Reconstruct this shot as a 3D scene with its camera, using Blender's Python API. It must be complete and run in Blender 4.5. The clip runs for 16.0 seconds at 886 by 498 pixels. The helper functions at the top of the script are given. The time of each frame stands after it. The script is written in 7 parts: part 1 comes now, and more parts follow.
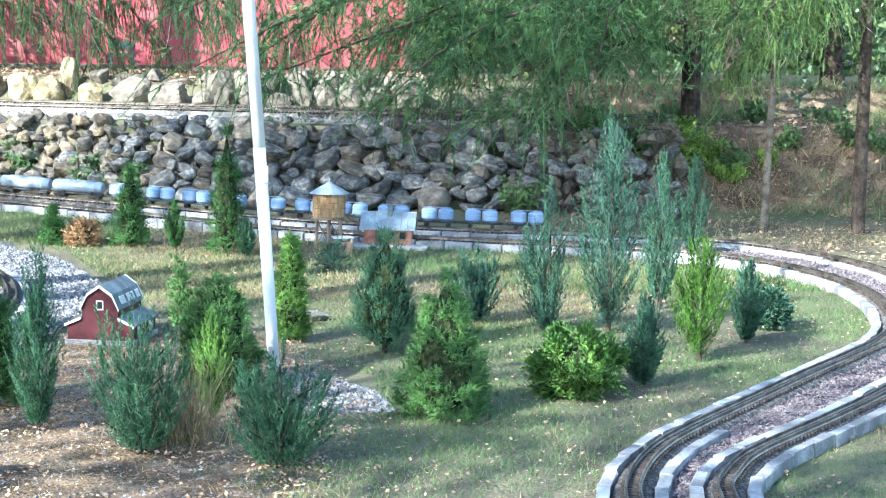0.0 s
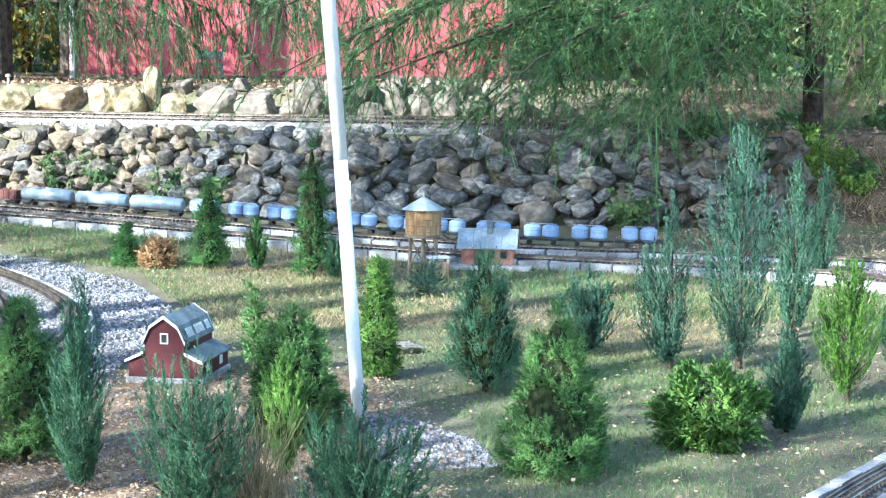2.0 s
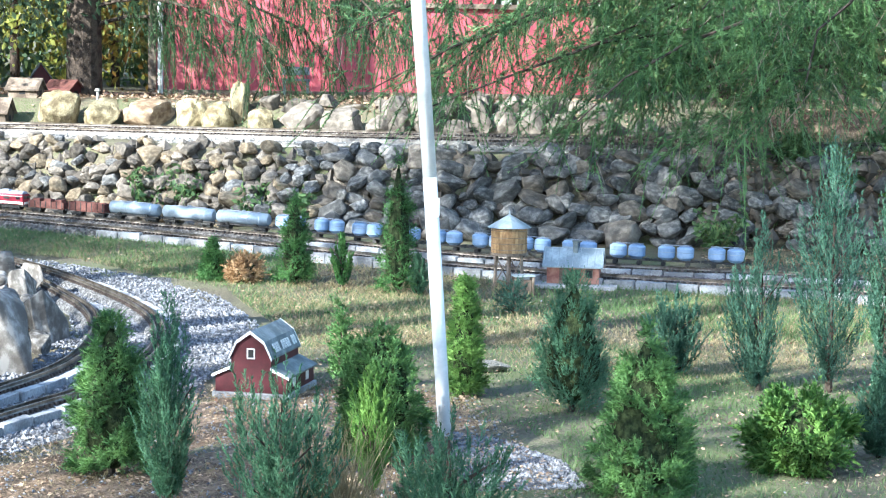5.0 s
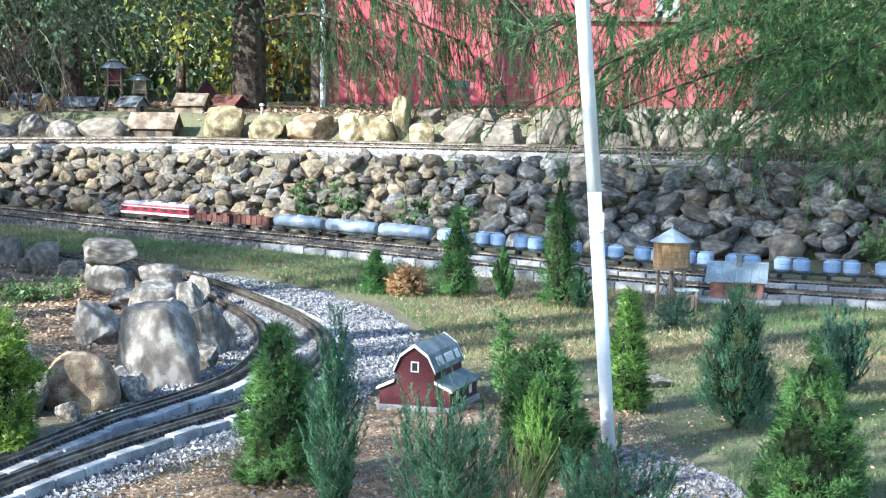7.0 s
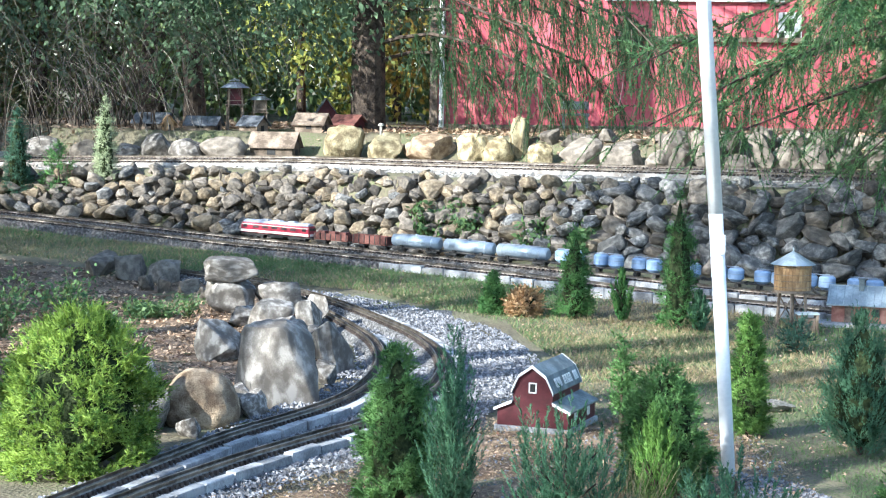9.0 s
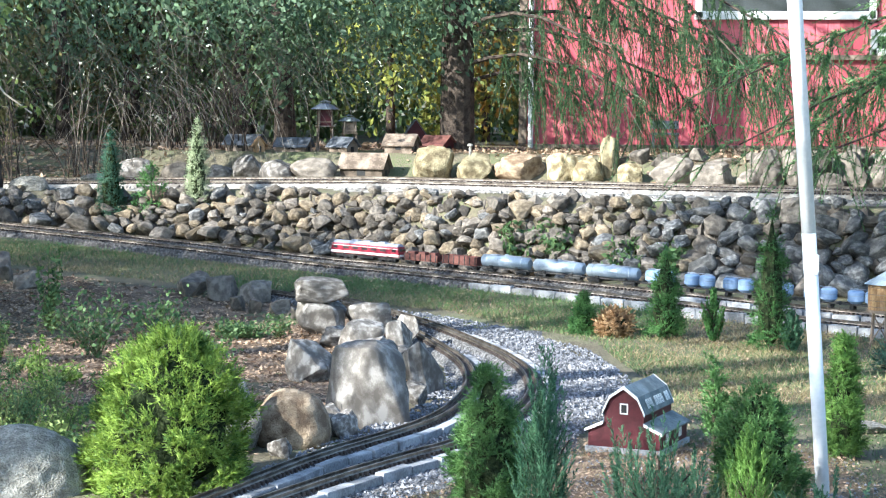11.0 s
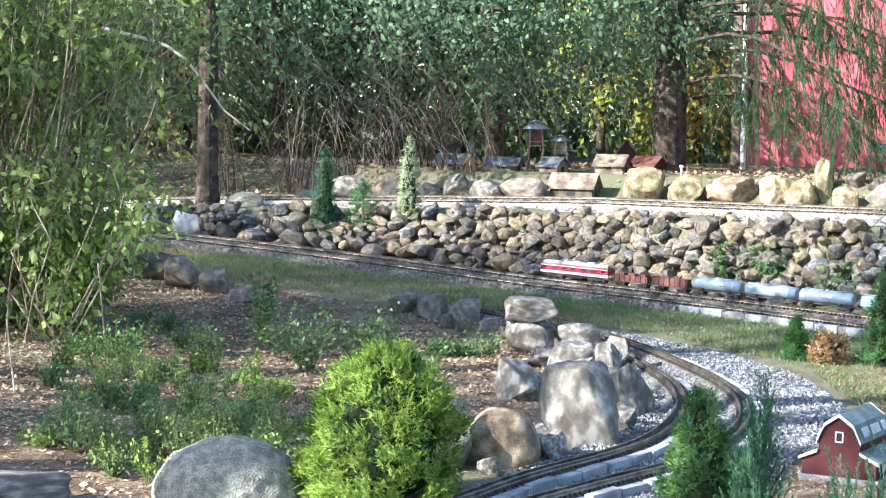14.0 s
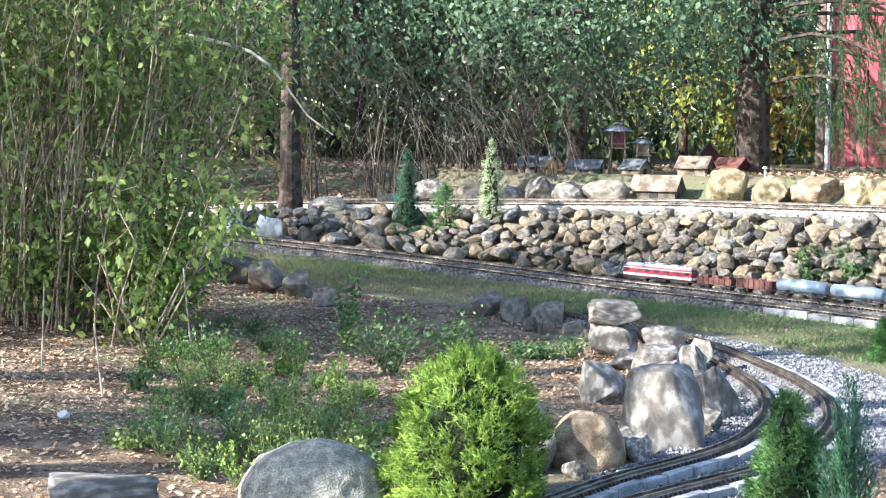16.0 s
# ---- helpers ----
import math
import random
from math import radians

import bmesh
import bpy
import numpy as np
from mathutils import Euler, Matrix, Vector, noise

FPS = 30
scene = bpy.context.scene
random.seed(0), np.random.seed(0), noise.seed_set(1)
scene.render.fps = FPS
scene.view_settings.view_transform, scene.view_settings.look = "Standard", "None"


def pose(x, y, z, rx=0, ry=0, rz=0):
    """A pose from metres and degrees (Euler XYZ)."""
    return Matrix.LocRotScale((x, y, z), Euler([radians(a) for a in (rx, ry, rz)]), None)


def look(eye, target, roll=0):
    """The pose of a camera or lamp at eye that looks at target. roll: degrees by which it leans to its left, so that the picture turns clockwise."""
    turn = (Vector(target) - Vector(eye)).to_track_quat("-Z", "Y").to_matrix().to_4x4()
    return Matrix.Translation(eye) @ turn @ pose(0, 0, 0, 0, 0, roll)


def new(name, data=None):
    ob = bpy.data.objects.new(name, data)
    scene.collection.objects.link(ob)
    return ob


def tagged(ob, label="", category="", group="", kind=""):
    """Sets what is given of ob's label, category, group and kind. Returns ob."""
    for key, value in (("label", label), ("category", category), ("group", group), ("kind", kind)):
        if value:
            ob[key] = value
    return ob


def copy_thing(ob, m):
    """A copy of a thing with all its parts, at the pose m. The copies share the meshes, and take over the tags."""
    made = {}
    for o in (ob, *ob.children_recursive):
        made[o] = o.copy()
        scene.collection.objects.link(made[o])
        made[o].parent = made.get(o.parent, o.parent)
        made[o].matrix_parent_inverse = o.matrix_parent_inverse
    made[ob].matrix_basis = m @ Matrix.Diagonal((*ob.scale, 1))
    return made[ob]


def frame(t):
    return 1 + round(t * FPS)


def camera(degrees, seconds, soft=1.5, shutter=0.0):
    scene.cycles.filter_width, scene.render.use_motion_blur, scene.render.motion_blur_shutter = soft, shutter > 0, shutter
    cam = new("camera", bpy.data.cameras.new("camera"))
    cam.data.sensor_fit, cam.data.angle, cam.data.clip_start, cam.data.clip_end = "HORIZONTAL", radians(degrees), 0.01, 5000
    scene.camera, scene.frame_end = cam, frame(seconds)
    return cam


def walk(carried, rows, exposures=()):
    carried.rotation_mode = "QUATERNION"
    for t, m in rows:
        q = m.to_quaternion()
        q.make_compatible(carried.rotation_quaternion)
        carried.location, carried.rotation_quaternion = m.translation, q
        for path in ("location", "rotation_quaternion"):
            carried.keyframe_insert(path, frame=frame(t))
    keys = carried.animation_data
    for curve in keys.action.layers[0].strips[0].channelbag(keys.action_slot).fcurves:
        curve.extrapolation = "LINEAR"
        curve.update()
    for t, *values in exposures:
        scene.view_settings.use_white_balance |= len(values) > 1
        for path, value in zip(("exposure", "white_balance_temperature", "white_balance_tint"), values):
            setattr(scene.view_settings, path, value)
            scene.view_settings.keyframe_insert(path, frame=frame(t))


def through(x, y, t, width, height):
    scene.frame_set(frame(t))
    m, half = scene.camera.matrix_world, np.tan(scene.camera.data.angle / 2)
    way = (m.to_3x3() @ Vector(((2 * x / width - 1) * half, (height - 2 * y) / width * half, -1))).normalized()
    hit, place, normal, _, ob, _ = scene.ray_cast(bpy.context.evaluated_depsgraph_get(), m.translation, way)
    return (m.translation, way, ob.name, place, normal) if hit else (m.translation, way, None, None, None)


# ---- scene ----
TRAIN_FRONT_X = -2.2
cam = camera(27.54, 16.0, soft=1.15)
PATH = [
    (0.0, -0.122, -1.099, 1.559, -12.70, -6.62, -1.05),
    (0.5, -0.132, -1.102, 1.566, -12.06, -6.50, -0.73),
    (1.0, -0.087, -1.165, 1.567, -10.76, -6.27, -0.32),
    (1.5, -0.023, -0.684, 1.540, -10.17, -6.26, -0.35),
    (2.0, 0.079, -0.030, 1.490, -9.62, -6.28, -0.47),
    (2.5, 0.073, -0.002, 1.491, -9.23, -6.14, -0.56),
    (3.0, 0.072, 0.002, 1.489, -8.74, -6.00, -0.58),
    (3.5, 0.067, -0.002, 1.489, -8.30, -5.94, -0.76),
    (6.0, 0.042, 0.005, 1.493, -5.07, -5.63, -0.67),
    (6.5, 0.033, 0.004, 1.495, -3.55, -5.55, -0.56),
    (7.0, 0.027, -0.005, 1.497, -2.01, -5.42, -0.55),
    (7.5, 0.023, -0.006, 1.498, -0.86, -5.28, -0.70),
    (8.0, 0.022, -0.003, 1.500, 0.17, -5.13, -0.87),
    (8.5, 0.018, 0.000, 1.498, 0.99, -4.98, -0.86),
    (11.0, 0.009, 0.001, 1.500, 4.50, -4.21, -0.35),
    (11.5, 0.005, 0.007, 1.501, 5.38, -4.13, -0.54),
    (12.0, 0.001, 0.011, 1.501, 6.44, -4.07, -0.25),
    (12.5, -0.010, 0.006, 1.500, 7.57, -3.97, -0.33),
    (13.0, -0.013, -0.002, 1.503, 8.84, -3.81, -0.52),
    (13.5, -0.018, -0.001, 1.502, 9.98, -3.70, -0.74),
    (14.0, -0.021, -0.003, 1.502, 11.07, -3.66, -0.87),
    (14.5, -0.028, -0.001, 1.503, 11.84, -3.67, -0.81),
    (15.0, -0.029, 0.000, 1.502, 12.51, -3.63, -0.70),
    (15.5, -0.030, -0.006, 1.502, 13.08, -3.62, -0.56),
    (16.0, -0.031, -0.008, 1.503, 13.62, -3.59, -0.43),
]
walk(cam, [(t, pose(x, y, z, 90 + pitch, roll, yaw)) for t, x, y, z, yaw, pitch, roll in PATH], [(0.0, 2.11, 5560, 2), (3.5, 2.12, 5620, 4), (7.0, 1.80, 5690, 5), (11.0, 1.77, 5810, 6), (16.0, 2.0, 5950, 9)])

# ---- light ----
SUN_FROM = Vector((-0.70, -0.52, 0.49)).normalized()
world = bpy.data.worlds.new("world")
scene.world = world
world.use_nodes = True
wn = world.node_tree
sky = wn.nodes.new("ShaderNodeTexSky")
sky.sky_type, sky.sun_disc = "NISHITA", False
sky.sun_elevation = math.asin(SUN_FROM.z)
sky.sun_rotation = math.atan2(SUN_FROM.x, SUN_FROM.y)
wn.links.new(sky.outputs[0], wn.nodes["Background"].inputs[0])
wn.nodes["Background"].inputs[1].default_value = 0.15
sun_data = bpy.data.lights.new("sun", "SUN")
sun_data.energy, sun_data.angle, sun_data.color = 5.0, radians(0.6), (1.0, 0.94, 0.84)
sun = new("sun", sun_data)
sun.matrix_world = look(SUN_FROM * 60, (0, 0, 0))

# ---- materials ----
def mat(name, dark, light, scale=8.0, rough=0.8, metal=0.0, bump=0.3, fine=60.0, spread=0.0, third=None, detail=6.0, bump_size=0.01, spec=0.3, stain=0.35):
    """Two colours mixed by coarse and fine noise, with grain in the relief; spread varies value from object to object."""
    m = bpy.data.materials.new(name)
    m.use_nodes = True
    nt = m.node_tree
    N, L = nt.nodes, nt.links
    b = N["Principled BSDF"]
    b.inputs["Roughness"].default_value, b.inputs["Metallic"].default_value = rough, metal
    b.inputs["Specular IOR Level"].default_value = spec
    tc = N.new("ShaderNodeTexCoord")
    n1, n2 = N.new("ShaderNodeTexNoise"), N.new("ShaderNodeTexNoise")
    n1.inputs["Scale"].default_value, n1.inputs["Detail"].default_value = scale, detail
    n2.inputs["Scale"].default_value, n2.inputs["Detail"].default_value = fine, 4.0
    info = N.new("ShaderNodeObjectInfo")
    shift = N.new("ShaderNodeVectorMath")
    shift.operation = "MULTIPLY_ADD"
    L.new(info.outputs["Random"], shift.inputs[0])
    shift.inputs[1].default_value = (17.0, 9.0, 23.0)
    L.new(tc.outputs["Object"], shift.inputs[2])
    for n in (n1, n2):
        L.new(shift.outputs[0], n.inputs["Vector"])
    mix = N.new("ShaderNodeMath")
    mix.operation = "MULTIPLY_ADD"
    L.new(n2.outputs["Fac"], mix.inputs[0])
    mix.inputs[1].default_value = stain
    L.new(n1.outputs["Fac"], mix.inputs[2])
    ramp = N.new("ShaderNodeValToRGB")
    ramp.color_ramp.elements[0].position, ramp.color_ramp.elements[1].position = 0.42 + stain * 0.4, 0.62 + stain * 0.55
    ramp.color_ramp.elements[0].color, ramp.color_ramp.elements[1].color = (*dark, 1), (*light, 1)
    if third:
        e = ramp.color_ramp.elements.new(0.53 + stain * 0.5)
        e.color = (*third, 1)
    L.new(mix.outputs[0], ramp.inputs["Fac"])
    out = ramp.outputs["Color"]
    if spread:
        hsv = N.new("ShaderNodeHueSaturation")
        mr = N.new("ShaderNodeMapRange")
        mr.inputs["To Min"].default_value, mr.inputs["To Max"].default_value = 1 - spread, 1 + spread
        L.new(info.outputs["Random"], mr.inputs["Value"])
        L.new(mr.outputs[0], hsv.inputs["Value"])
        L.new(out, hsv.inputs["Color"])
        out = hsv.outputs["Color"]
    L.new(out, b.inputs["Base Color"])
    if bump:
        bp = N.new("ShaderNodeBump")
        bp.inputs["Strength"].default_value, bp.inputs["Distance"].default_value = bump, bump_size
        L.new(mix.outputs[0], bp.inputs["Height"])
        L.new(bp.outputs[0], b.inputs["Normal"])
    return m


def leaf_mat(name, dark, light, rough=0.55, through=0.35, scale=5.0, single=0.6):
    """Foliage: tones drift from spray to spray and, by the share of single, from leaf to leaf; some light passes through."""
    m = bpy.data.materials.new(name)
    m.use_nodes = True
    nt = m.node_tree
    N, L = nt.nodes, nt.links
    b = N["Principled BSDF"]
    geo = N.new("ShaderNodeNewGeometry")
    tc = N.new("ShaderNodeTexCoord")
    ns = N.new("ShaderNodeTexNoise")
    ns.inputs["Scale"].default_value = scale
    L.new(tc.outputs["Object"], ns.inputs["Vector"])
    add = N.new("ShaderNodeMath")
    add.operation = "MULTIPLY_ADD"
    L.new(geo.outputs["Random Per Island"], add.inputs[0])
    add.inputs[1].default_value = single
    L.new(ns.outputs["Fac"], add.inputs[2])
    ramp = N.new("ShaderNodeValToRGB")
    ramp.color_ramp.elements[0].position, ramp.color_ramp.elements[1].position = 0.4, 0.6 + 0.6 * single
    ramp.color_ramp.elements[0].color, ramp.color_ramp.elements[1].color = (*dark, 1), (*light, 1)
    L.new(add.outputs[0], ramp.inputs["Fac"])
    L.new(ramp.outputs["Color"], b.inputs["Base Color"])
    b.inputs["Roughness"].default_value = rough
    b.inputs["Specular IOR Level"].default_value = 0.25
    tr = N.new("ShaderNodeBsdfTranslucent")
    L.new(ramp.outputs["Color"], tr.inputs["Color"])
    ms = N.new("ShaderNodeMixShader")
    ms.inputs[0].default_value = through
    L.new(b.outputs[0], ms.inputs[1])
    L.new(tr.outputs[0], ms.inputs[2])
    L.new(ms.outputs[0], N["Material Output"].inputs["Surface"])
    return m


M_GROUND = mat("soil_and_grass", (0.112, 0.096, 0.068), (0.122, 0.135, 0.068), 1.3, 0.95, bump=0.7, fine=55, third=(0.165, 0.148, 0.100), bump_size=0.03, spec=0.1, stain=0.8)
M_SOIL = mat("brown_leaf_soil", (0.100, 0.068, 0.046), (0.26, 0.185, 0.128), 4.0, 0.95, bump=0.8, fine=70, third=(0.17, 0.120, 0.082), bump_size=0.02, spec=0.1, stain=0.8)
M_STONE = mat("fieldstone", (0.090, 0.076, 0.062), (0.21, 0.180, 0.145), 5.0, 0.85, bump=0.7, fine=45, spread=0.45, third=(0.150, 0.130, 0.108), bump_size=0.02)
M_STONETAN = mat("tan_fieldstone", (0.120, 0.092, 0.062), (0.27, 0.215, 0.148), 5.0, 0.85, bump=0.7, fine=45, spread=0.35, third=(0.20, 0.158, 0.105), bump_size=0.02)
M_STONEGREY = mat("grey_fieldstone", (0.068, 0.068, 0.068), (0.22, 0.215, 0.205), 5.0, 0.85, bump=0.7, fine=45, spread=0.35, third=(0.13, 0.127, 0.122), bump_size=0.02)
M_BOULDER = mat("granite_boulder", (0.090, 0.079, 0.068), (0.30, 0.278, 0.250), 6.0, 0.85, bump=0.5, fine=90, spread=0.25, third=(0.165, 0.148, 0.130), bump_size=0.008, detail=9.0, stain=0.18)
M_TAN = mat("tan_boulder", (0.15, 0.10, 0.062), (0.42, 0.32, 0.215), 5.0, 0.85, bump=0.8, fine=50, spread=0.1, third=(0.29, 0.215, 0.14), bump_size=0.02)
M_PALE = mat("pale_granite", (0.20, 0.190, 0.162), (0.45, 0.43, 0.375), 14.0, 0.9, bump=1.0, fine=70, third=(0.33, 0.313, 0.27), bump_size=0.03, stain=0.7)
M_WHITEBLOCK = mat("whitewashed_block", (0.24, 0.25, 0.25), (0.46, 0.47, 0.48), 5.0, 0.85, bump=0.5, fine=50, third=(0.38, 0.39, 0.39))
M_YELLOW = mat("yellow_boulder", (0.13, 0.10, 0.055), (0.42, 0.36, 0.22), 4.0, 0.85, bump=0.9, fine=30, spread=0.2, third=(0.27, 0.225, 0.13), bump_size=0.03)
M_KERB = mat("kerb_concrete", (0.17, 0.17, 0.172), (0.42, 0.42, 0.42), 6.0, 0.85, bump=0.3, fine=90, spread=0.18, third=(0.30, 0.30, 0.302))
M_GRAVEL = mat("grey_gravel", (0.06, 0.058, 0.058), (0.32, 0.312, 0.305), 60.0, 0.9, bump=1.0, fine=160, third=(0.16, 0.155, 0.152), bump_size=0.03)
M_PINK = mat("reddish_gravel", (0.09, 0.065, 0.068), (0.24, 0.19, 0.19), 35.0, 0.9, bump=1.0, fine=120, third=(0.155, 0.12, 0.123), bump_size=0.03)
M_CHIP = mat("gravel_chips", (0.09, 0.09, 0.098), (0.31, 0.31, 0.325), 30.0, 0.85, bump=0.2, third=(0.19, 0.19, 0.202))
M_RAIL = mat("weathered_brass", (0.10, 0.082, 0.066), (0.25, 0.22, 0.185), 12.0, 0.45, 0.8, bump=0.1)
M_TIE = mat("brown_plastic_ties", (0.035, 0.026, 0.022), (0.09, 0.07, 0.06), 20.0, 0.7, bump=0.1)
M_BARK = mat("bark", (0.026, 0.019, 0.015), (0.090, 0.068, 0.052), 12.0, 0.95, bump=1.0, fine=50, bump_size=0.03)
M_GREYBARK = mat("grey_brown_bark", (0.10, 0.08, 0.06), (0.24, 0.20, 0.155), 14.0, 0.9, bump=0.6)
M_TWIG = mat("grey_twigs", (0.16, 0.12, 0.09), (0.42, 0.36, 0.28), 10.0, 0.9, bump=0.2)
M_RED = mat("red_boards", (0.42, 0.078, 0.10), (0.58, 0.145, 0.17), 2.0, 0.7, bump=0.2, fine=30)
M_REDMODEL = mat("dark_red_paint", (0.045, 0.007, 0.010), (0.078, 0.013, 0.018), 8.0, 0.6, bump=0.15)
M_ROOFGREY = mat("weathered_roof_felt", (0.13, 0.15, 0.15), (0.27, 0.30, 0.295), 8.0, 0.8, bump=0.3)
M_WHITE = mat("white_paint", (0.62, 0.62, 0.60), (0.82, 0.82, 0.80), 5.0, 0.5, bump=0.1)
M_POLE = mat("galvanised_pole", (0.66, 0.68, 0.70), (0.82, 0.83, 0.85), 3.0, 0.5, 0.0, bump=0.05)
M_DARK = mat("dark_opening", (0.012, 0.012, 0.012), (0.03, 0.03, 0.03), 6.0, 0.8)
M_BLACK = mat("black_frame_paint", (0.015, 0.015, 0.016), (0.05, 0.048, 0.045), 12.0, 0.6, bump=0.1)
M_WOOD = mat("honey_wood", (0.22, 0.125, 0.055), (0.42, 0.27, 0.135), 9.0, 0.65, bump=0.2)
M_OLDWOOD = mat("weathered_wood", (0.10, 0.075, 0.055), (0.27, 0.21, 0.16), 9.0, 0.85, bump=0.4)
M_DARKLOG = mat("dark_log_wood", (0.045, 0.034, 0.025), (0.13, 0.10, 0.075), 12.0, 0.9, bump=0.5)
M_TIN = mat("tin_roof", (0.25, 0.29, 0.30), (0.44, 0.49, 0.50), 7.0, 0.45, 0.3, bump=0.15)
M_BRICK = mat("brick_red_wall", (0.24, 0.10, 0.075), (0.40, 0.20, 0.15), 16.0, 0.85, bump=0.3)
M_TANK = mat("silver_grey_tank", (0.22, 0.27, 0.33), (0.36, 0.42, 0.48), 6.0, 0.35, 0.3, bump=0.05)
M_HOPPER = mat("pale_blue_silo", (0.18, 0.27, 0.42), (0.32, 0.42, 0.57), 6.0, 0.45, bump=0.05)
M_MAROON = mat("maroon_body", (0.20, 0.012, 0.03), (0.28, 0.03, 0.05), 6.0, 0.35, bump=0.05)
M_CREAM = mat("cream_stripe", (0.62, 0.58, 0.50), (0.78, 0.74, 0.66), 6.0, 0.4, bump=0.05)
M_LOCOROOF = mat("grey_loco_roof", (0.20, 0.22, 0.27), (0.36, 0.38, 0.43), 6.0, 0.5, bump=0.05)
M_RUST = mat("brown_wagon", (0.085, 0.032, 0.026), (0.17, 0.07, 0.055), 14.0, 0.8, bump=0.2)
M_SLATE = mat("dark_slate", (0.05, 0.055, 0.065), (0.13, 0.14, 0.155), 14.0, 0.7, bump=0.3)
M_BALLAST = mat("dark_ballast", (0.055, 0.050, 0.046), (0.19, 0.175, 0.16), 40.0, 0.95, bump=1.0, fine=120, third=(0.11, 0.10, 0.092), bump_size=0.02)
M_GLASS = mat("dark_window_glass", (0.02, 0.022, 0.025), (0.035, 0.04, 0.045), 3.0, 0.08, bump=0.0, spec=0.6)
L_BLUE = leaf_mat("blue_green_sprays", (0.032, 0.092, 0.050), (0.118, 0.240, 0.135), scale=16.0, single=0.2)
L_GREEN = leaf_mat("spruce_green", (0.040, 0.110, 0.034), (0.160, 0.300, 0.095), scale=16.0, single=0.2)
L_BRIGHT = leaf_mat("bright_thuja", (0.050, 0.135, 0.028), (0.190, 0.330, 0.080), scale=16.0, single=0.2)
L_LIME = leaf_mat("sunny_arborvitae", (0.050, 0.125, 0.020), (0.330, 0.460, 0.085), scale=16.0, single=0.2)
L_DARK = leaf_mat("dark_yew_green", (0.030, 0.095, 0.030), (0.110, 0.240, 0.070), scale=16.0, single=0.2)
L_BROWN = leaf_mat("dead_orange_needles", (0.24, 0.13, 0.06), (0.52, 0.36, 0.20))
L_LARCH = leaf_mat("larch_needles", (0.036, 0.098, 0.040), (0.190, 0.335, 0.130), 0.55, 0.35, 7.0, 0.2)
# darker copy of the larch green: shade is put into the colour
L_LARCHSHADE = leaf_mat("shaded_larch_needles", (0.024, 0.052, 0.025), (0.100, 0.170, 0.074), 0.6, 0.3, 7.0, 0.2)
# brighter copy of the larch green: sunlight is put into the colour
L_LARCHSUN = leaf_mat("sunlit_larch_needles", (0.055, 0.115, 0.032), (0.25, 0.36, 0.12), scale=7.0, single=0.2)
L_WOOD = leaf_mat("woodland_leaves", (0.030, 0.052, 0.022), (0.150, 0.205, 0.075), 0.65, 0.45, 1.6, 0.35)
L_SHADE = leaf_mat("shade_tree_leaves", (0.045, 0.088, 0.052), (0.19, 0.285, 0.16), 0.5, 0.45, 1.6, 0.35)
L_AUTUMN = leaf_mat("autumn_leaves", (0.10, 0.14, 0.03), (0.32, 0.34, 0.08))
L_GRASS = leaf_mat("grass_blades", (0.050, 0.100, 0.038), (0.150, 0.225, 0.085))
L_DRY = leaf_mat("dry_grass", (0.17, 0.125, 0.065), (0.38, 0.31, 0.175))
L_FALLEN = leaf_mat("fallen_leaves", (0.11, 0.058, 0.036), (0.46, 0.33, 0.22), 0.8, 0.1)
L_WEED = leaf_mat("weed_leaves", (0.032, 0.072, 0.030), (0.140, 0.225, 0.085))
M_TERRACE = mat("pale_terrace_gravel", (0.17, 0.15, 0.13), (0.40, 0.375, 0.33), 9.0, 0.9, bump=0.8, fine=90, third=(0.27, 0.25, 0.22), bump_size=0.01)
M_TERRACECHIP = mat("pale_terrace_stones", (0.17, 0.155, 0.138), (0.44, 0.42, 0.385), 30.0, 0.85, bump=0.2)
M_PINKCHIP = mat("reddish_chips", (0.10, 0.082, 0.090), (0.20, 0.172, 0.180), 30.0, 0.85, bump=0.2, third=(0.16, 0.135, 0.138))

# ---- ground ----
WALL_X = (-40, -9, -6.1, -4.0, -2.8, -1.45, 0.0, 1.85, 3.3, 5.0, 7.0, 10.0, 40)
WALL_Y = (20, 17.7, 17.1, 17.0, 16.75, 15.85, 15.05, 14.35, 14.0, 13.6, 13.1, 12.4, 10)
ROW_X = (-40, -6.0, -3.5, -1.5, 0.0, 1.2, 3.5, 7.0, 40)
ROW_Y = (22, 19.8, 19.0, 18.55, 18.1, 17.3, 17.1, 16.5, 15)


def wall_y(x):
    return sum(np.interp(x + d, WALL_X, WALL_Y) for d in (-0.5, -0.25, 0, 0.25, 0.5)) / 5


def row_y(x):
    return sum(np.interp(x + d, ROW_X, ROW_Y) for d in (-0.8, 0, 0.8)) / 3


def soft_up(u):
    u = np.maximum(u, 0)
    return u * u / (u + 1.0)


def ease(u):
    u = np.clip(u, 0, 1)
    return u * u * (3 - 2 * u)


def base_z(x, y):
    return 0.045 * soft_up(y - 11.0) + 0.065 * soft_up(-x - 2.0) - 0.01 * soft_up(np.abs(x) - 14)


def terrace_z(x):
    return 0.78 - 0.0175 * np.clip(-x - 2, 0, 6)


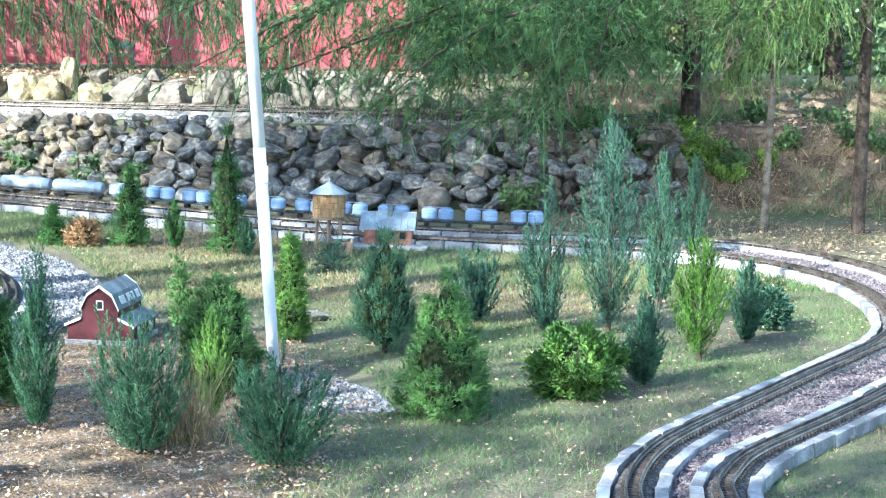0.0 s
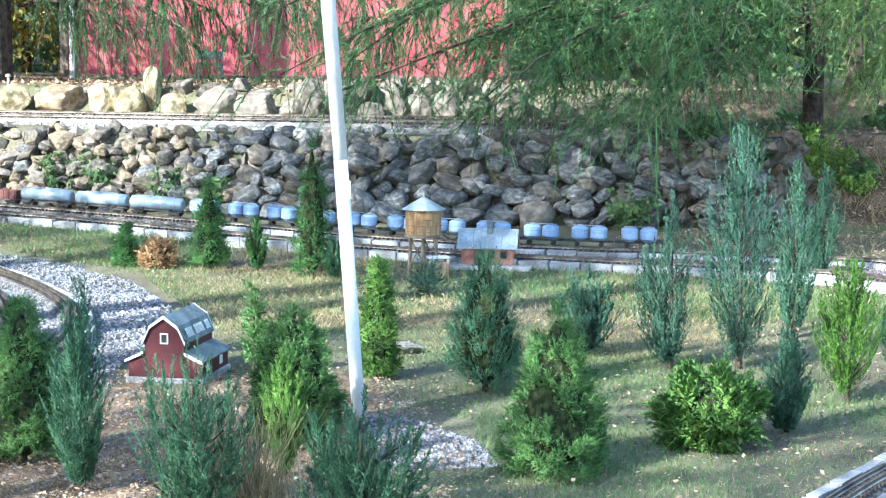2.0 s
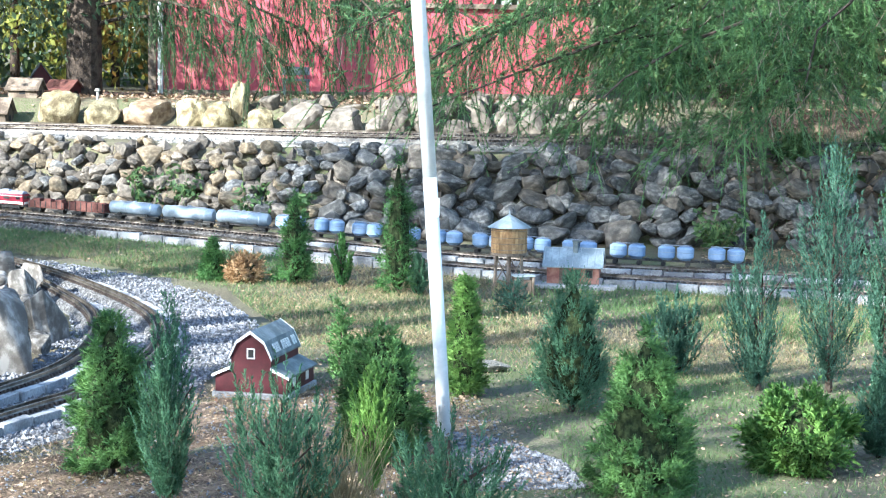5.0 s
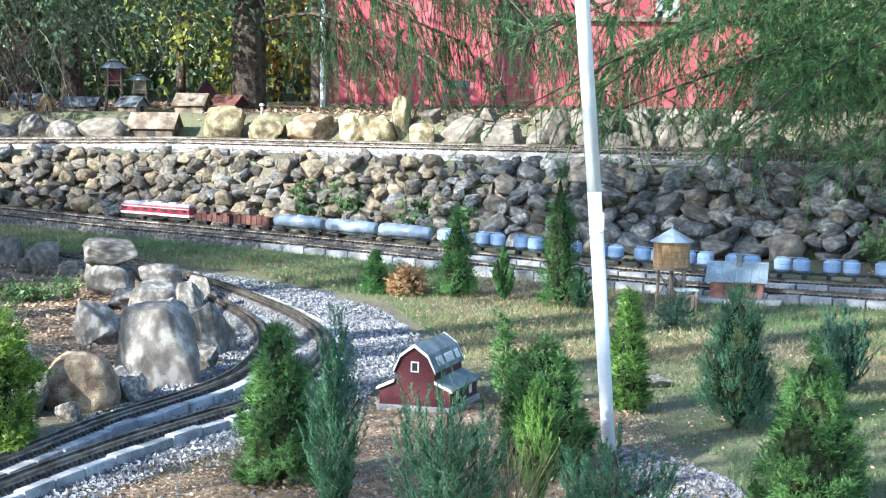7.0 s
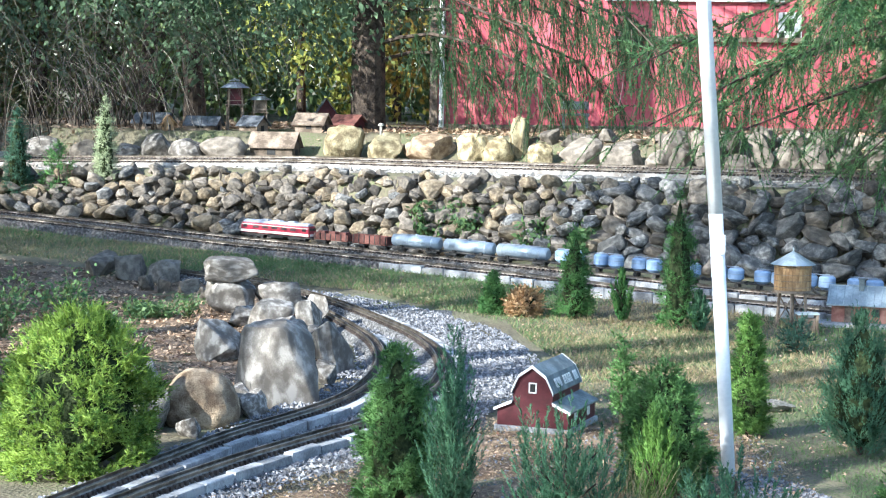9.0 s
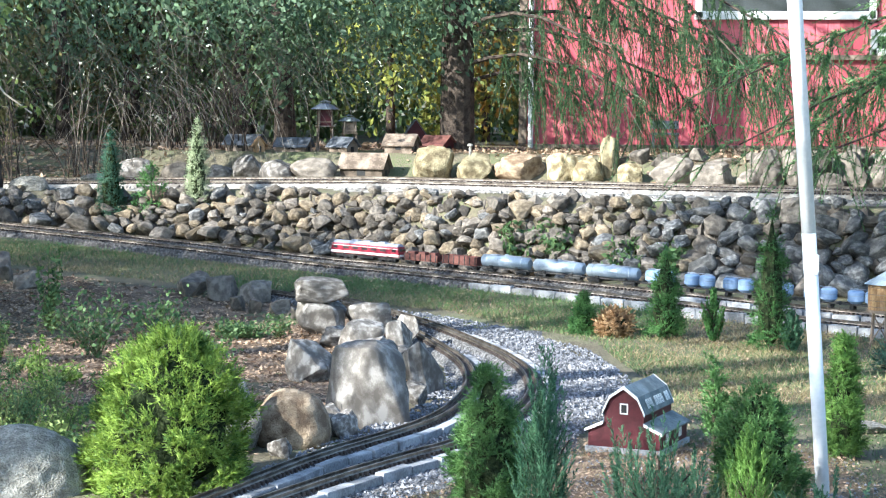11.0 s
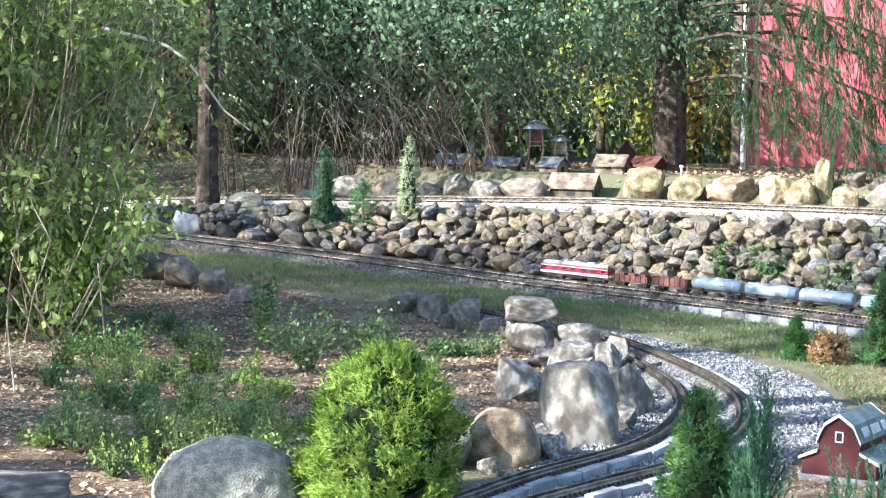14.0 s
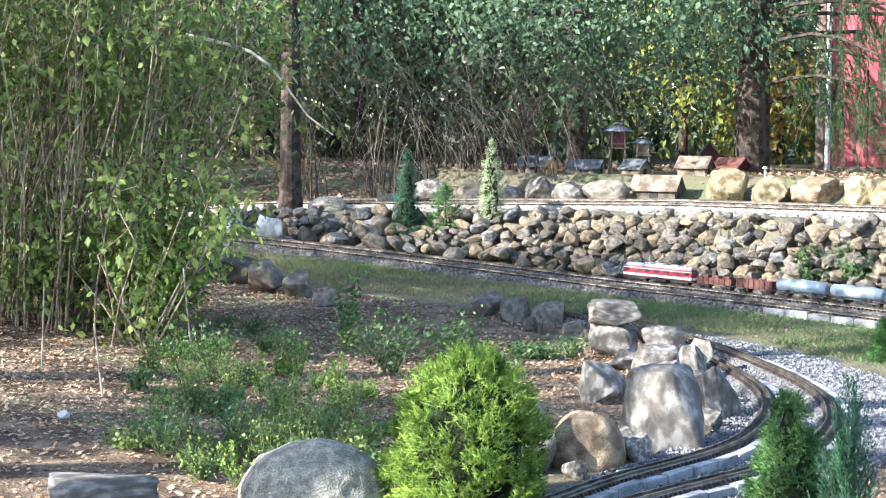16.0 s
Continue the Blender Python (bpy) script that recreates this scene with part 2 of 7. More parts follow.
def ground_z(x, y):
    """Height of the ground: lawn, terrace behind the dry stone wall, upper level behind the boulders."""
    x, y = np.asarray(x, float), np.asarray(y, float)
    yw, yr = wall_y(x), row_y(x)
    run = np.where(x > 3.5, 0.42 + np.clip(x - 3.5, 0, 1.6) * 0.9, np.where(x < -6.2, 0.42 + np.clip(-6.2 - x, 0, 2) * 1.2, 0.42))
    low = base_z(x, np.minimum(y, yw))
    z = low + (terrace_z(x) - low) * ease((y - yw - 0.02) / run) + 0.02 * np.clip(y - yw - run, 0, 4)
    up = np.maximum(1.10 - z, 0)
    z = z + up * ease((y - yr) / np.where(x > -5, 0.5, 2.5))
    return z + 0.012 * soft_up(y - 26)


def gz(x, y):
    return float(ground_z(x, y))


def link_mesh(name, verts, faces, material, parent=None, smooth=False):
    me = bpy.data.meshes.new(name)
    me.from_pydata([tuple(v) for v in verts], [], [tuple(f) for f in faces])
    me.materials.append(material)
    if smooth:
        me.polygons.foreach_set("use_smooth", [True] * len(me.polygons))
    me.update()
    ob = new(name, me)
    ob.parent = parent
    return ob


def spaced(lo, hi, step, far, grow=1.35):
    a = list(np.arange(lo, hi + step / 2, step))
    d = step
    while a[-1] < far:
        d *= grow
        a.append(a[-1] + d)
    d = step
    while a[0] > -far:
        d *= grow
        a.insert(0, a[0] - d)
    return np.array(a)


gx, gy = spaced(-11, 10, 0.13, 600), spaced(2, 25, 0.13, 600)
GX, GY = np.meshgrid(gx, gy)
GZ = ground_z(GX, GY)
near = np.exp(-((np.maximum(np.abs(GX) - 11, 0)) / 10) ** 2)
bump_field = np.sin(GX * 2.3 + np.sin(GY * 1.7)) * np.cos(GY * 2.1 + GX * 0.6) + 0.6 * np.sin(GX * 6.1 + GY * 3.3) * np.sin(GY * 5.3)
GZ = GZ + 0.010 * bump_field * near
nxg, nyg = len(gx), len(gy)
idx = np.arange(nxg * nyg).reshape(nyg, nxg)
quads = np.stack([idx[:-1, :-1], idx[:-1, 1:], idx[1:, 1:], idx[1:, :-1]], -1).reshape(-1, 4)
ground = link_mesh("ground", np.stack([GX, GY, GZ], -1).reshape(-1, 3).tolist(), quads.tolist(), M_GROUND, smooth=True)
tagged(ground, "garden ground of thin lawn, bare soil and leaf litter", "ground", kind="structure")


# ---- shapes ----
def part(name, bm, material, parent=None, label="", smooth=False):
    """Links a bmesh as one mesh object under a thing or a part."""
    me = bpy.data.meshes.new(name)
    bm.to_mesh(me)
    bm.free()
    me.materials.append(material)
    if smooth:
        me.polygons.foreach_set("use_smooth", [True] * len(me.polygons))
    ob = new(name, me)
    ob.parent = parent
    if label:
        ob["label"] = label
    return ob


def empty(name, m, label, category, group="", kind=""):
    ob = new(name)
    ob.empty_display_size = 0.1
    ob.matrix_world = m
    return tagged(ob, label, category, group, kind)


def box(bm, cx, cy, cz, sx, sy, sz, bevel=0.0, rot=None):
    r = bmesh.ops.create_cube(bm, size=1)
    m = Matrix.Translation((cx, cy, cz)) @ (rot or Matrix()) @ Matrix.Diagonal((sx, sy, sz, 1))
    bmesh.ops.transform(bm, matrix=m, verts=r["verts"])
    if bevel:
        edges = list({e for v in r["verts"] for e in v.link_edges})
        bmesh.ops.bevel(bm, geom=edges, offset=bevel, segments=2, affect="EDGES", profile=0.6)
    return bm


def tube(bm, a, b, ra, rb, n=12, caps=True):
    a, b = Vector(a), Vector(b)
    d = b - a
    m = Matrix.Translation((a + b) / 2) @ d.to_track_quat("Z", "Y").to_matrix().to_4x4()
    bmesh.ops.create_cone(bm, cap_ends=caps, segments=n, radius1=ra, radius2=rb, depth=d.length, matrix=m)
    return bm


def prism(bm, outline, y0, y1):
    """An outline of (x, z) drawn out from y0 to y1."""
    a = [bm.verts.new((x, y0, z)) for x, z in outline]
    b = [bm.verts.new((x, y1, z)) for x, z in outline]
    n = len(outline)
    bm.faces.new(a[::-1])
    bm.faces.new(b)
    for i in range(n):
        bm.faces.new((a[i], a[(i + 1) % n], b[(i + 1) % n], b[i]))
    bmesh.ops.recalc_face_normals(bm, faces=bm.faces)
    return bm


def spline(points, step=0.03):
    """Even points along a smooth curve through the given ones."""
    P = [np.array(p, float) for p in points]
    P = [2 * P[0] - P[1]] + P + [2 * P[-1] - P[-2]]
    dense = []
    for i in range(1, len(P) - 2):
        for t in np.linspace(0, 1, 60, endpoint=False):
            a, b, c, d = P[i - 1:i + 3]
            dense.append(0.5 * (2 * b + (c - a) * t + (2 * a - 5 * b + 4 * c - d) * t * t + (3 * b - a - 3 * c + d) * t ** 3))
    dense = np.array(dense)
    for _ in range(40):
        dense[1:-1] = (dense[:-2] + 2 * dense[1:-1] + dense[2:]) / 4
    s = np.concatenate([[0], np.cumsum(np.linalg.norm(np.diff(dense, axis=0), axis=1))])
    q = np.arange(0, s[-1], step)
    return np.stack([np.interp(q, s, dense[:, k]) for k in range(dense.shape[1])], 1)


def sides(c):
    t = np.gradient(c, axis=0)
    t /= np.linalg.norm(t, axis=1)[:, None]
    return t, np.stack([-t[:, 1], t[:, 0]], 1)


BED = 0.055
TRACKS = {
    "outer": [(-9.5, 16.9), (-7.5, 16.85), (-5.9, 16.72), (-3.9, 16.35), (-2.3, 15.75), (-0.66, 14.75), (0.84, 13.75), (1.7, 13.1), (2.75, 12.5), (3.6, 12.2), (4.5, 11.9), (5.08, 11.6), (5.35, 11.1), (5.45, 10.5), (5.45, 9.9), (5.25, 8.9), (4.8, 7.8), (4.2, 6.85), (3.49, 6.04), (3.03, 5.57), (2.74, 5.29), (2.46, 5.01), (2.28, 4.76), (2.13, 4.45), (2.02, 3.8), (2.05, 2.4)],
    "inner": [(-9.5, 16.55), (-7.5, 16.5), (-5.9, 16.4), (-3.9, 15.95), (-2.3, 15.3), (-0.75, 14.35), (0.7, 13.3), (1.5, 12.65), (2.4, 12.1), (3.2, 11.75), (4.0, 11.42), (4.6, 11.0), (4.86, 10.4), (4.94, 9.7), (4.88, 9.1), (4.72, 8.5), (4.45, 7.85), (4.11, 7.33), (3.77, 6.95), (3.37, 6.53), (3.03, 6.16), (2.72, 5.82), (2.40, 5.47), (2.15, 5.16), (1.94, 4.80), (1.79, 4.4), (1.70, 3.8), (1.74, 2.4)],
    "loop_inner": [(-1.95, 5.0), (-1.64, 5.8), (-1.43, 6.45), (-1.27, 6.94), (-1.15, 7.32), (-1.02, 7.65), (-0.88, 7.95), (-0.74, 8.31), (-0.65, 8.68), (-0.60, 9.15), (-0.59, 9.6), (-0.63, 10.1), (-0.73, 10.65), (-0.95, 11.38), (-1.17, 11.94), (-1.42, 12.5), (-1.9, 13.2), (-2.6, 13.7)],
    "loop_outer": [(-1.78, 4.9), (-1.50, 5.6), (-1.31, 6.15), (-1.17, 6.53), (-1.06, 6.8), (-0.95, 7.05), (-0.81, 7.33), (-0.68, 7.58), (-0.55, 7.82), (-0.40, 8.25), (-0.29, 8.8), (-0.25, 9.35), (-0.27, 9.8), (-0.32, 10.2), (-0.42, 10.65), (-0.54, 11.05), (-0.72, 11.5), (-0.97, 12.03), (-1.25, 12.5), (-1.65, 13.1), (-2.2, 13.7)],
    "upper": [(-10, 18.6), (-8, 18.3), (-6.0, 18.1), (-4, 17.85), (-2.3, 17.45), (-0.8, 16.75), (0.8, 16.1), (2.4, 15.55), (4.0, 15.15), (6, 14.9)],
    "upper_back": [(-6.0, 18.75), (-4, 18.5), (-2.3, 18.1), (-0.6, 17.3), (1.0, 16.65), (2.6, 16.2), (4.2, 15.8), (6, 15.6)],
}
CENTRE = {k: spline(v) for k, v in TRACKS.items()}


def bed_z(x, y):
    """Top of the ballast under the rails."""
    g = ground_z(x, y)
    return g + BED


def ribbon(name, c, half, top, material, drop=0.06):
    """Ballast with sloping shoulders under a track."""
    _, n = sides(c)
    offs = ((-half - 0.04, -drop), (-half, top - 0.012), (-half * 0.5, top), (half * 0.5, top), (half, top - 0.012), (half + 0.04, -drop))
    verts, faces = [], []
    for i, p in enumerate(c):
        g = float(ground_z(*p))
        for j, (o, h) in enumerate(offs):
            q = p + n[i] * o
            verts.append((q[0], q[1], g + h + (0.004 * math.sin(i * 1.7 + j * 2.1) if 0 < j < 5 else 0)))
    m = len(offs)
    for i in range(len(c) - 1):
        for j in range(m - 1):
            a = i * m + j
            faces.append((a, a + 1, a + m + 1, a + m))
    return link_mesh(name, verts, faces, material, smooth=True)


def rails_and_ties(key, pitch=0.036):
    c = CENTRE[key]
    track = empty("railway_track", Matrix(), "miniature garden railway track with brass rails on brown ties", "railway track", "garden railway tracks", "structure")
    fine = spline(TRACKS[key], pitch)
    t, n = sides(fine)
    z = bed_z(fine[:, 0], fine[:, 1])
    k = np.ones(9) / 9
    z = np.convolve(np.pad(z, 4, mode="edge"), k, "valid")
    for sgn in (-1, 1):
        verts, faces = [], []
        prof = ((-0.006, 0.0), (0.006, 0.0), (0.0025, 0.006), (0.0035, 0.018), (-0.0035, 0.018), (-0.0025, 0.006))
        for i in range(len(fine)):
            q = fine[i] + n[i] * sgn * 0.0245
            for o, h in prof:
                verts.append((q[0] + n[i][0] * o, q[1] + n[i][1] * o, z[i] + 0.012 + h))
        m = len(prof)
        for i in range(len(fine) - 1):
            for j in range(m):
                a, b = i * m + j, i * m + (j + 1) % m
                faces.append((a, b, b + m, a + m))
        link_mesh("rail", verts, faces, M_RAIL, track)
    verts, faces = [], []
    for i in range(len(fine)):
        for sx, sy, h in ((-1, -1, 0), (1, -1, 0), (1, 1, 0), (-1, 1, 0), (-1, -1, 1), (1, -1, 1), (1, 1, 1), (-1, 1, 1)):
            q = fine[i] + n[i] * sx * 0.043 + t[i] * sy * 0.0085
            verts.append((q[0], q[1], z[i] - 0.008 + h * 0.021))
        b = i * 8
        faces += [(b + 4, b + 5, b + 6, b + 7), (b, b + 1, b + 5, b + 4), (b + 1, b + 2, b + 6, b + 5), (b + 2, b + 3, b + 7, b + 6), (b + 3, b, b + 4, b + 7)]
    tagged(link_mesh("ties", verts, faces, M_TIE, track), kind="stuff")
    return track


for key in TRACKS:
    rails_and_ties(key)
for key in TRACKS:
    material = M_BALLAST if key in ("outer", "inner") else M_TERRACE if key in ("upper", "upper_back") else M_GRAVEL
    c = CENTRE[key]
    if material is M_TERRACE:
        tagged(ribbon("track_ballast", c[c[:, 0] > 2.3], 0.066, BED, M_BALLAST), "dark gravel ballast under the track below the larch", "ballast", kind="structure")
        c = c[c[:, 0] <= 2.3]
    tagged(ribbon("track_ballast", c, 0.066, BED, material), "grey gravel ballast under the miniature track", "ballast", kind="structure")


# ---- rocks ----
def rock_mesh(name, seed, material, level=2, rough=0.22, cuts=5, flat=0.75, boxy=0.3):
    """A stone of unit size: a ball, sheared off along some planes and roughened."""
    rnd = random.Random(seed)
    bm = bmesh.new()
    bmesh.ops.create_icosphere(bm, subdivisions=level, radius=0.5)
    planes = []
    for _ in range(cuts):
        d = Vector((rnd.gauss(0, 1), rnd.gauss(0, 1), rnd.gauss(0, 0.8))).normalized()
        planes.append((d, rnd.uniform(0.33, 0.47)))
    off = Vector((rnd.uniform(-9, 9), rnd.uniform(-9, 9), rnd.uniform(-9, 9)))
    for v in bm.verts:
        d = v.co.normalized()
        p = d * (0.5 / max(abs(d.x), abs(d.y), abs(d.z)) ** boxy)
        for way, r in planes:
            k = p.dot(way) - r
            if k > 0:
                p -= way * k * 0.97
        p *= 1 + rough * (noise.noise(p * 2.2 + off) + 0.45 * noise.noise(p * 5.5 + off) + 0.32 * noise.noise(p * 12.0 + off))
        p.z *= flat
        v.co = p
    me = bpy.data.meshes.new(name)
    bm.to_mesh(me)
    bm.free()
    me.materials.append(material)
    me.polygons.foreach_set("use_smooth", [True] * len(me.polygons))
    me.set_sharp_from_angle(angle=radians(28))
    return me


def broken_mesh(name, seed, material, corners=15, worn=0.05, fineness=0.13, rims=2, block=False):
    """A stone of unit size with flat broken faces: the hull of a few corners, its edges worn and its faces roughened."""
    rnd = random.Random(seed)
    bm = bmesh.new()
    if block:
        for sx in (-1, 1):
            for sy in (-1, 1):
                for sz in (-1, 1):
                    k = rnd.uniform(0.70, 1.0)
                    bm.verts.new((sx * rnd.uniform(0.26, 0.5) * k, sy * rnd.uniform(0.26, 0.5) * k, sz * rnd.uniform(0.36, 0.5) * k))
        corners -= 8
    for i in range(corners):
        d = Vector((rnd.gauss(0, 1), rnd.gauss(0, 1), rnd.gauss(0, 1)))
        d /= max(abs(d.x), abs(d.y), abs(d.z)) ** 0.8 * d.length ** 0.2
        bm.verts.new(d * 0.5 * rnd.uniform(0.86, 1.0))
    r = bmesh.ops.convex_hull(bm, input=bm.verts)
    bmesh.ops.delete(bm, geom=[v for v in r["geom_interior"] if isinstance(v, bmesh.types.BMVert)], context="VERTS")
    bmesh.ops.dissolve_limit(bm, angle_limit=radians(14), verts=bm.verts, edges=bm.edges)
    bmesh.ops.bevel(bm, geom=bm.edges[:], offset=worn, segments=rims, affect="EDGES", profile=0.6, clamp_overlap=True)
    bmesh.ops.triangulate(bm, faces=bm.faces)
    for _ in range(3):
        long = [e for e in bm.edges if e.calc_length() > fineness]
        if long:
            bmesh.ops.subdivide_edges(bm, edges=long, cuts=1)
            bmesh.ops.triangulate(bm, faces=bm.faces)
    off = Vector((seed * 1.3, seed * 0.7, seed * 2.1))
    bm.normal_update()
    for v in bm.verts:
        p = v.co
        k = 0.030 * noise.noise(p * 3 + off) + 0.018 * noise.noise(p * 8 + off) + 0.008 * noise.noise(p * 19 + off)
        v.co = p + v.normal * k
    me = bpy.data.meshes.new(name)
    bm.to_mesh(me)
    bm.free()
    me.materials.append(material)
    me.polygons.foreach_set("use_smooth", [True] * len(me.polygons))
    me.set_sharp_from_angle(angle=radians(32))
    return me


def boulder(x, y, w, d, h, material, label, seed, turn=0.0, lift=-0.12, tilt=0.0, level=4, cuts=9, rough=0.09, z=None, boxy=0.65, corners=0):
    """A single stone of width w, depth d and height h, set a little into the ground."""
    me = broken_mesh("boulder", seed, material, corners, block=w > 0.345) if corners else rock_mesh("boulder", seed, material, level, rough, cuts, 1.0, boxy)
    lo = min(v.co.z for v in me.vertices)
    hi = max(v.co.z for v in me.vertices)
    wx = max(v.co.x for v in me.vertices) - min(v.co.x for v in me.vertices)
    wy = max(v.co.y for v in me.vertices) - min(v.co.y for v in me.vertices)
    ob = new("boulder", me)
    s = (w / wx, d / wy, h * (1 - lift) / (hi - lo))
    zz = (gz(x, y) if z is None else z) - lo * s[2] + lift * h
    ob.matrix_world = pose(x, y, zz, tilt, tilt * 0.6, turn) @ Matrix.Diagonal((*s, 1))
    return tagged(ob, label, "boulder", "garden boulders")


GREYS = [broken_mesh("stone", 150 + i, (M_STONEGREY, M_STONE, M_STONEGREY)[i % 3], 13 + i % 4, 0.05, 0.4, 1) for i in range(12)]
STONES = [broken_mesh("stone", 100 + i, (M_STONE, M_STONETAN, M_STONE, M_STONEGREY, M_STONE, M_STONETAN)[i % 6], 16 + i % 7, 0.07, 0.4, 1) for i in range(24)]

# dry stone wall below the terrace
dry_wall = empty("retaining_wall", Matrix(), "dry stone retaining wall of grey and tan fieldstones", "stone wall", kind="structure")
rnd = random.Random(5)
arc = spline([(x, float(wall_y(x))) for x in np.linspace(-6.6, 5.4, 18)], 0.01)
arc_t, arc_n = sides(arc)
rows_of_wall = tuple((r * 0.077, 0.22 if r == 0 else 0.165) for r in range(10))
for r, (h0, size) in enumerate(rows_of_wall):
    s = rnd.uniform(0, 0.2)
    while s < len(arc) * 0.01 - 0.05:
        i = int(s * 100)
        x, y = arc[i]
        k = rnd.uniform(0.6, 1.3) * (1.2 if x > 0.9 else 0.84)
        w = size * k
        base, top = base_z(x, y), float(terrace_z(x))
        lean = 0.42 * h0 / (top - base) - 0.04 + rnd.uniform(-0.05, 0.05)
        px, py = x + arc_n[i][0] * lean, y + arc_n[i][1] * lean
        pz = base + 0.05 + h0 + rnd.uniform(-0.05, 0.05)
        if pz + w * 0.15 < top + 0.06 and not (x > 4.2 and rnd.random() < 0.5):
            ob = new("stone", rnd.choice(GREYS if x > 0.5 + rnd.uniform(-0.6, 0.6) else STONES))
            ob.parent = dry_wall
            ob.matrix_world = pose(px, py, pz, rnd.uniform(-30, 30), rnd.uniform(-30, 30), rnd.uniform(0, 360)) @ Matrix.Diagonal((w * rnd.uniform(1.0, 1.4), w * rnd.uniform(0.9, 1.2), w * rnd.uniform(0.60, 0.92), 1))
        s += w * (1.0 if r else 0.95)

# small stones packed behind the faces
verts, faces = [], []
for k in range(1500):
    i = rnd.randrange(len(arc) - 5)
    x, y = arc[i]
    h0 = rnd.uniform(0, 0.62)
    base, top = base_z(x, y), float(terrace_z(x))
    if base + h0 > top - 0.02:
        continue
    lean = 0.42 * h0 / (top - base) + 0.01 + rnd.uniform(-0.03, 0.04)
    c = Vector((x + arc_n[i][0] * lean, y + arc_n[i][1] * lean, base + 0.03 + h0))
    b = len(verts)
    r = rnd.uniform(0.035, 0.08)
    for d in ((1, 0, 0), (-1, 0, 0), (0, 1, 0), (0, -1, 0), (0, 0, 1), (0, 0, -1)):
        verts.append(c + Vector(d) * r * rnd.uniform(0.7, 1.3) + Vector((rnd.uniform(-1, 1), rnd.uniform(-1, 1), rnd.uniform(-1, 1))) * r * 0.25)
    for f in ((0, 2, 4), (2, 1, 4), (1, 3, 4), (3, 0, 4), (2, 0, 5), (1, 2, 5), (3, 1, 5), (0, 3, 5)):
        faces.append(tuple(b + j for j in f))
tagged(link_mesh("packing_stones", verts, faces, M_STONE, dry_wall), kind="stuff")


# ---- conifers ----
def tri_object(name, V, material, parent=None, N=None):
    """Loose triangles as one mesh; N turns each one's shading towards the outside of its spray."""
    n = len(V) // 3
    V = V.reshape(-1, 3, 3)
    if N is not None:
        g = np.cross(V[:, 1] - V[:, 0], V[:, 2] - V[:, 0])
        g /= np.linalg.norm(g, axis=1)[:, None] + 1e-12
        back = np.sum(g * N, 1) < 0
        V = np.where(back[:, None, None], V[:, ::-1], V)
        g[back] *= -1
        N = N / (np.linalg.norm(N, axis=1)[:, None] + 1e-9) + g * 0.45
        N /= np.linalg.norm(N, axis=1)[:, None] + 1e-9
    me = bpy.data.meshes.new(name)
    me.vertices.add(n * 3)
    me.vertices.foreach_set("co", V.astype(np.float32).ravel())
    me.loops.add(n * 3)
    me.loops.foreach_set("vertex_index", np.arange(n * 3, dtype=np.int32))
    me.polygons.add(n)
    me.polygons.foreach_set("loop_start", np.arange(0, n * 3, 3, dtype=np.int32))
    me.update(calc_edges=True)
    if N is not None:
        turned = me.attributes.new("custom_normal", "FLOAT_VECTOR", "POINT")
        turned.data.foreach_set("vector", np.repeat(N, 3, 0).astype(np.float32).ravel())
    me.materials.append(material)
    ob = new(name, me)
    ob.parent = parent
    return ob


def unit(a):
    return a / (np.linalg.norm(a, axis=-1)[..., None] + 1e-9)


def bottle_brush(S, D, L, O, per, leaf, width, slant, rng, outer=0.6):
    """Needles round straight shoots: start, direction and length of each, the crown's outside O, needles a shoot."""
    k = np.repeat(np.arange(len(S)), per)
    f = rng.random(len(k)) ** 0.85
    d = D[k]
    side = rng.normal(size=d.shape) + O[k] * 0.5
    side -= d * np.sum(side * d, 1)[:, None]
    side = unit(side)
    ax = unit(d * slant * (0.7 + 0.8 * f)[:, None] + side + rng.normal(size=d.shape) * 0.15)
    flat = unit(np.cross(ax, side) + rng.normal(size=d.shape) * 0.35)
    at = S[k] + d * (L[k] * f)[:, None]
    ln = (leaf * (0.65 + 0.7 * rng.random(len(k))) * (1.1 - 0.4 * f))[:, None]
    V = np.stack([at - flat * width / 2, at + flat * width / 2, at + ax * ln], 1).reshape(-1, 3)
    return V, O[k] * outer + side * 0.6 + d * 0.25


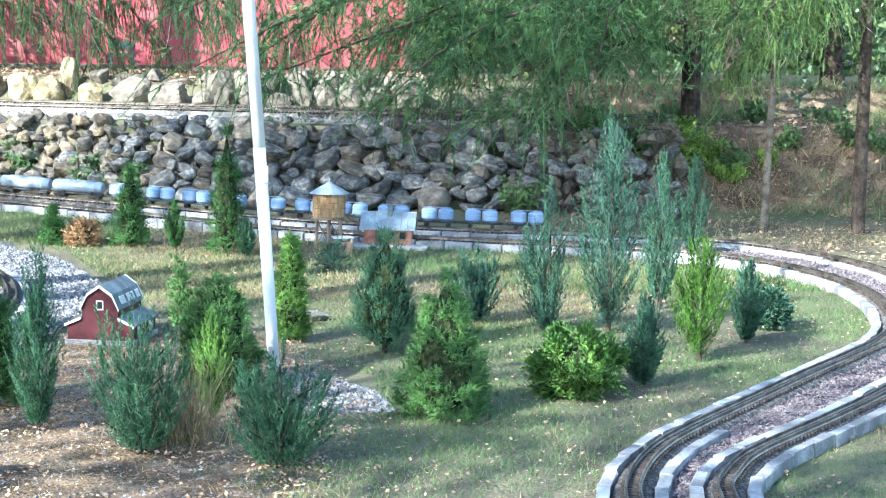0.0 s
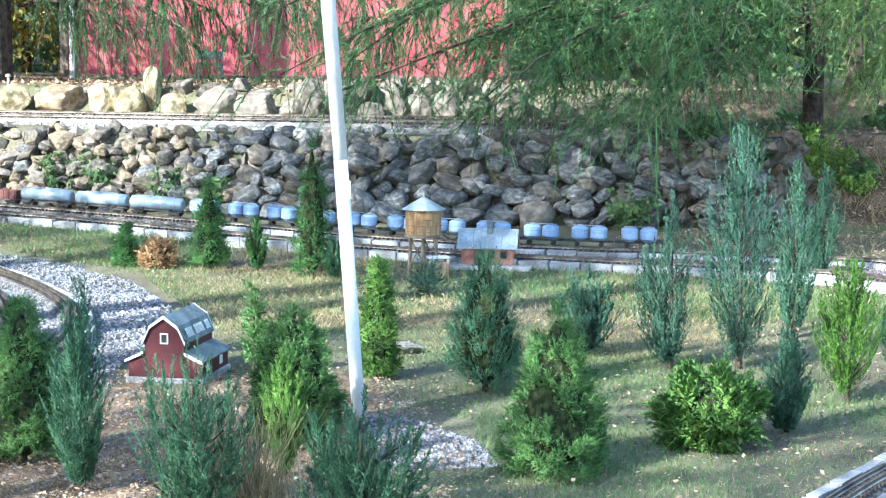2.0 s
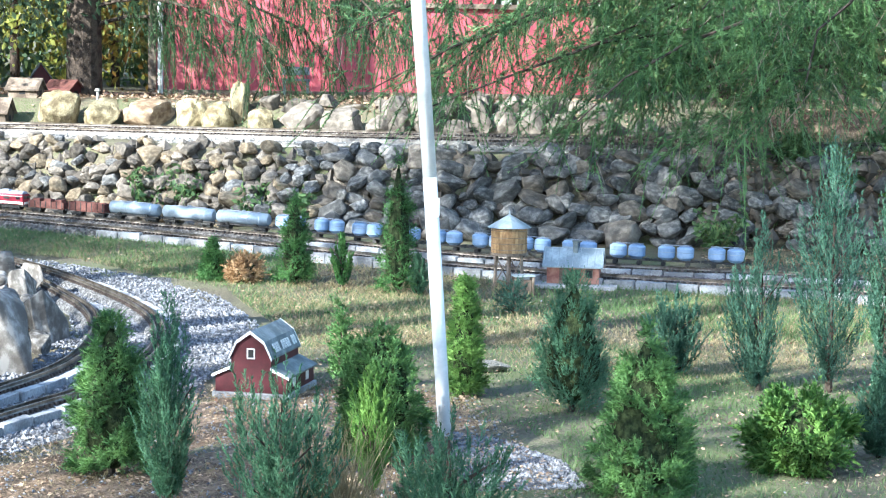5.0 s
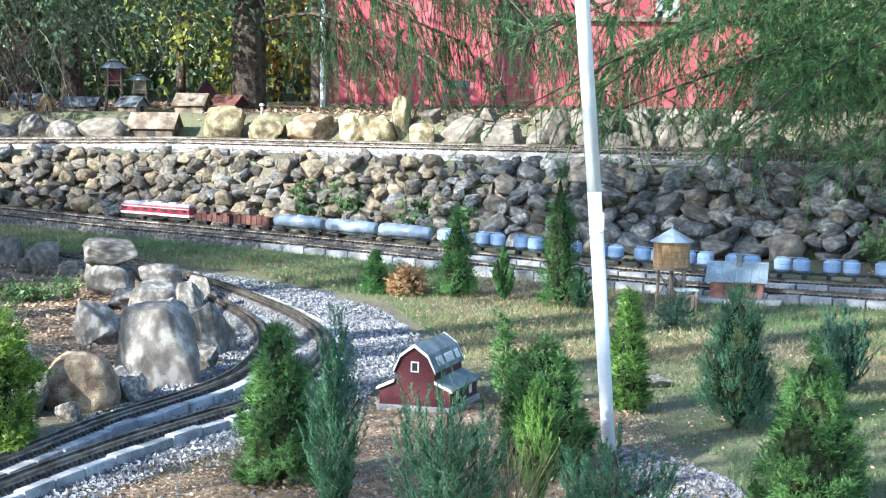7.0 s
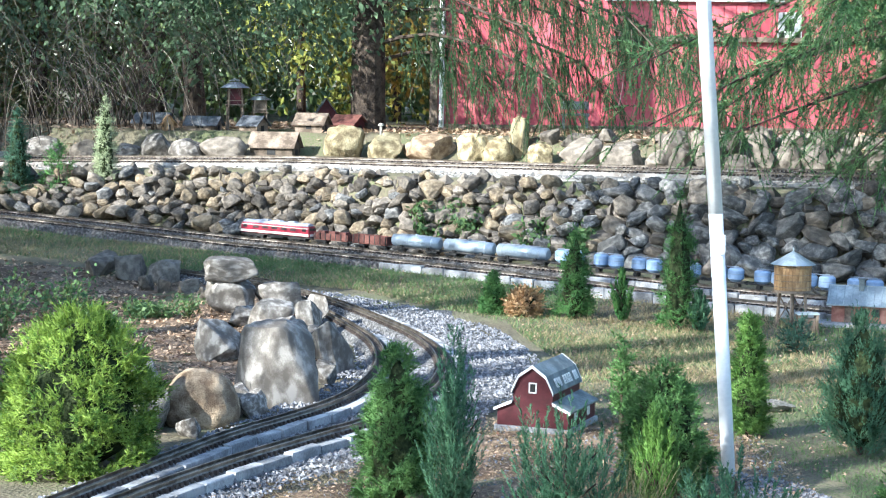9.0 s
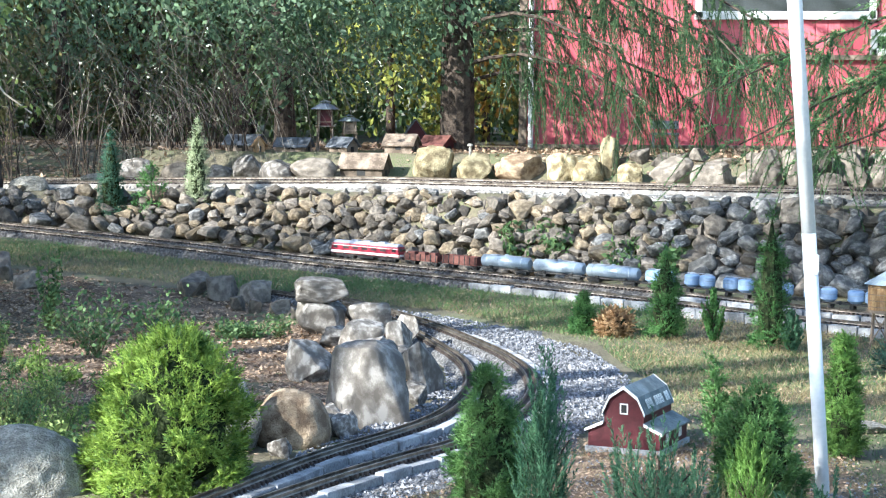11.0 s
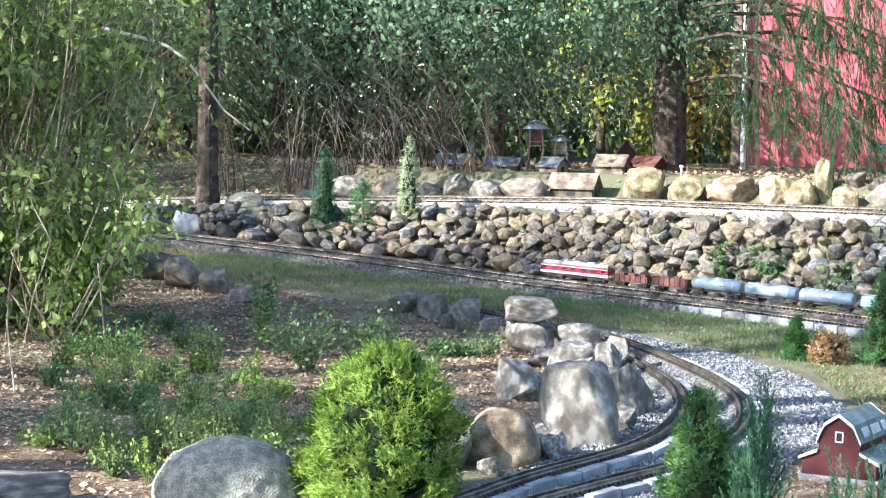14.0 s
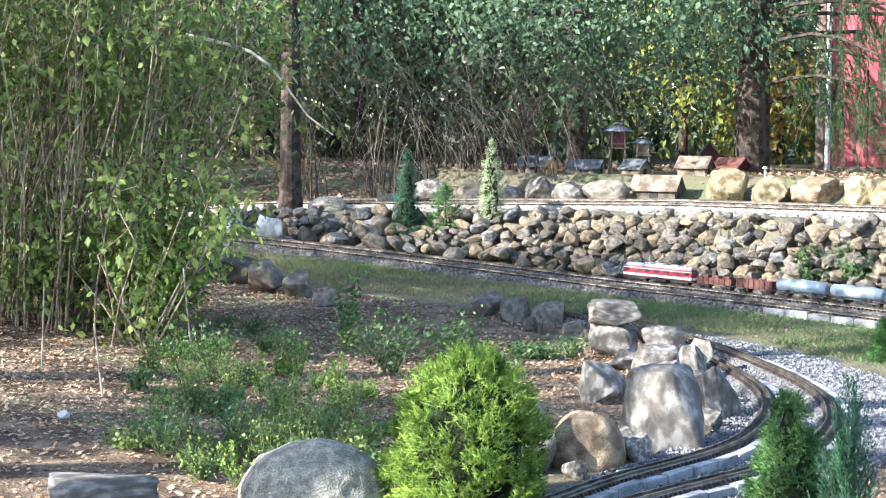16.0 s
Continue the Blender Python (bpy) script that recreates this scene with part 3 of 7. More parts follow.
def conifer(x, y, h, r, style, material, label, seed, dense=1.0, lean=(0.0, 0.0), fine=1.0):
    """A young evergreen: trunk, twigs and a crown. column and flame carry feathered plumes, the others round tufts of needles."""
    rng = np.random.default_rng(seed)
    z0 = gz(x, y)
    tree = empty("conifer", pose(x, y, z0), label, "shrub" if style == "globe" else "conifer", "young conifers in the bed")
    bm = bmesh.new()
    tube(bm, (0, 0, -0.03), (lean[0] * 0.7, lean[1] * 0.7, h * 0.75), max(0.012, r * 0.09), 0.004, 8)
    part("trunk", bm, M_BARK, tree)
    leaders = int(style[-1]) if style[-1].isdigit() else 1
    style = style.rstrip("0123456789")
    plumed = style in ("column", "flame")
    for i in range(9):
        a, s = rng.uniform(0, 6.28), rng.uniform(0.03, 0.5)
        q = Vector((lean[0] * s, lean[1] * s, h * s))
        bm = bmesh.new()
        tube(bm, q, q + Vector((math.cos(a) * r * 0.6, math.sin(a) * r * 0.6, h * (0.18 if plumed else 0.05))), 0.006, 0.002, 5)
        part("branch", bm, M_BARK, tree)
    low = {"mound": 0.0, "dome": 0.02, "column": 0.07, "cone": 0.02, "flame": 0.14, "globe": 0.03, "thin": 0.06, "egg": 0.03}[style]

    def radius(s):
        u = np.clip((s - low) / (1 - low), 0, 1)
        if style == "column":
            return r * (0.42 + 0.58 * np.clip(u / 0.42, 0, 1)) * (1 - np.clip((u - 0.3) / 0.7, 0, 1) ** 1.5) ** 0.9
        if style == "cone":
            return r * np.clip(u / 0.10 + 0.6, 0, 1) * (1 - u ** 1.5) ** 0.8
        if style == "egg":
            return r * np.clip(u / 0.30 + 0.45, 0, 1) * (1 - u ** 2.4) ** 0.75
        if style == "mound":
            return r * np.clip(u / 0.12 + 0.78, 0, 1) * (1 - u ** 3.0) ** 0.6
        if style == "dome":
            return r * np.clip(u / 0.10 + 0.72, 0, 1) * (1 - u ** 2.6) ** 0.7
        if style == "flame":
            return r * (0.35 + 0.65 * np.clip(u / 0.4, 0, 1)) * (1 - np.clip((u - 0.3) / 0.7, 0, 1) ** 1.7) ** 0.8
        if style == "globe":
            return r * np.sqrt(np.clip(1 - (2 * u - 0.85) ** 2 / 1.33, 0.02, 1))
        return r * (1 - u) ** 0.7 * np.clip(u / 0.1, 0.4, 1)

    def spots(n, power):
        s = low + (1 - low) * rng.random(n * 6)
        s = s[rng.random(len(s)) < (radius(s) / r) ** power + 0.05][:n]
        a = rng.random(len(s)) * 2 * np.pi
        lump = 0.90 + 0.10 * np.sin(3 * a + 7 * s + seed) + 0.08 * np.sin(5 * a - 13 * s + 2 * seed)
        return s, a, radius(s) * lump, np.stack([np.cos(a), np.sin(a), np.zeros(len(s))], 1)

    V, N = [], []
    thick = min(1.9, max(1.0, y / 5.6))
    if plumed:
        n = int((230 if style == "column" else 190) * dense * (1.3 if r > 0.18 else 1.0))
        s, a, rad, out = spots(n, 0.7)
        n = len(s)
        rad = np.where(rng.random(n) < 0.3, rad * 0.5, rad)
        # several leaders stand apart like fingers, each with its own height
        way = np.array([(0.0, 0.0)] + [(math.cos(q), math.sin(q)) for q in np.arange(1, leaders) * 6.28 / max(1, leaders - 1) + rng.random() * 6])
        tall = np.concatenate([[1.0], rng.uniform(0.70, 0.97, leaders - 1)])
        pick = rng.integers(0, leaders, n)
        if leaders > 1:
            rad = rad * (0.80 if leaders < 5 else 0.56)
        apart = np.zeros((n, 3))
        apart[:, :2] = way[pick] * r * 0.62
        st = np.clip(s + 0.08, 0.2, 1.0)
        tip = out * (rad * (0.85 + 0.4 * rng.random(n)))[:, None] + apart * st[:, None] ** 0.45 + np.array([lean[0], lean[1], 0]) * st[:, None]
        tip[:, 2] = np.minimum(st * (1 + 0.04 * rng.normal(size=n)), 1.02) * h * tall[pick]
        so = np.clip(st - 0.22 - 0.14 * rng.random(n), 0.05, 1)
        org = out * (rad * 0.40)[:, None] + apart * so[:, None] ** 0.45
        org[:, 2] = so * h * tall[pick]
        axis = tip - org
        ln = np.linalg.norm(axis, axis=1)
        d = unit(axis)
        O = unit(out + apart / r + np.array([0, 0, 0.35]))
        m = 13
        f = (np.arange(m)[None] + rng.random((n, m))) / m
        k = np.repeat(np.arange(n), m)
        f = f.ravel()
        side = rng.normal(size=(n * m, 3)) + O[k] * 0.4
        side = unit(side - d[k] * np.sum(side * d[k], 1)[:, None])
        S = org[k] + axis[k] * f[:, None]
        wide = 0.19 if style == "column" else 0.15
        bl = ln[k] * wide * (1.1 - f) * np.minimum(1, 0.35 + 2 * f) + 0.010
        bd = unit((d[k] + np.array([0, 0, 0.5])) * (1.3 + 0.6 * f)[:, None] + side)
        v, nn = bottle_brush(S, bd, bl, unit(O[k] * 0.5 + side), max(4, int(9 * fine)), 0.015, 0.0036 * thick, 2.0, rng)
        V.append(v)
        N.append(nn)
        v, nn = bottle_brush(org + axis * 0.6, d, ln * 0.42, O, 14, 0.014, 0.0042, 2.2, rng)
        V.append(v)
        N.append(nn)
    else:
        clumps = int({"mound": 560, "dome": 300, "cone": 270, "globe": 100, "thin": 46, "egg": 260}[style] * dense)
        s, a, rad, out = spots(clumps, 1.0)
        n = len(s)
        ds = 0.02
        slope = (radius(np.clip(s + ds, 0, 1)) - radius(np.clip(s - ds, 0, 1))) / (2 * ds * h)
        O = unit(out - np.array([0, 0, 1.0]) * np.clip(slope, -4, 0.3)[:, None] + np.array([0, 0, 0.15]))
        up = {"mound": 0.35, "dome": 0.3, "cone": 0.3, "globe": 0.3, "thin": 0.6, "egg": 1.3}[style]
        size = {"mound": 0.062, "dome": 0.044, "cone": 0.044, "globe": 0.075, "thin": 0.07, "egg": 0.065}[style]
        if h > 0.6 and style == "cone":
            size = 0.06
        C = out * (rad * np.where(rng.random(n) < 0.25, 0.68, 0.92))[:, None] + np.array([lean[0], lean[1], 0]) * s[:, None]
        C[:, 2] = s * h
        C -= O * size * 0.35
        per = {"mound": 13, "dome": 12, "cone": 12, "globe": 15, "thin": 10, "egg": 11}[style]
        k = np.repeat(np.arange(n), per)
        spread = 0.32 if style == "egg" else 0.60
        D = unit(O[k] + np.array([0, 0, up]) + rng.normal(size=(len(k), 3)) * spread)
        S = C[k] + rng.normal(size=(len(k), 3)) * size * 0.20
        L = size * (0.6 + 0.6 * rng.random(len(k)))
        leaf = {"mound": (0.022, 0.0046), "dome": (0.020, 0.0038), "cone": (0.020, 0.0038), "globe": (0.026, 0.0120), "thin": (0.022, 0.006), "egg": (0.014, 0.0042)}[style]
        v, nn = bottle_brush(S, D, L, unit(D * 0.7 + O[k] * 0.5), max(5, int(13 * fine)), leaf[0], leaf[1], 1.2, rng)
        V.append(v)
        N.append(nn)
    V, N = np.concatenate(V), np.concatenate(N)
    V[:, 2] = np.maximum(V[:, 2], 0.004)
    tri_object("crown", V, material, tree, N)
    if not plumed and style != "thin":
        # solid dark filler; the crown's inner shade is put into its colour
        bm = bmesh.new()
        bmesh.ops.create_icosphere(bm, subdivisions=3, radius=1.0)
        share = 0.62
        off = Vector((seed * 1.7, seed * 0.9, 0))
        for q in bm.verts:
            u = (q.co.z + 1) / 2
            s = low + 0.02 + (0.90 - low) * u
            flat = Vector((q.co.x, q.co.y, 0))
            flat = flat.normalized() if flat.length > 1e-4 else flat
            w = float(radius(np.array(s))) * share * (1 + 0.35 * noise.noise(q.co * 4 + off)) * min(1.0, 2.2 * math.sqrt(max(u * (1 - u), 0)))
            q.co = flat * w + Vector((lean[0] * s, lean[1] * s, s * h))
        part("core", bm, M_INNERSHADE, tree)
    return tree


# near-black green: shade between the tufts, painted as a base colour
M_INNERSHADE = mat("dark_crown_filler", (0.014, 0.020, 0.010), (0.045, 0.060, 0.026), 40.0, 0.95, bump=1.0, fine=150, bump_size=0.02, spec=0.05)
L_BLUE2 = leaf_mat("deep_blue_green", (0.026, 0.075, 0.046), (0.095, 0.195, 0.125), scale=16.0, single=0.2)
L_FLAME = leaf_mat("yellow_green_thuja", (0.042, 0.115, 0.020), (0.165, 0.310, 0.055), scale=16.0, single=0.2)
L_PALE = leaf_mat("pale_blue_green", (0.026, 0.076, 0.050), (0.100, 0.200, 0.138), scale=16.0, single=0.2)
CONIFERS = (
    (-0.33, 6.52, 0.59, 0.153, "dome", L_GREEN, "soft green dwarf spruce with dense needle tufts"),
    (-0.11, 6.05, 0.73, 0.135, "column2", L_BLUE, "narrow blue-green juniper with feathery upright sprays"),
    (0.25, 5.57, 0.60, 0.225, "column7", L_BLUE, "blue-green juniper with several spiky plumes"),
    (0.74, 5.30, 0.50, 0.235, "column8", L_BLUE, "broad blue-green juniper with upright plumes"),
    (0.66, 6.76, 0.51, 0.189, "dome", L_GREEN, "rounded green conifer with soft needle tufts"),
    (0.58, 6.15, 0.45, 0.093, "flame", L_BRIGHT, "small bright green thuja with yellowish fans"),
    (0.60, 8.12, 0.45, 0.067, "thin", L_GREEN, "thin dark green young conifer with sparse twigs"),
    (0.55, 12.05, 0.63, 0.136, "cone", L_DARK, "slim dark green thuja on the lawn"),
    (1.20, 11.61, 0.92, 0.143, "cone", L_DARK, "tall slim dark green thuja on the lawn"),
    (1.33, 11.55, 0.27, 0.084, "column", L_BLUE, "low blue-green seedling beside a taller thuja"),
    (0.86, 11.90, 0.36, 0.084, "column", L_DARK, "small dark narrow juniper seedling"),
    (0.01, 12.17, 0.29, 0.095, "cone", L_DARK, "small dark green round conifer seedling"),
    (0.22, 12.10, 0.18, 0.125, "globe", L_BROWN, "dead orange-brown little conifer"),
    (1.16, 8.04, 0.58, 0.100, "cone", L_BRIGHT, "yellow-green thuja with browned lower twigs"),
    (1.58, 7.64, 0.60, 0.185, "egg", L_BLUE, "compact dark blue-green juniper with an egg-shaped crown"),
    (1.53, 6.10, 0.60, 0.214, "cone", L_GREEN, "conical soft green dwarf spruce with dense tufts"),
    (2.26, 8.51, 0.44, 0.165, "column5", L_PALE, "pale blue-grey juniper with loose plumes"),
    (2.55, 8.08, 0.83, 0.165, "column2", L_PALE, "upright blue-green juniper with feathery plumes"),
    (2.87, 8.03, 1.17, 0.215, "column", L_PALE, "tallest blue-green juniper with a ragged spire"),
    (3.49, 8.96, 0.93, 0.150, "column", L_BLUE2, "dark blue-green columnar juniper"),
    (2.22, 6.44, 0.29, 0.200, "globe", L_BRIGHT, "low round bright green thuja bush"),
    (2.59, 6.63, 0.43, 0.135, "column2", L_BLUE2, "dark blue-green juniper with two tips"),
    (3.08, 7.22, 0.60, 0.175, "flame", L_FLAME, "flame-shaped yellow-green thuja with brown lower twigs"),
    (3.51, 7.67, 0.44, 0.101, "column", L_BLUE2, "small dark blue-green conifer"),
    (3.85, 8.14, 0.17, 0.066, "globe", L_BLUE2, "tiny dark green conifer"),
    (4.56, 11.27, 0.75, 0.148, "column", L_BLUE2, "dark blue-green columnar juniper beside the far track"),
    (-1.62, 7.01, 0.65, 0.355, "mound", L_LIME, "sunlit lime green arborvitae with a dense broad crown"),
    (1.83, 10.75, 0.24, 0.124, "thin", L_PALE, "low blue-grey shrub beside the miniature station"),
)
for i, (x, y, h, r, style, material, label) in enumerate(CONIFERS):
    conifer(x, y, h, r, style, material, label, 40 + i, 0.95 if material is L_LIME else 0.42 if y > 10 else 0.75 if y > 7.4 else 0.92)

# ---- boulders ----
for args in (
    (-1.05, 8.72, 0.42, 0.38, 0.41, M_BOULDER, "large pinkish grey boulder beside the track curve", 11, 8),
    (-1.30, 8.05, 0.358, 0.314, 0.265, M_TAN, "rounded tan boulder beside the track curve", 23, 0),
    (-1.17, 8.32, 0.112, 0.134, 0.15, M_BOULDER, "small grey stone between larger boulders", 14, 50),
    (-1.09, 8.24, 0.123, 0.134, 0.14, M_BOULDER, "small pale stone between larger boulders", 13, 10),
    (-1.54, 10.05, 0.25, 0.25, 0.245, M_BOULDER, "upright grey boulder streaked with green", 15, 80),
    (-0.83, 9.60, 0.235, 0.179, 0.30, M_BOULDER, "pointed reddish boulder at the track curve", 17, 30),
    (-0.91, 9.50, 0.157, 0.134, 0.10, M_BOULDER, "low grey stone at the track curve", 18, 10),
    (-1.77, 12.08, 0.345, 0.30, 0.27, M_BOULDER, "squarish dark boulder under a capstone", 52, 10),
    (-1.44, 12.08, 0.325, 0.269, 0.22, M_BOULDER, "broad grey boulder with a sharp edge", 20, 140),
    (-1.58, 11.55, 0.269, 0.224, 0.145, M_BOULDER, "flat leaning boulder in the rock pile", 31, 20),
    (-1.10, 11.0, 0.190, 0.179, 0.25, M_BOULDER, "upright angular boulder in the rock pile", 21, 20),
    (-1.04, 10.4, 0.157, 0.157, 0.17, M_BOULDER, "dark angular boulder in the rock pile", 22, 70),
    (-1.28, 10.6, 0.336, 0.269, 0.20, M_BOULDER, "grey boulder filling the rock pile", 43, 70),
    (-1.31, 7.76, 0.112, 0.101, 0.10, M_BOULDER, "small grey pointed stone beside the track", 24, 10),
    (-2.23, 6.95, 0.62, 0.52, 0.275, M_PALE, "large pale speckled granite boulder, half buried", 25, 15),
    (-2.97, 6.55, 0.46, 0.3, 0.13, M_BOULDER, "low flat grey stone at the bed's edge", 26, 40),
    (-4.83, 13.8, 0.33, 0.28, 0.25, M_STONE, "dark fieldstone at the edge of the bed", 27, 0),
    (-4.52, 13.65, 0.26, 0.22, 0.22, M_STONE, "dark upright fieldstone at the edge of the bed", 28, 90),
    (-5.22, 14.2, 0.40, 0.28, 0.20, M_STONE, "dark fieldstone at the edge of the bed", 29, 0),
    (-5.65, 14.5, 0.34, 0.24, 0.16, M_STONE, "dark fieldstone at the edge of the bed", 30, 45),
    (-4.2, 13.35, 0.24, 0.2, 0.14, M_STONE, "pale low stone at the edge of the bed", 32, 45),
    (-2.98, 13.6, 0.26, 0.22, 0.19, M_STONE, "dark fieldstone near the rock pile", 33, 45),
    (-2.72, 13.45, 0.24, 0.2, 0.19, M_STONE, "dark fieldstone near the rock pile", 34, 5),
    (-2.45, 13.4, 0.26, 0.2, 0.18, M_STONE, "dark fieldstone near the rock pile", 35, 65),
    (-2.5, 12.95, 0.12, 0.10, 0.12, M_STONE, "small grey stone near the rock pile", 36, 65),
    (-2.36, 12.9, 0.11, 0.10, 0.13, M_STONE, "small pale stone near the rock pile", 37, 15),
    (-2.2, 12.9, 0.16, 0.12, 0.11, M_STONE, "small grey stone near the rock pile", 38, 35),
    (-2.02, 12.6, 0.13, 0.12, 0.10, M_STONE, "small grey stone near the rock pile", 39, 35),
):
    round_one = args[5] in (M_TAN, M_PALE)
    boulder(*args, cuts=0 if round_one else 6 if args[2] > 0.3 else 7, boxy=0.1 if round_one else 0.75 if args[2] > 0.3 else 0.5, lift=-0.8 if args[5] is M_PALE else -0.35 if round_one else -0.2, rough=0.09 if round_one else 0.11, level=5 if args[2] > 0.35 else 4, corners=0 if round_one else 15, tilt=0.0 if round_one else (args[7] * 37 % 25) - 12.0)
boulder(-1.50, 7.86, 0.23, 0.17, 0.33, M_PALE, "pale slab-like boulder behind the arborvitae", 16, 110, corners=13, tilt=-8)
boulder(-1.76, 12.06, 0.36, 0.29, 0.165, M_BOULDER, "pale flat capstone on top of the rock pile", 53, 15, lift=0.0, z=0.245, corners=16, tilt=4)
for i, (x, y, w, h) in enumerate(((-1.38, 11.2, 0.30, 0.22), (-0.98, 10.05, 0.2, 0.2), (-0.86, 9.2, 0.16, 0.12), (-1.12, 11.4, 0.18, 0.22), (-1.3, 8.45, 0.16, 0.13))):
    boulder(x, y, w, w * 0.85, h, M_BOULDER, "angular grey rock wedged into the rock pile", 70 + i, 40 * i, tilt=12 - 5 * (i % 5), corners=12)
# boulders above the terrace
rnd = random.Random(11)
for x, y, w, h, m in (
    (-1.54, 18.5, 0.36, 0.36, M_YELLOW), (-1.13, 18.45, 0.32, 0.30, M_YELLOW), (-0.66, 18.4, 0.48, 0.28, M_TAN), (-0.22, 18.2, 0.28, 0.30, M_YELLOW),
    (0.03, 18.0, 0.26, 0.26, M_YELLOW), (0.24, 18.1, 0.20, 0.44, M_YELLOW), (0.45, 17.75, 0.26, 0.27, M_YELLOW), (0.85, 17.6, 0.34, 0.25, M_STONE),
    (1.22, 17.35, 0.36, 0.26, M_STONE), (1.55, 17.1, 0.26, 0.22, M_STONE), (1.75, 17.0, 0.24, 0.24, M_STONE), (2.0, 16.95, 0.26, 0.26, M_STONE),
    (2.25, 17.0, 0.30, 0.20, M_STONE), (2.5, 17.2, 0.26, 0.30, M_STONE), (2.75, 17.2, 0.24, 0.22, M_STONE), (3.02, 17.25, 0.30, 0.26, M_STONE),
    (3.35, 17.2, 0.30, 0.22, M_STONE), (3.7, 17.1, 0.34, 0.26, M_STONE), (4.1, 17.0, 0.34, 0.22, M_STONE),
    (-3.6, 19.2, 0.30, 0.28, M_BOULDER), (-3.2, 18.8, 0.34, 0.24, M_BOULDER), (-2.8, 18.75, 0.46, 0.26, M_STONE), (-3.95, 19.3, 0.3, 0.2, M_BOULDER),
    (-4.4, 19.2, 0.26, 0.22, M_STONE), (-4.8, 19.2, 0.3, 0.22, M_BOULDER), (-5.55, 17.75, 0.30, 0.13, M_PALE), (-5.05, 18.5, 0.3, 0.14, M_PALE),
):
    lab = "yellowish sunlit boulder above the terrace track" if m in (M_YELLOW, M_TAN) else "grey boulder edging the upper terrace"
    k = rnd.uniform(0.85, 1.2)
    boulder(x, y, w * 1.14 * k, w * 0.9, h * 1.1 * k, m, lab, rnd.randrange(999), rnd.uniform(-25, 25), tilt=rnd.uniform(-8, 8), boxy=0.35, level=4, rough=0.16, z=gz(x, y - 0.15) - 0.02)
for x, y in ((1.95, 17.1), (2.2, 17.15), (2.55, 17.35), (2.85, 17.35), (1.7, 17.15), (3.2, 17.4)):
    boulder(x, y, 0.30, 0.22, 0.22, M_STONE, "grey boulder on the second row of the upper edge", rnd.randrange(999), rnd.uniform(0, 360), z=gz(x, y - 0.3) + 0.17)
for i in range(18):
    x = 0.55 + i * 0.205 + rnd.uniform(-0.05, 0.05)
    y = float(row_y(x)) + 0.42 + rnd.uniform(-0.06, 0.08)
    boulder(x, y, rnd.uniform(0.20, 0.34), 0.22, rnd.uniform(0.14, 0.24), M_STONE, "dark weathered boulder on the slope below the shed", rnd.randrange(999), rnd.uniform(0, 360), z=gz(x, y - 0.1) - 0.03, corners=14)
for x, y, w in ((-6.36, 16.92, 0.30), (-5.86, 16.86, 0.27)):
    boulder(x, y, w, 0.22, 0.29, M_WHITEBLOCK, "pale squared block at the end of the dry stone wall", rnd.randrange(99), 10, corners=14)


# ---- flagpole ----
def flagpole(x, y):
    p = empty("flagpole", pose(x, y, gz(x, y)), "pale grey metal flagpole leaning slightly, standing in the bed", "pole")
    bm = bmesh.new()
    tube(bm, (0, 0, -0.1), (-0.085, 0, 1.05), 0.0270, 0.0285, 20)
    tube(bm, (-0.085, 0, 1.05), (-0.275, 0, 3.4), 0.0285, 0.031, 20)
    part("pole", bm, M_POLE, p, smooth=True)
    bm = bmesh.new()
    box(bm, -0.06, -0.025, 0.93, 0.022, 0.02, 0.08, 0.006)
    tube(bm, (-0.055, -0.04, 0.90), (-0.055, -0.04, 0.97), 0.007, 0.007, 8)
    part("cleat", bm, M_WHITE, p, "white rope cleat")
    return p


flagpole(0.97, 7.15)


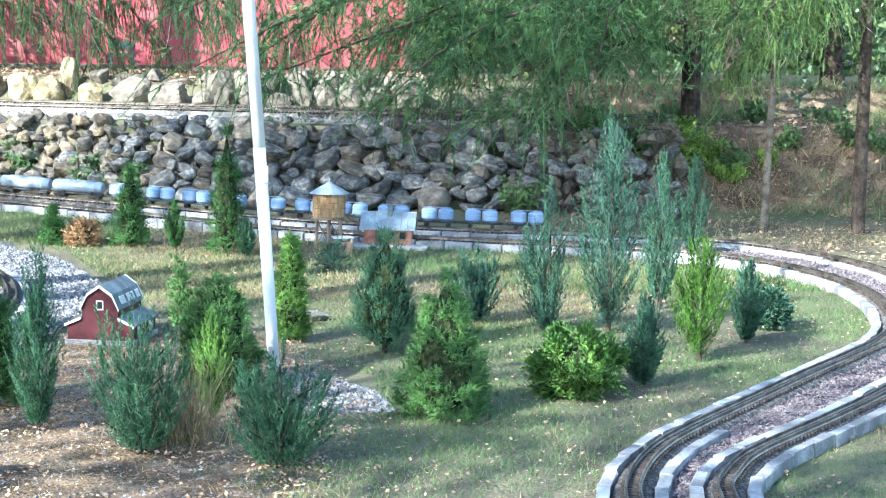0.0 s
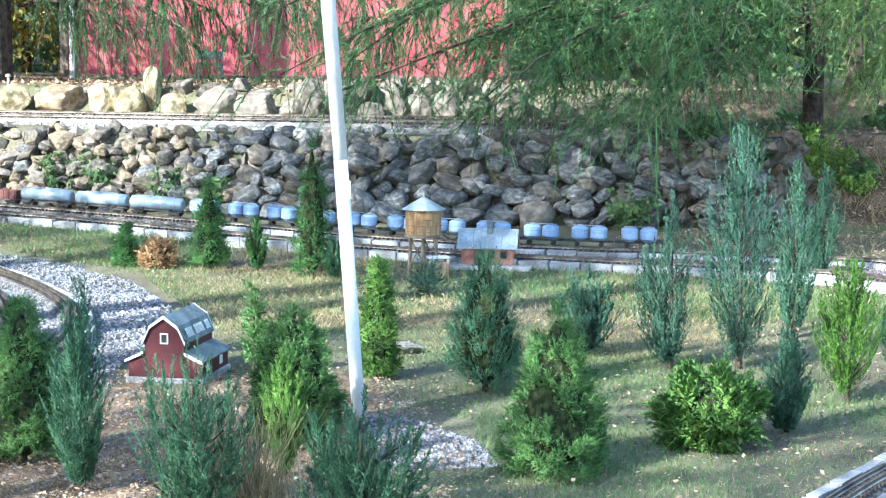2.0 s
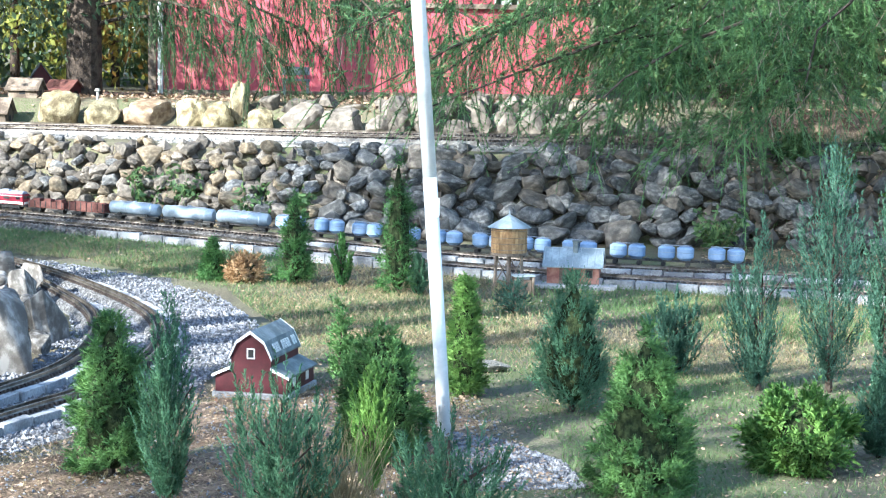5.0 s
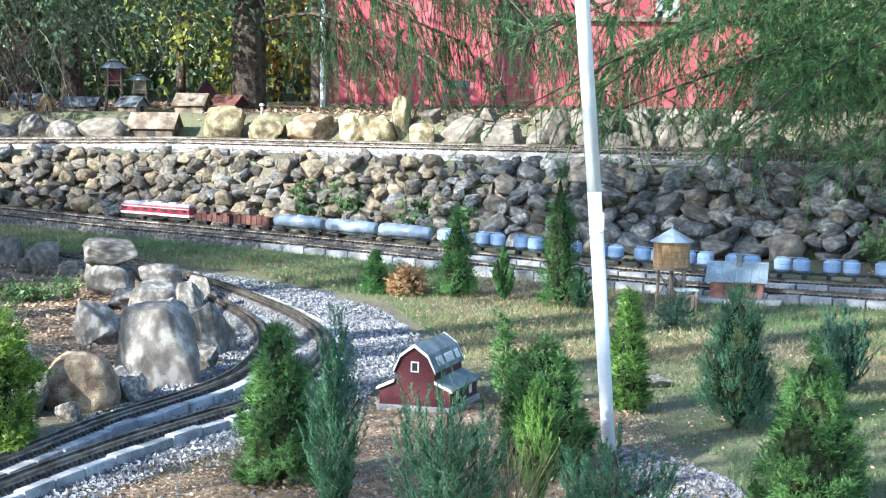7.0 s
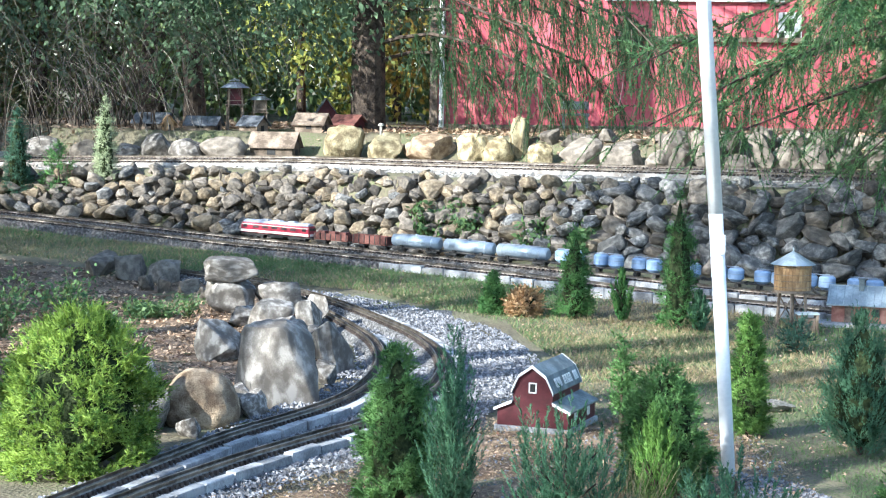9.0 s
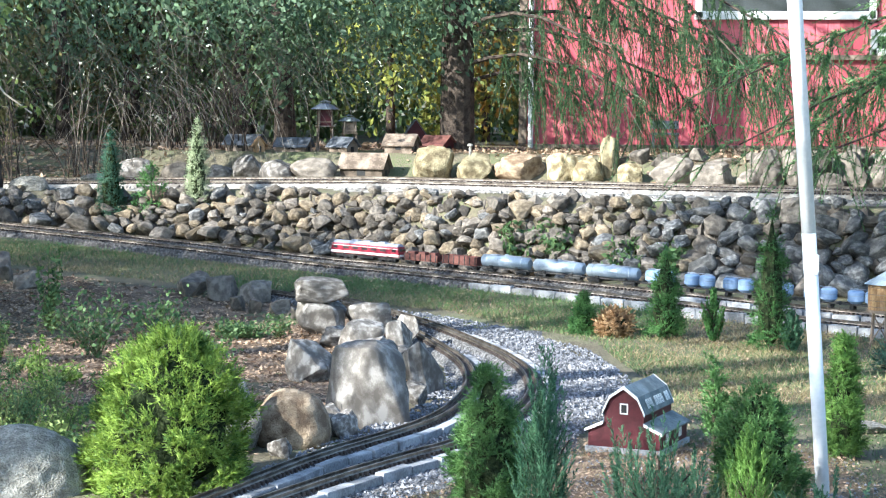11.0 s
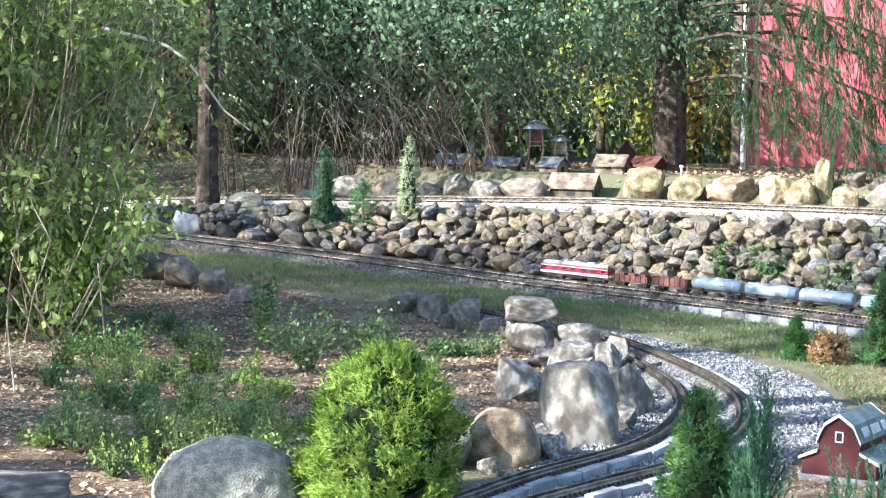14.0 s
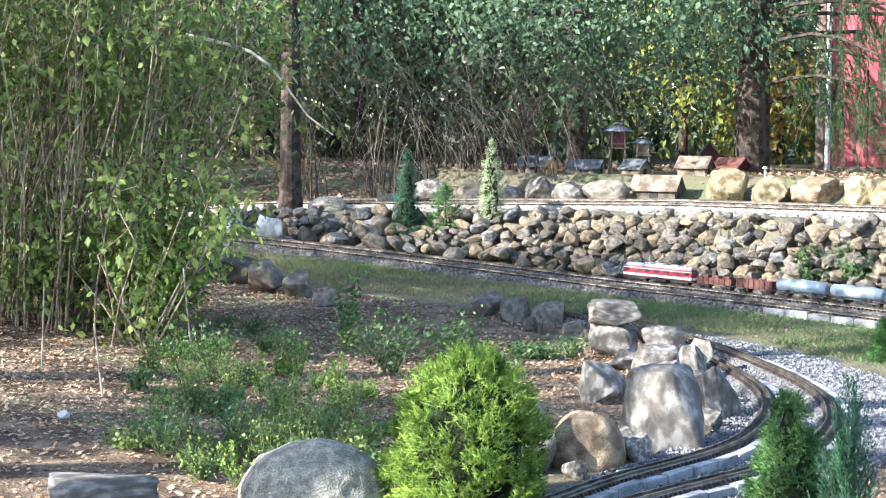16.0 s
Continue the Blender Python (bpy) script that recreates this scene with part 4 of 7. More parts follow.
# ---- miniature barn ----
def model_barn(m):
    b = empty("model_barn", m, "miniature dark red barn with a grey gambrel roof and white trim", "model building")
    w, d = 0.105, 0.46
    out = [(-w, 0.02), (w, 0.02), (w, 0.20), (w * 0.70, 0.275), (0, 0.325), (-w * 0.70, 0.275), (-w, 0.20)]
    part("wall", prism(bmesh.new(), out, 0, d), M_REDMODEL, b)
    for s in (-1, 1):
        o = [(s * w, 0.02), (s * (w + 0.085), 0.02), (s * (w + 0.085), 0.105), (s * w, 0.145)]
        part("lean_to", prism(bmesh.new(), o if s > 0 else o[::-1], 0.0, d), M_REDMODEL, b)
        o = [(s * w, 0.147), (s * (w + 0.1), 0.102), (s * (w + 0.1), 0.110), (s * w, 0.157)]
        part("lean_to_roof", prism(bmesh.new(), o if s > 0 else o[::-1], -0.012, d + 0.012), M_ROOFGREY, b)
    for a, c in ((((-w - 0.008), 0.196), (-w * 0.70, 0.279)), ((-w * 0.70, 0.279), (0, 0.331)), ((0, 0.331), (w * 0.70, 0.279)), ((w * 0.70, 0.279), (w + 0.008, 0.196))):
        (x0, z0), (x1, z1) = a, c
        part("roof_plane", prism(bmesh.new(), [(x0, z0), (x1, z1), (x1, z1 + 0.008), (x0, z0 + 0.008)], -0.012, d + 0.012), M_ROOFGREY, b)
        for y in (-0.017, d + 0.013):
            part("verge_board", prism(bmesh.new(), [(x0, z0 - 0.006), (x1, z1 - 0.006), (x1, z1 + 0.011), (x0, z0 + 0.011)], y, y + 0.004), M_WHITE, b, "white trim board")
    for s in (-1, 1):
        o = [(s * (w + 0.004), 0.141), (s * (w + 0.1), 0.098), (s * (w + 0.1), 0.112), (s * (w + 0.004), 0.156)]
        part("verge_board", prism(bmesh.new(), o, -0.017, -0.013), M_WHITE, b, "white trim board")
    bm = bmesh.new()
    for x, z, sx, sz in ((-0.018, 0.222, 0.006, 0.048), (0.018, 0.222, 0.006, 0.048), (0, 0.247, 0.042, 0.006), (0, 0.199, 0.042, 0.006)):
        box(bm, x, -0.003, z, sx, 0.006, sz)
    part("window_frame", bm, M_WHITE, b, "white loft window frame")
    part("window_pane", box(bmesh.new(), 0, 0.0, 0.222, 0.032, 0.004, 0.042), M_DARK, b)
    for y in (0.12, 0.34):
        win = part("side_window", box(bmesh.new(), w + 0.0865, y, 0.07, 0.003, 0.045, 0.045), M_WHITE, b, "white side window")
    part("foundation", box(bmesh.new(), 0, d / 2, 0.006, 2 * w + 0.20, d + 0.02, 0.034, 0.004), M_KERB, b, "grey concrete slab")
    # bars in place of the painted sign on the roof
    nrm = Vector((0.075, 0, 0.0315)).normalized()
    x0, z0, x1, z1 = w * 0.70, 0.279, w + 0.008, 0.196
    for i in range(11):
        if i in (3, 8):
            continue
        bm = bmesh.new()
        y = 0.045 + i * 0.034
        for f0, f1, ya, yb in ((0.25, 0.78, 0.0, 0.008), (0.25, 0.78, 0.016, 0.024), (0.25, 0.36, 0.008, 0.016)):
            vs = []
            for f, yy in ((f0, ya), (f0, yb), (f1, yb), (f1, ya)):
                vs.append(bm.verts.new((x0 + (x1 - x0) * f + 0.010, y + yy, z0 + (z1 - z0) * f + 0.0115)))
            bm.faces.new(vs)
        r = bmesh.ops.extrude_face_region(bm, geom=bm.faces[:])
        bmesh.ops.translate(bm, vec=(0.0015, 0, 0.001), verts=[v for v in r["geom"] if isinstance(v, bmesh.types.BMVert)])
        part("sign_bar", bm, M_WHITE, b)
    return b


barn = model_barn(pose(0.195, 8.0, gz(0.2, 8.1) + 0.010, 0, 0, -20))
barn.scale = (0.88, 0.88, 0.88)


# ---- miniature water tower and station ----
def water_tower(x, y):
    t = empty("model_water_tower", pose(x, y, gz(x, y)), "miniature wooden water tower with a pale conical tin roof", "model building")
    for a in range(6):
        c, s = math.cos(a * math.pi / 3 + 0.3), math.sin(a * math.pi / 3 + 0.3)
        part("leg", tube(bmesh.new(), (c * 0.11, s * 0.11, -0.01), (c * 0.095, s * 0.095, 0.235), 0.009, 0.009, 6), M_OLDWOOD, t)
    for a in range(6):
        p, q = a * math.pi / 3 + 0.3, (a + 1) * math.pi / 3 + 0.3
        part("brace", tube(bmesh.new(), (math.cos(p) * 0.108, math.sin(p) * 0.108, 0.03), (math.cos(q) * 0.098, math.sin(q) * 0.098, 0.2), 0.004, 0.004, 5), M_OLDWOOD, t)
    part("platform", tube(bmesh.new(), (0, 0, 0.232), (0, 0, 0.248), 0.130, 0.130, 24), M_OLDWOOD, t)
    tank = part("tank", tube(bmesh.new(), (0, 0, 0.248), (0, 0, 0.42), 0.116, 0.116, 32), M_WOOD, t, "honey-coloured stave tank")
    me = bpy.data.meshes.new("stave")
    bm = box(bmesh.new(), 0.1175, 0, 0.334, 0.005, 0.0205, 0.172, 0.002)
    bm.to_mesh(me)
    bm.free()
    me.materials.append(M_WOOD)
    for i in range(34):
        ob = new("stave", me)
        ob.parent = tank
        ob.matrix_local = Matrix.Rotation(i * 2 * math.pi / 34, 4, "Z")
    for z in (0.27, 0.31, 0.35, 0.395):
        bm = bmesh.new()
        bmesh.ops.create_cone(bm, cap_ends=False, segments=40, radius1=0.1222, radius2=0.1222, depth=0.004, matrix=Matrix.Translation((0, 0, z)))
        part("hoop", bm, M_OLDWOOD, tank)
    bm = tube(bmesh.new(), (0, 0, 0.415), (0, 0, 0.50), 0.150, 0.008, 12)
    part("roof", bm, M_TIN, t, "pale tin roof of flat triangular sheets")
    part("finial", tube(bmesh.new(), (0, 0, 0.49), (0, 0, 0.525), 0.007, 0.004, 8), M_TIN, t)
    part("spout", tube(bmesh.new(), (0.10, 0.05, 0.27), (0.19, 0.10, 0.21), 0.010, 0.012, 8), M_OLDWOOD, t)
    return t


water_tower(1.97, 11.85)


def station(m):
    s = empty("model_station", m, "miniature brick station hut with a pale tin roof and chimney", "model building")
    w, d, h = 0.175, 0.20, 0.16
    part("wall", prism(bmesh.new(), [(-d / 2, 0), (d / 2, 0), (d / 2, h - 0.01), (0, h + 0.075), (-d / 2, h - 0.01)], -w, w), M_BRICK, s).matrix_local = Matrix.Rotation(math.pi / 2, 4, "Z")
    for k in (-1, 1):
        o = [(k * -0.004, h + 0.082), (k * (d / 2 + 0.04), h - 0.035), (k * (d / 2 + 0.04), h - 0.027), (k * -0.004, h + 0.092)]
        part("roof_plane", prism(bmesh.new(), o if k > 0 else o[::-1], -w - 0.03, w + 0.03), M_TIN, s).matrix_local = Matrix.Rotation(math.pi / 2, 4, "Z")
    for i in range(9):
        x = -w - 0.02 + i * (2 * w + 0.04) / 8
        part("roof_seam", tube(bmesh.new(), (x, -0.003, h + 0.093), (x, -d / 2 - 0.038, h - 0.025), 0.0025, 0.0025, 5), M_TIN, s)
    ch = part("chimney", box(bmesh.new(), 0.01, -0.02, h + 0.09, 0.035, 0.035, 0.09, 0.003), M_ROOFGREY, s)
    part("chimney_cap", box(bmesh.new(), 0.01, -0.02, h + 0.138, 0.046, 0.046, 0.01, 0.002), M_ROOFGREY, ch)
    door = part("door", box(bmesh.new(), -0.06, -d / 2 - 0.003, 0.06, 0.06, 0.008, 0.12, 0.002), M_OLDWOOD, s)
    for x in (0.03, 0.11):
        win = part("window", box(bmesh.new(), x, -d / 2 - 0.003, 0.085, 0.05, 0.008, 0.06, 0.002), M_OLDWOOD, s)
        part("pane", box(bmesh.new(), x, -d / 2 - 0.008, 0.085, 0.038, 0.003, 0.048), M_GLASS, win)
    part("platform", box(bmesh.new(), 0.02, -0.02, 0.0, 0.56, 0.34, 0.03, 0.004), M_KERB, s, "pale concrete platform slab")
    return s


station(pose(2.44, 11.98, gz(2.44, 11.98) + 0.012, 0, 0, -16))


def bench_table(x, y):
    b = empty("model_platform", pose(x, y, gz(x, y), 0, 0, 10), "tiny wooden loading stand with a pale tin top", "model building")
    part("top", box(bmesh.new(), 0, 0, 0.135, 0.15, 0.07, 0.006, 0.001, Matrix.Rotation(0.12, 4, "X")), M_TIN, b, "pale tin sheet")
    for sx in (-1, 1):
        for sy in (-1, 1):
            part("post", box(bmesh.new(), sx * 0.06, sy * 0.025, 0.065, 0.012, 0.012, 0.135), M_OLDWOOD, b)
    part("crate", box(bmesh.new(), 0, 0, 0.055, 0.1, 0.04, 0.10, 0.002), M_OLDWOOD, b)
    return b


bench_table(2.02, 11.55)


# ---- train ----
def wheelset(bm, x, r=0.017):
    for s in (-1, 1):
        tube(bm, (x, s * 0.020, r), (x, s * 0.028, r), r, r, 14)
    tube(bm, (x, -0.02, r), (x, 0.02, r), 0.004, 0.004, 6)


def bogie(parent, x, axles, r=0.017):
    b = part("bogie", box(box(bmesh.new(), x, 0.034, 0.026, axles[-1] - axles[0] + 0.05, 0.008, 0.014, 0.002), x, -0.034, 0.026, axles[-1] - axles[0] + 0.05, 0.008, 0.014, 0.002), M_BLACK, parent)
    for a in axles:
        bm = bmesh.new()
        wheelset(bm, x + a, r)
        part("wheelset", bm, M_BLACK, b)
    return b


def buffers(parent, half, z=0.04):
    for e in (-1, 1):
        for s in (-1, 1):
            bm = tube(bmesh.new(), (e * half, s * 0.032, z), (e * (half + 0.016), s * 0.032, z), 0.004, 0.004, 8)
            tube(bm, (e * (half + 0.016), s * 0.032, z), (e * (half + 0.019), s * 0.032, z), 0.010, 0.010, 12)
            part("buffer", bm, M_BLACK, parent)


def locomotive(m):
    o = empty("model_locomotive", m, "maroon and cream model diesel locomotive with a grey roof", "model train")
    L, w = 0.37, 0.055
    prof = [(-w, 0.048), (w, 0.048), (w, 0.118), (w * 0.86, 0.138), (-w * 0.86, 0.138), (-w, 0.118)]

    def hull(prof, l, nose):
        bm = prism(bmesh.new(), prof, -l, l)
        bmesh.ops.rotate(bm, verts=bm.verts, cent=(0, 0, 0), matrix=Matrix.Rotation(-math.pi / 2, 3, "Z"))
        for v in bm.verts:
            if v.co.z > 0.09:
                v.co.x *= 1 - nose * (v.co.z - 0.09) / 0.06
        bmesh.ops.bevel(bm, geom=bm.edges[:], offset=0.004, segments=2, affect="EDGES")
        return bm

    part("body", hull(prof, L, 0.05), M_MAROON, o)
    roof = [(-w * 0.90, 0.1365), (w * 0.90, 0.1365), (w * 0.55, 0.155), (0, 0.161), (-w * 0.55, 0.155)]
    part("roof", hull(roof, L * 0.985, 0.05), M_LOCOROOF, o, "grey roof with vents")
    for x in (-0.16, 0.0, 0.13):
        part("roof_vent", box(bmesh.new(), x, 0, 0.163, 0.075, 0.05, 0.012, 0.003), M_LOCOROOF, o)
    for s in (-1, 1):
        part("stripe", box(bmesh.new(), 0, s * (w + 0.001), 0.064, 2 * L - 0.012, 0.003, 0.020, 0.001), M_CREAM, o, "cream waist stripe")
        part("upper_stripe", box(bmesh.new(), 0, s * (w + 0.0005), 0.1185, 2 * L - 0.03, 0.003, 0.004), M_CREAM, o, "thin cream line under the roof")
        for x in (-0.315, 0.315):
            part("cab_window", box(bmesh.new(), x, s * (w + 0.001), 0.104, 0.04, 0.003, 0.022, 0.001), M_GLASS, o)
        for x in (-0.20, -0.10, 0.0, 0.10, 0.20):
            part("grille", box(bmesh.new(), x, s * (w + 0.001), 0.102, 0.06, 0.003, 0.018, 0.001), M_BLACK, o)
    for e in (-1, 1):
        for s in (-1, 1):
            part("windscreen", box(bmesh.new(), e * (L - 0.003), s * 0.023, 0.112, 0.006, 0.036, 0.022, 0.001), M_GLASS, o)
            part("headlamp", tube(bmesh.new(), (e * L, s * 0.035, 0.068), (e * (L + 0.004), s * 0.035, 0.068), 0.006, 0.006, 10), M_WHITE, o)
        part("front_stripe", box(bmesh.new(), e * (L + 0.001), 0, 0.064, 0.003, 0.09, 0.020, 0.001), M_CREAM, o)
        bogie(o, e * 0.225, (-0.07, 0, 0.07), 0.020)
    part("frame", box(bmesh.new(), 0, 0, 0.042, 2 * L, 0.085, 0.014, 0.002), M_BLACK, o)
    part("fuel_tank", box(bmesh.new(), 0, 0, 0.028, 0.17, 0.08, 0.022, 0.005), M_BLACK, o)
    buffers(o, L)
    return o


def tank_wagon(m):
    o = empty("model_tank_wagon", m, "pale silver-grey four-axle model tank wagon", "model train", "model train wagons")
    L = 0.235
    bm = tube(bmesh.new(), (-L + 0.012, 0, 0.096), (L - 0.012, 0, 0.096), 0.050, 0.050, 28)
    for e in (-1, 1):
        tube(bm, (e * (L - 0.012), 0, 0.096), (e * L, 0, 0.096), 0.050 if e > 0 else 0.050, 0.036, 28)
    tank = part("tank", bm, M_TANK, o, smooth=False)
    for p in tank.data.polygons:
        p.use_smooth = abs(p.normal.x) < 0.5
    for x in (-0.17, -0.06, 0.06, 0.17):
        bm = bmesh.new()
        bmesh.ops.create_cone(bm, cap_ends=False, segments=28, radius1=0.0515, radius2=0.0515, depth=0.005, matrix=Matrix.Translation((x, 0, 0.096)) @ Matrix.Rotation(math.pi / 2, 4, "Y"))
        part("band", bm, M_TANK, tank)
    part("dome", tube(bmesh.new(), (0, 0, 0.144), (0, 0, 0.158), 0.016, 0.016, 16), M_TANK, o)
    part("walkway", box(bmesh.new(), 0, 0, 0.149, 0.30, 0.030, 0.003), M_LOCOROOF, o)
    part("frame", box(bmesh.new(), 0, 0, 0.042, 2 * L, 0.06, 0.012, 0.002), M_BLACK, o)
    for x in (-0.13, 0.13):
        part("saddle", box(bmesh.new(), x, 0, 0.052, 0.03, 0.085, 0.016, 0.002), M_BLACK, o)
    part("placard", box(bmesh.new(), -0.08, -0.0505, 0.092, 0.045, 0.002, 0.022), M_WHITE, o, "white lettering panel")
    for e in (-1, 1):
        bogie(o, e * 0.165, (-0.033, 0.033))
    buffers(o, L)
    return o


def silo_wagon(m):
    o = empty("model_silo_wagon", m, "pale blue model silo wagon with two round hoppers", "model train", "model train wagons")
    for x in (-0.066, 0.066):
        bm = tube(bmesh.new(), (x, 0, 0.066), (x, 0, 0.130), 0.060, 0.060, 24)
        tube(bm, (x, 0, 0.046), (x, 0, 0.066), 0.036, 0.060, 24)
        tube(bm, (x, 0, 0.130), (x, 0, 0.142), 0.060, 0.044, 24)
        silo = part("silo", bm, M_HOPPER, o)
        part("hatch", tube(bmesh.new(), (x, 0, 0.146), (x, 0, 0.154), 0.018, 0.018, 14), M_TANK, silo)
        bm = bmesh.new()
        bmesh.ops.create_cone(bm, cap_ends=False, segments=24, radius1=0.0614, radius2=0.0614, depth=0.004, matrix=Matrix.Translation((x, 0, 0.103)))
        part("band", bm, M_TANK, silo)
    part("frame", box(bmesh.new(), 0, 0, 0.040, 0.30, 0.075, 0.012, 0.002), M_BLACK, o)
    for e in (-1, 1):
        part("end_platform", box(bmesh.new(), e * 0.142, 0, 0.050, 0.020, 0.085, 0.004), M_BLACK, o)
        bm = bmesh.new()
        wheelset(bm, e * 0.085)
        part("wheelset", bm, M_BLACK, o)
    part("walkway", box(bmesh.new(), 0, 0, 0.150, 0.22, 0.022, 0.003), M_LOCOROOF, o)
    buffers(o, 0.15)
    return o


def gondola(m, lumps):
    o = empty("model_gondola", m, "rusty brown model goods wagon with an open load" if lumps else "rusty brown low-sided model wagon", "model train", "model train wagons")
    h = 0.045 if lumps else 0.062
    part("floor", box(bmesh.new(), 0, 0, 0.046, 0.36, 0.09, 0.012, 0.002), M_RUST, o)
    for s in (-1, 1):
        part("side_board", box(bmesh.new(), 0, s * 0.045, 0.052 + h / 2, 0.36, 0.005, h, 0.001), M_RUST, o)
        for i in range(7):
            part("stake", box(bmesh.new(), -0.165 + i * 0.055, s * 0.049, 0.05 + h / 2, 0.006, 0.005, h + 0.006), M_BLACK, o)
        part("end_board", box(bmesh.new(), s * 0.178, 0, 0.052 + h / 2, 0.005, 0.085, h, 0.001), M_RUST, o)
        bogie(o, s * 0.115, (-0.03, 0.03))
    if lumps:
        for x in (-0.11, 0.0, 0.11):
            part("crate", box(bmesh.new(), x, 0, 0.085, 0.07, 0.06, 0.06, 0.004), M_RUST, o)
    buffers(o, 0.18)
    return o


line = spline(TRACKS["outer"], 0.01)
line_z = np.convolve(np.pad(bed_z(line[:, 0], line[:, 1]), 20, mode="edge"), np.ones(41) / 41, "valid") + 0.030
start = int(np.argmin(np.abs(line[:, 0] - TRAIN_FRONT_X)))


def on_track(s):
    """The pose of a wagon whose middle lies s metres behind the train's front."""
    i = start + int(s * 100)
    a, b = line[i - 8], line[i + 8]
    d = a - b
    slope = math.degrees(math.atan2(line_z[i - 8] - line_z[i + 8], float(np.hypot(*d))))
    return pose(line[i][0], line[i][1], line_z[i], 0, -slope, math.degrees(math.atan2(d[1], d[0])))


s = 0.39
locomotive(on_track(s))
s += 0.39 + 0.21
gondola(on_track(s), True)
s += 0.41
gondola(on_track(s), False)
s += 0.20 + 0.255
t0 = tank_wagon(on_track(s))
for k in range(2):
    s += 0.515
    copy_thing(t0, on_track(s))
s += 0.255 + 0.175
t0 = silo_wagon(on_track(s))
for k in range(10):
    s += 0.345
    copy_thing(t0, on_track(s))


# ---- shed ----
def shed(x0, x1, y, z0, h):
    s = empty("red_shed", pose(0, 0, 0), "large shed with red vertical boards and white-framed upper windows", "shed")
    part("back_wall", box(bmesh.new(), (x0 + x1) / 2, y + 3.0, z0 + h / 2, x1 - x0, 0.1, h), M_RED, s)
    front = part("front_wall", box(bmesh.new(), (x0 + x1) / 2, y + 0.10, z0 + h / 2, x1 - x0, 0.1, h), M_RED, s)
    for x in (x0 + 0.05, x1 - 0.05):
        part("side_wall", box(bmesh.new(), x, y + 1.55, z0 + h / 2, 0.1, 2.8, h), M_RED, s)
    board = bpy.data.meshes.new("board")
    bm = box(bmesh.new(), 0, 0, 0, 0.142, 0.022, h - 0.02, 0.004)
    bm.to_mesh(board)
    bm.free()
    board.materials.append(M_RED)
    n = int((x1 - x0) / 0.147)
    for i in range(n):
        ob = new("board", board)
        ob.parent = front
        ob.location = (x0 + 0.075 + i * (x1 - x0 - 0.15) / (n - 1), y + 0.036, z0 + h / 2)
    part("belt_board", box(bmesh.new(), (x0 + x1) / 2 + 1.1, y - 0.01, z0 + 1.17, x1 - x0 - 2.2, 0.06, 0.06, 0.005), M_OLDWOOD, s, "dark horizontal belt board")
    for x in (x0 + 0.03, x1 - 0.03):
        part("corner_board", box(bmesh.new(), x, y + 0.01, z0 + h / 2, 0.10, 0.04, h, 0.005), M_OLDWOOD, s)
    part("roof", prism(bmesh.new(), [(x0 - 0.3, z0 + h - 0.1), (x1 + 0.3, z0 + h - 0.1), (x1 + 0.3, z0 + h), (x0 - 0.3, z0 + h)], y - 0.35, y + 3.4), M_ROOFGREY, s)
    part("sill_beam", box(bmesh.new(), (x0 + x1) / 2, y + 0.0, z0 + 0.04, x1 - x0, 0.06, 0.10, 0.01), M_OLDWOOD, s, "dark weathered foot beam")
    for wx, wz, ww, wh in ((2.43, z0 + 1.98, 2.1, 0.6), (3.6, z0 + 1.35, 0.2, 0.24)):
        win = part("window", box(bmesh.new(), wx, y + 0.015, wz, ww - 0.08, 0.03, wh - 0.08), M_GLASS, s)
        for dx, dz, sx, sz in ((-ww / 2, 0, 0.08, wh + 0.08), (ww / 2, 0, 0.08, wh + 0.08), (0, wh / 2, ww, 0.08), (0, -wh / 2, ww + 0.1, 0.10)):
            part("frame", box(bmesh.new(), wx + dx, y - 0.005, wz + dz, sx, 0.05, sz, 0.006), M_WHITE, win, "white window frame")
    part("downpipe", tube(bmesh.new(), (x0 + 0.13, y - 0.04, z0), (x0 + 0.13, y - 0.04, z0 + h), 0.035, 0.035, 10), M_WHITE, s, "white downpipe at the corner")
    return s


SHED_Z = 1.10
shed(-0.80, 4.75, 22.5, SHED_Z - 0.03, 3.2)
b = empty("model_shed", pose(2.73, 22.2, SHED_Z), "small dark red box standing against the shed", "box")
part("body", box(bmesh.new(), 0, 0, 0.12, 0.17, 0.16, 0.24, 0.01), M_RUST, b)
part("lid", box(bmesh.new(), 0, 0, 0.25, 0.20, 0.19, 0.02, 0.005), M_BLACK, b)
b = empty("garden_bench", pose(0.97, 22.1, SHED_Z), "small grey wooden bench in front of the red shed", "bench")
part("seat", box(bmesh.new(), 0, 0, 0.20, 0.34, 0.16, 0.03, 0.005), M_ROOFGREY, b)
part("backrest", box(bmesh.new(), 0, 0.08, 0.31, 0.34, 0.02, 0.10, 0.005), M_ROOFGREY, b)
for sx in (-1, 1):
    for sy in (-1, 1):
        part("leg", box(bmesh.new(), sx * 0.14, sy * 0.06, 0.095, 0.03, 0.03, 0.19), M_ROOFGREY, b)


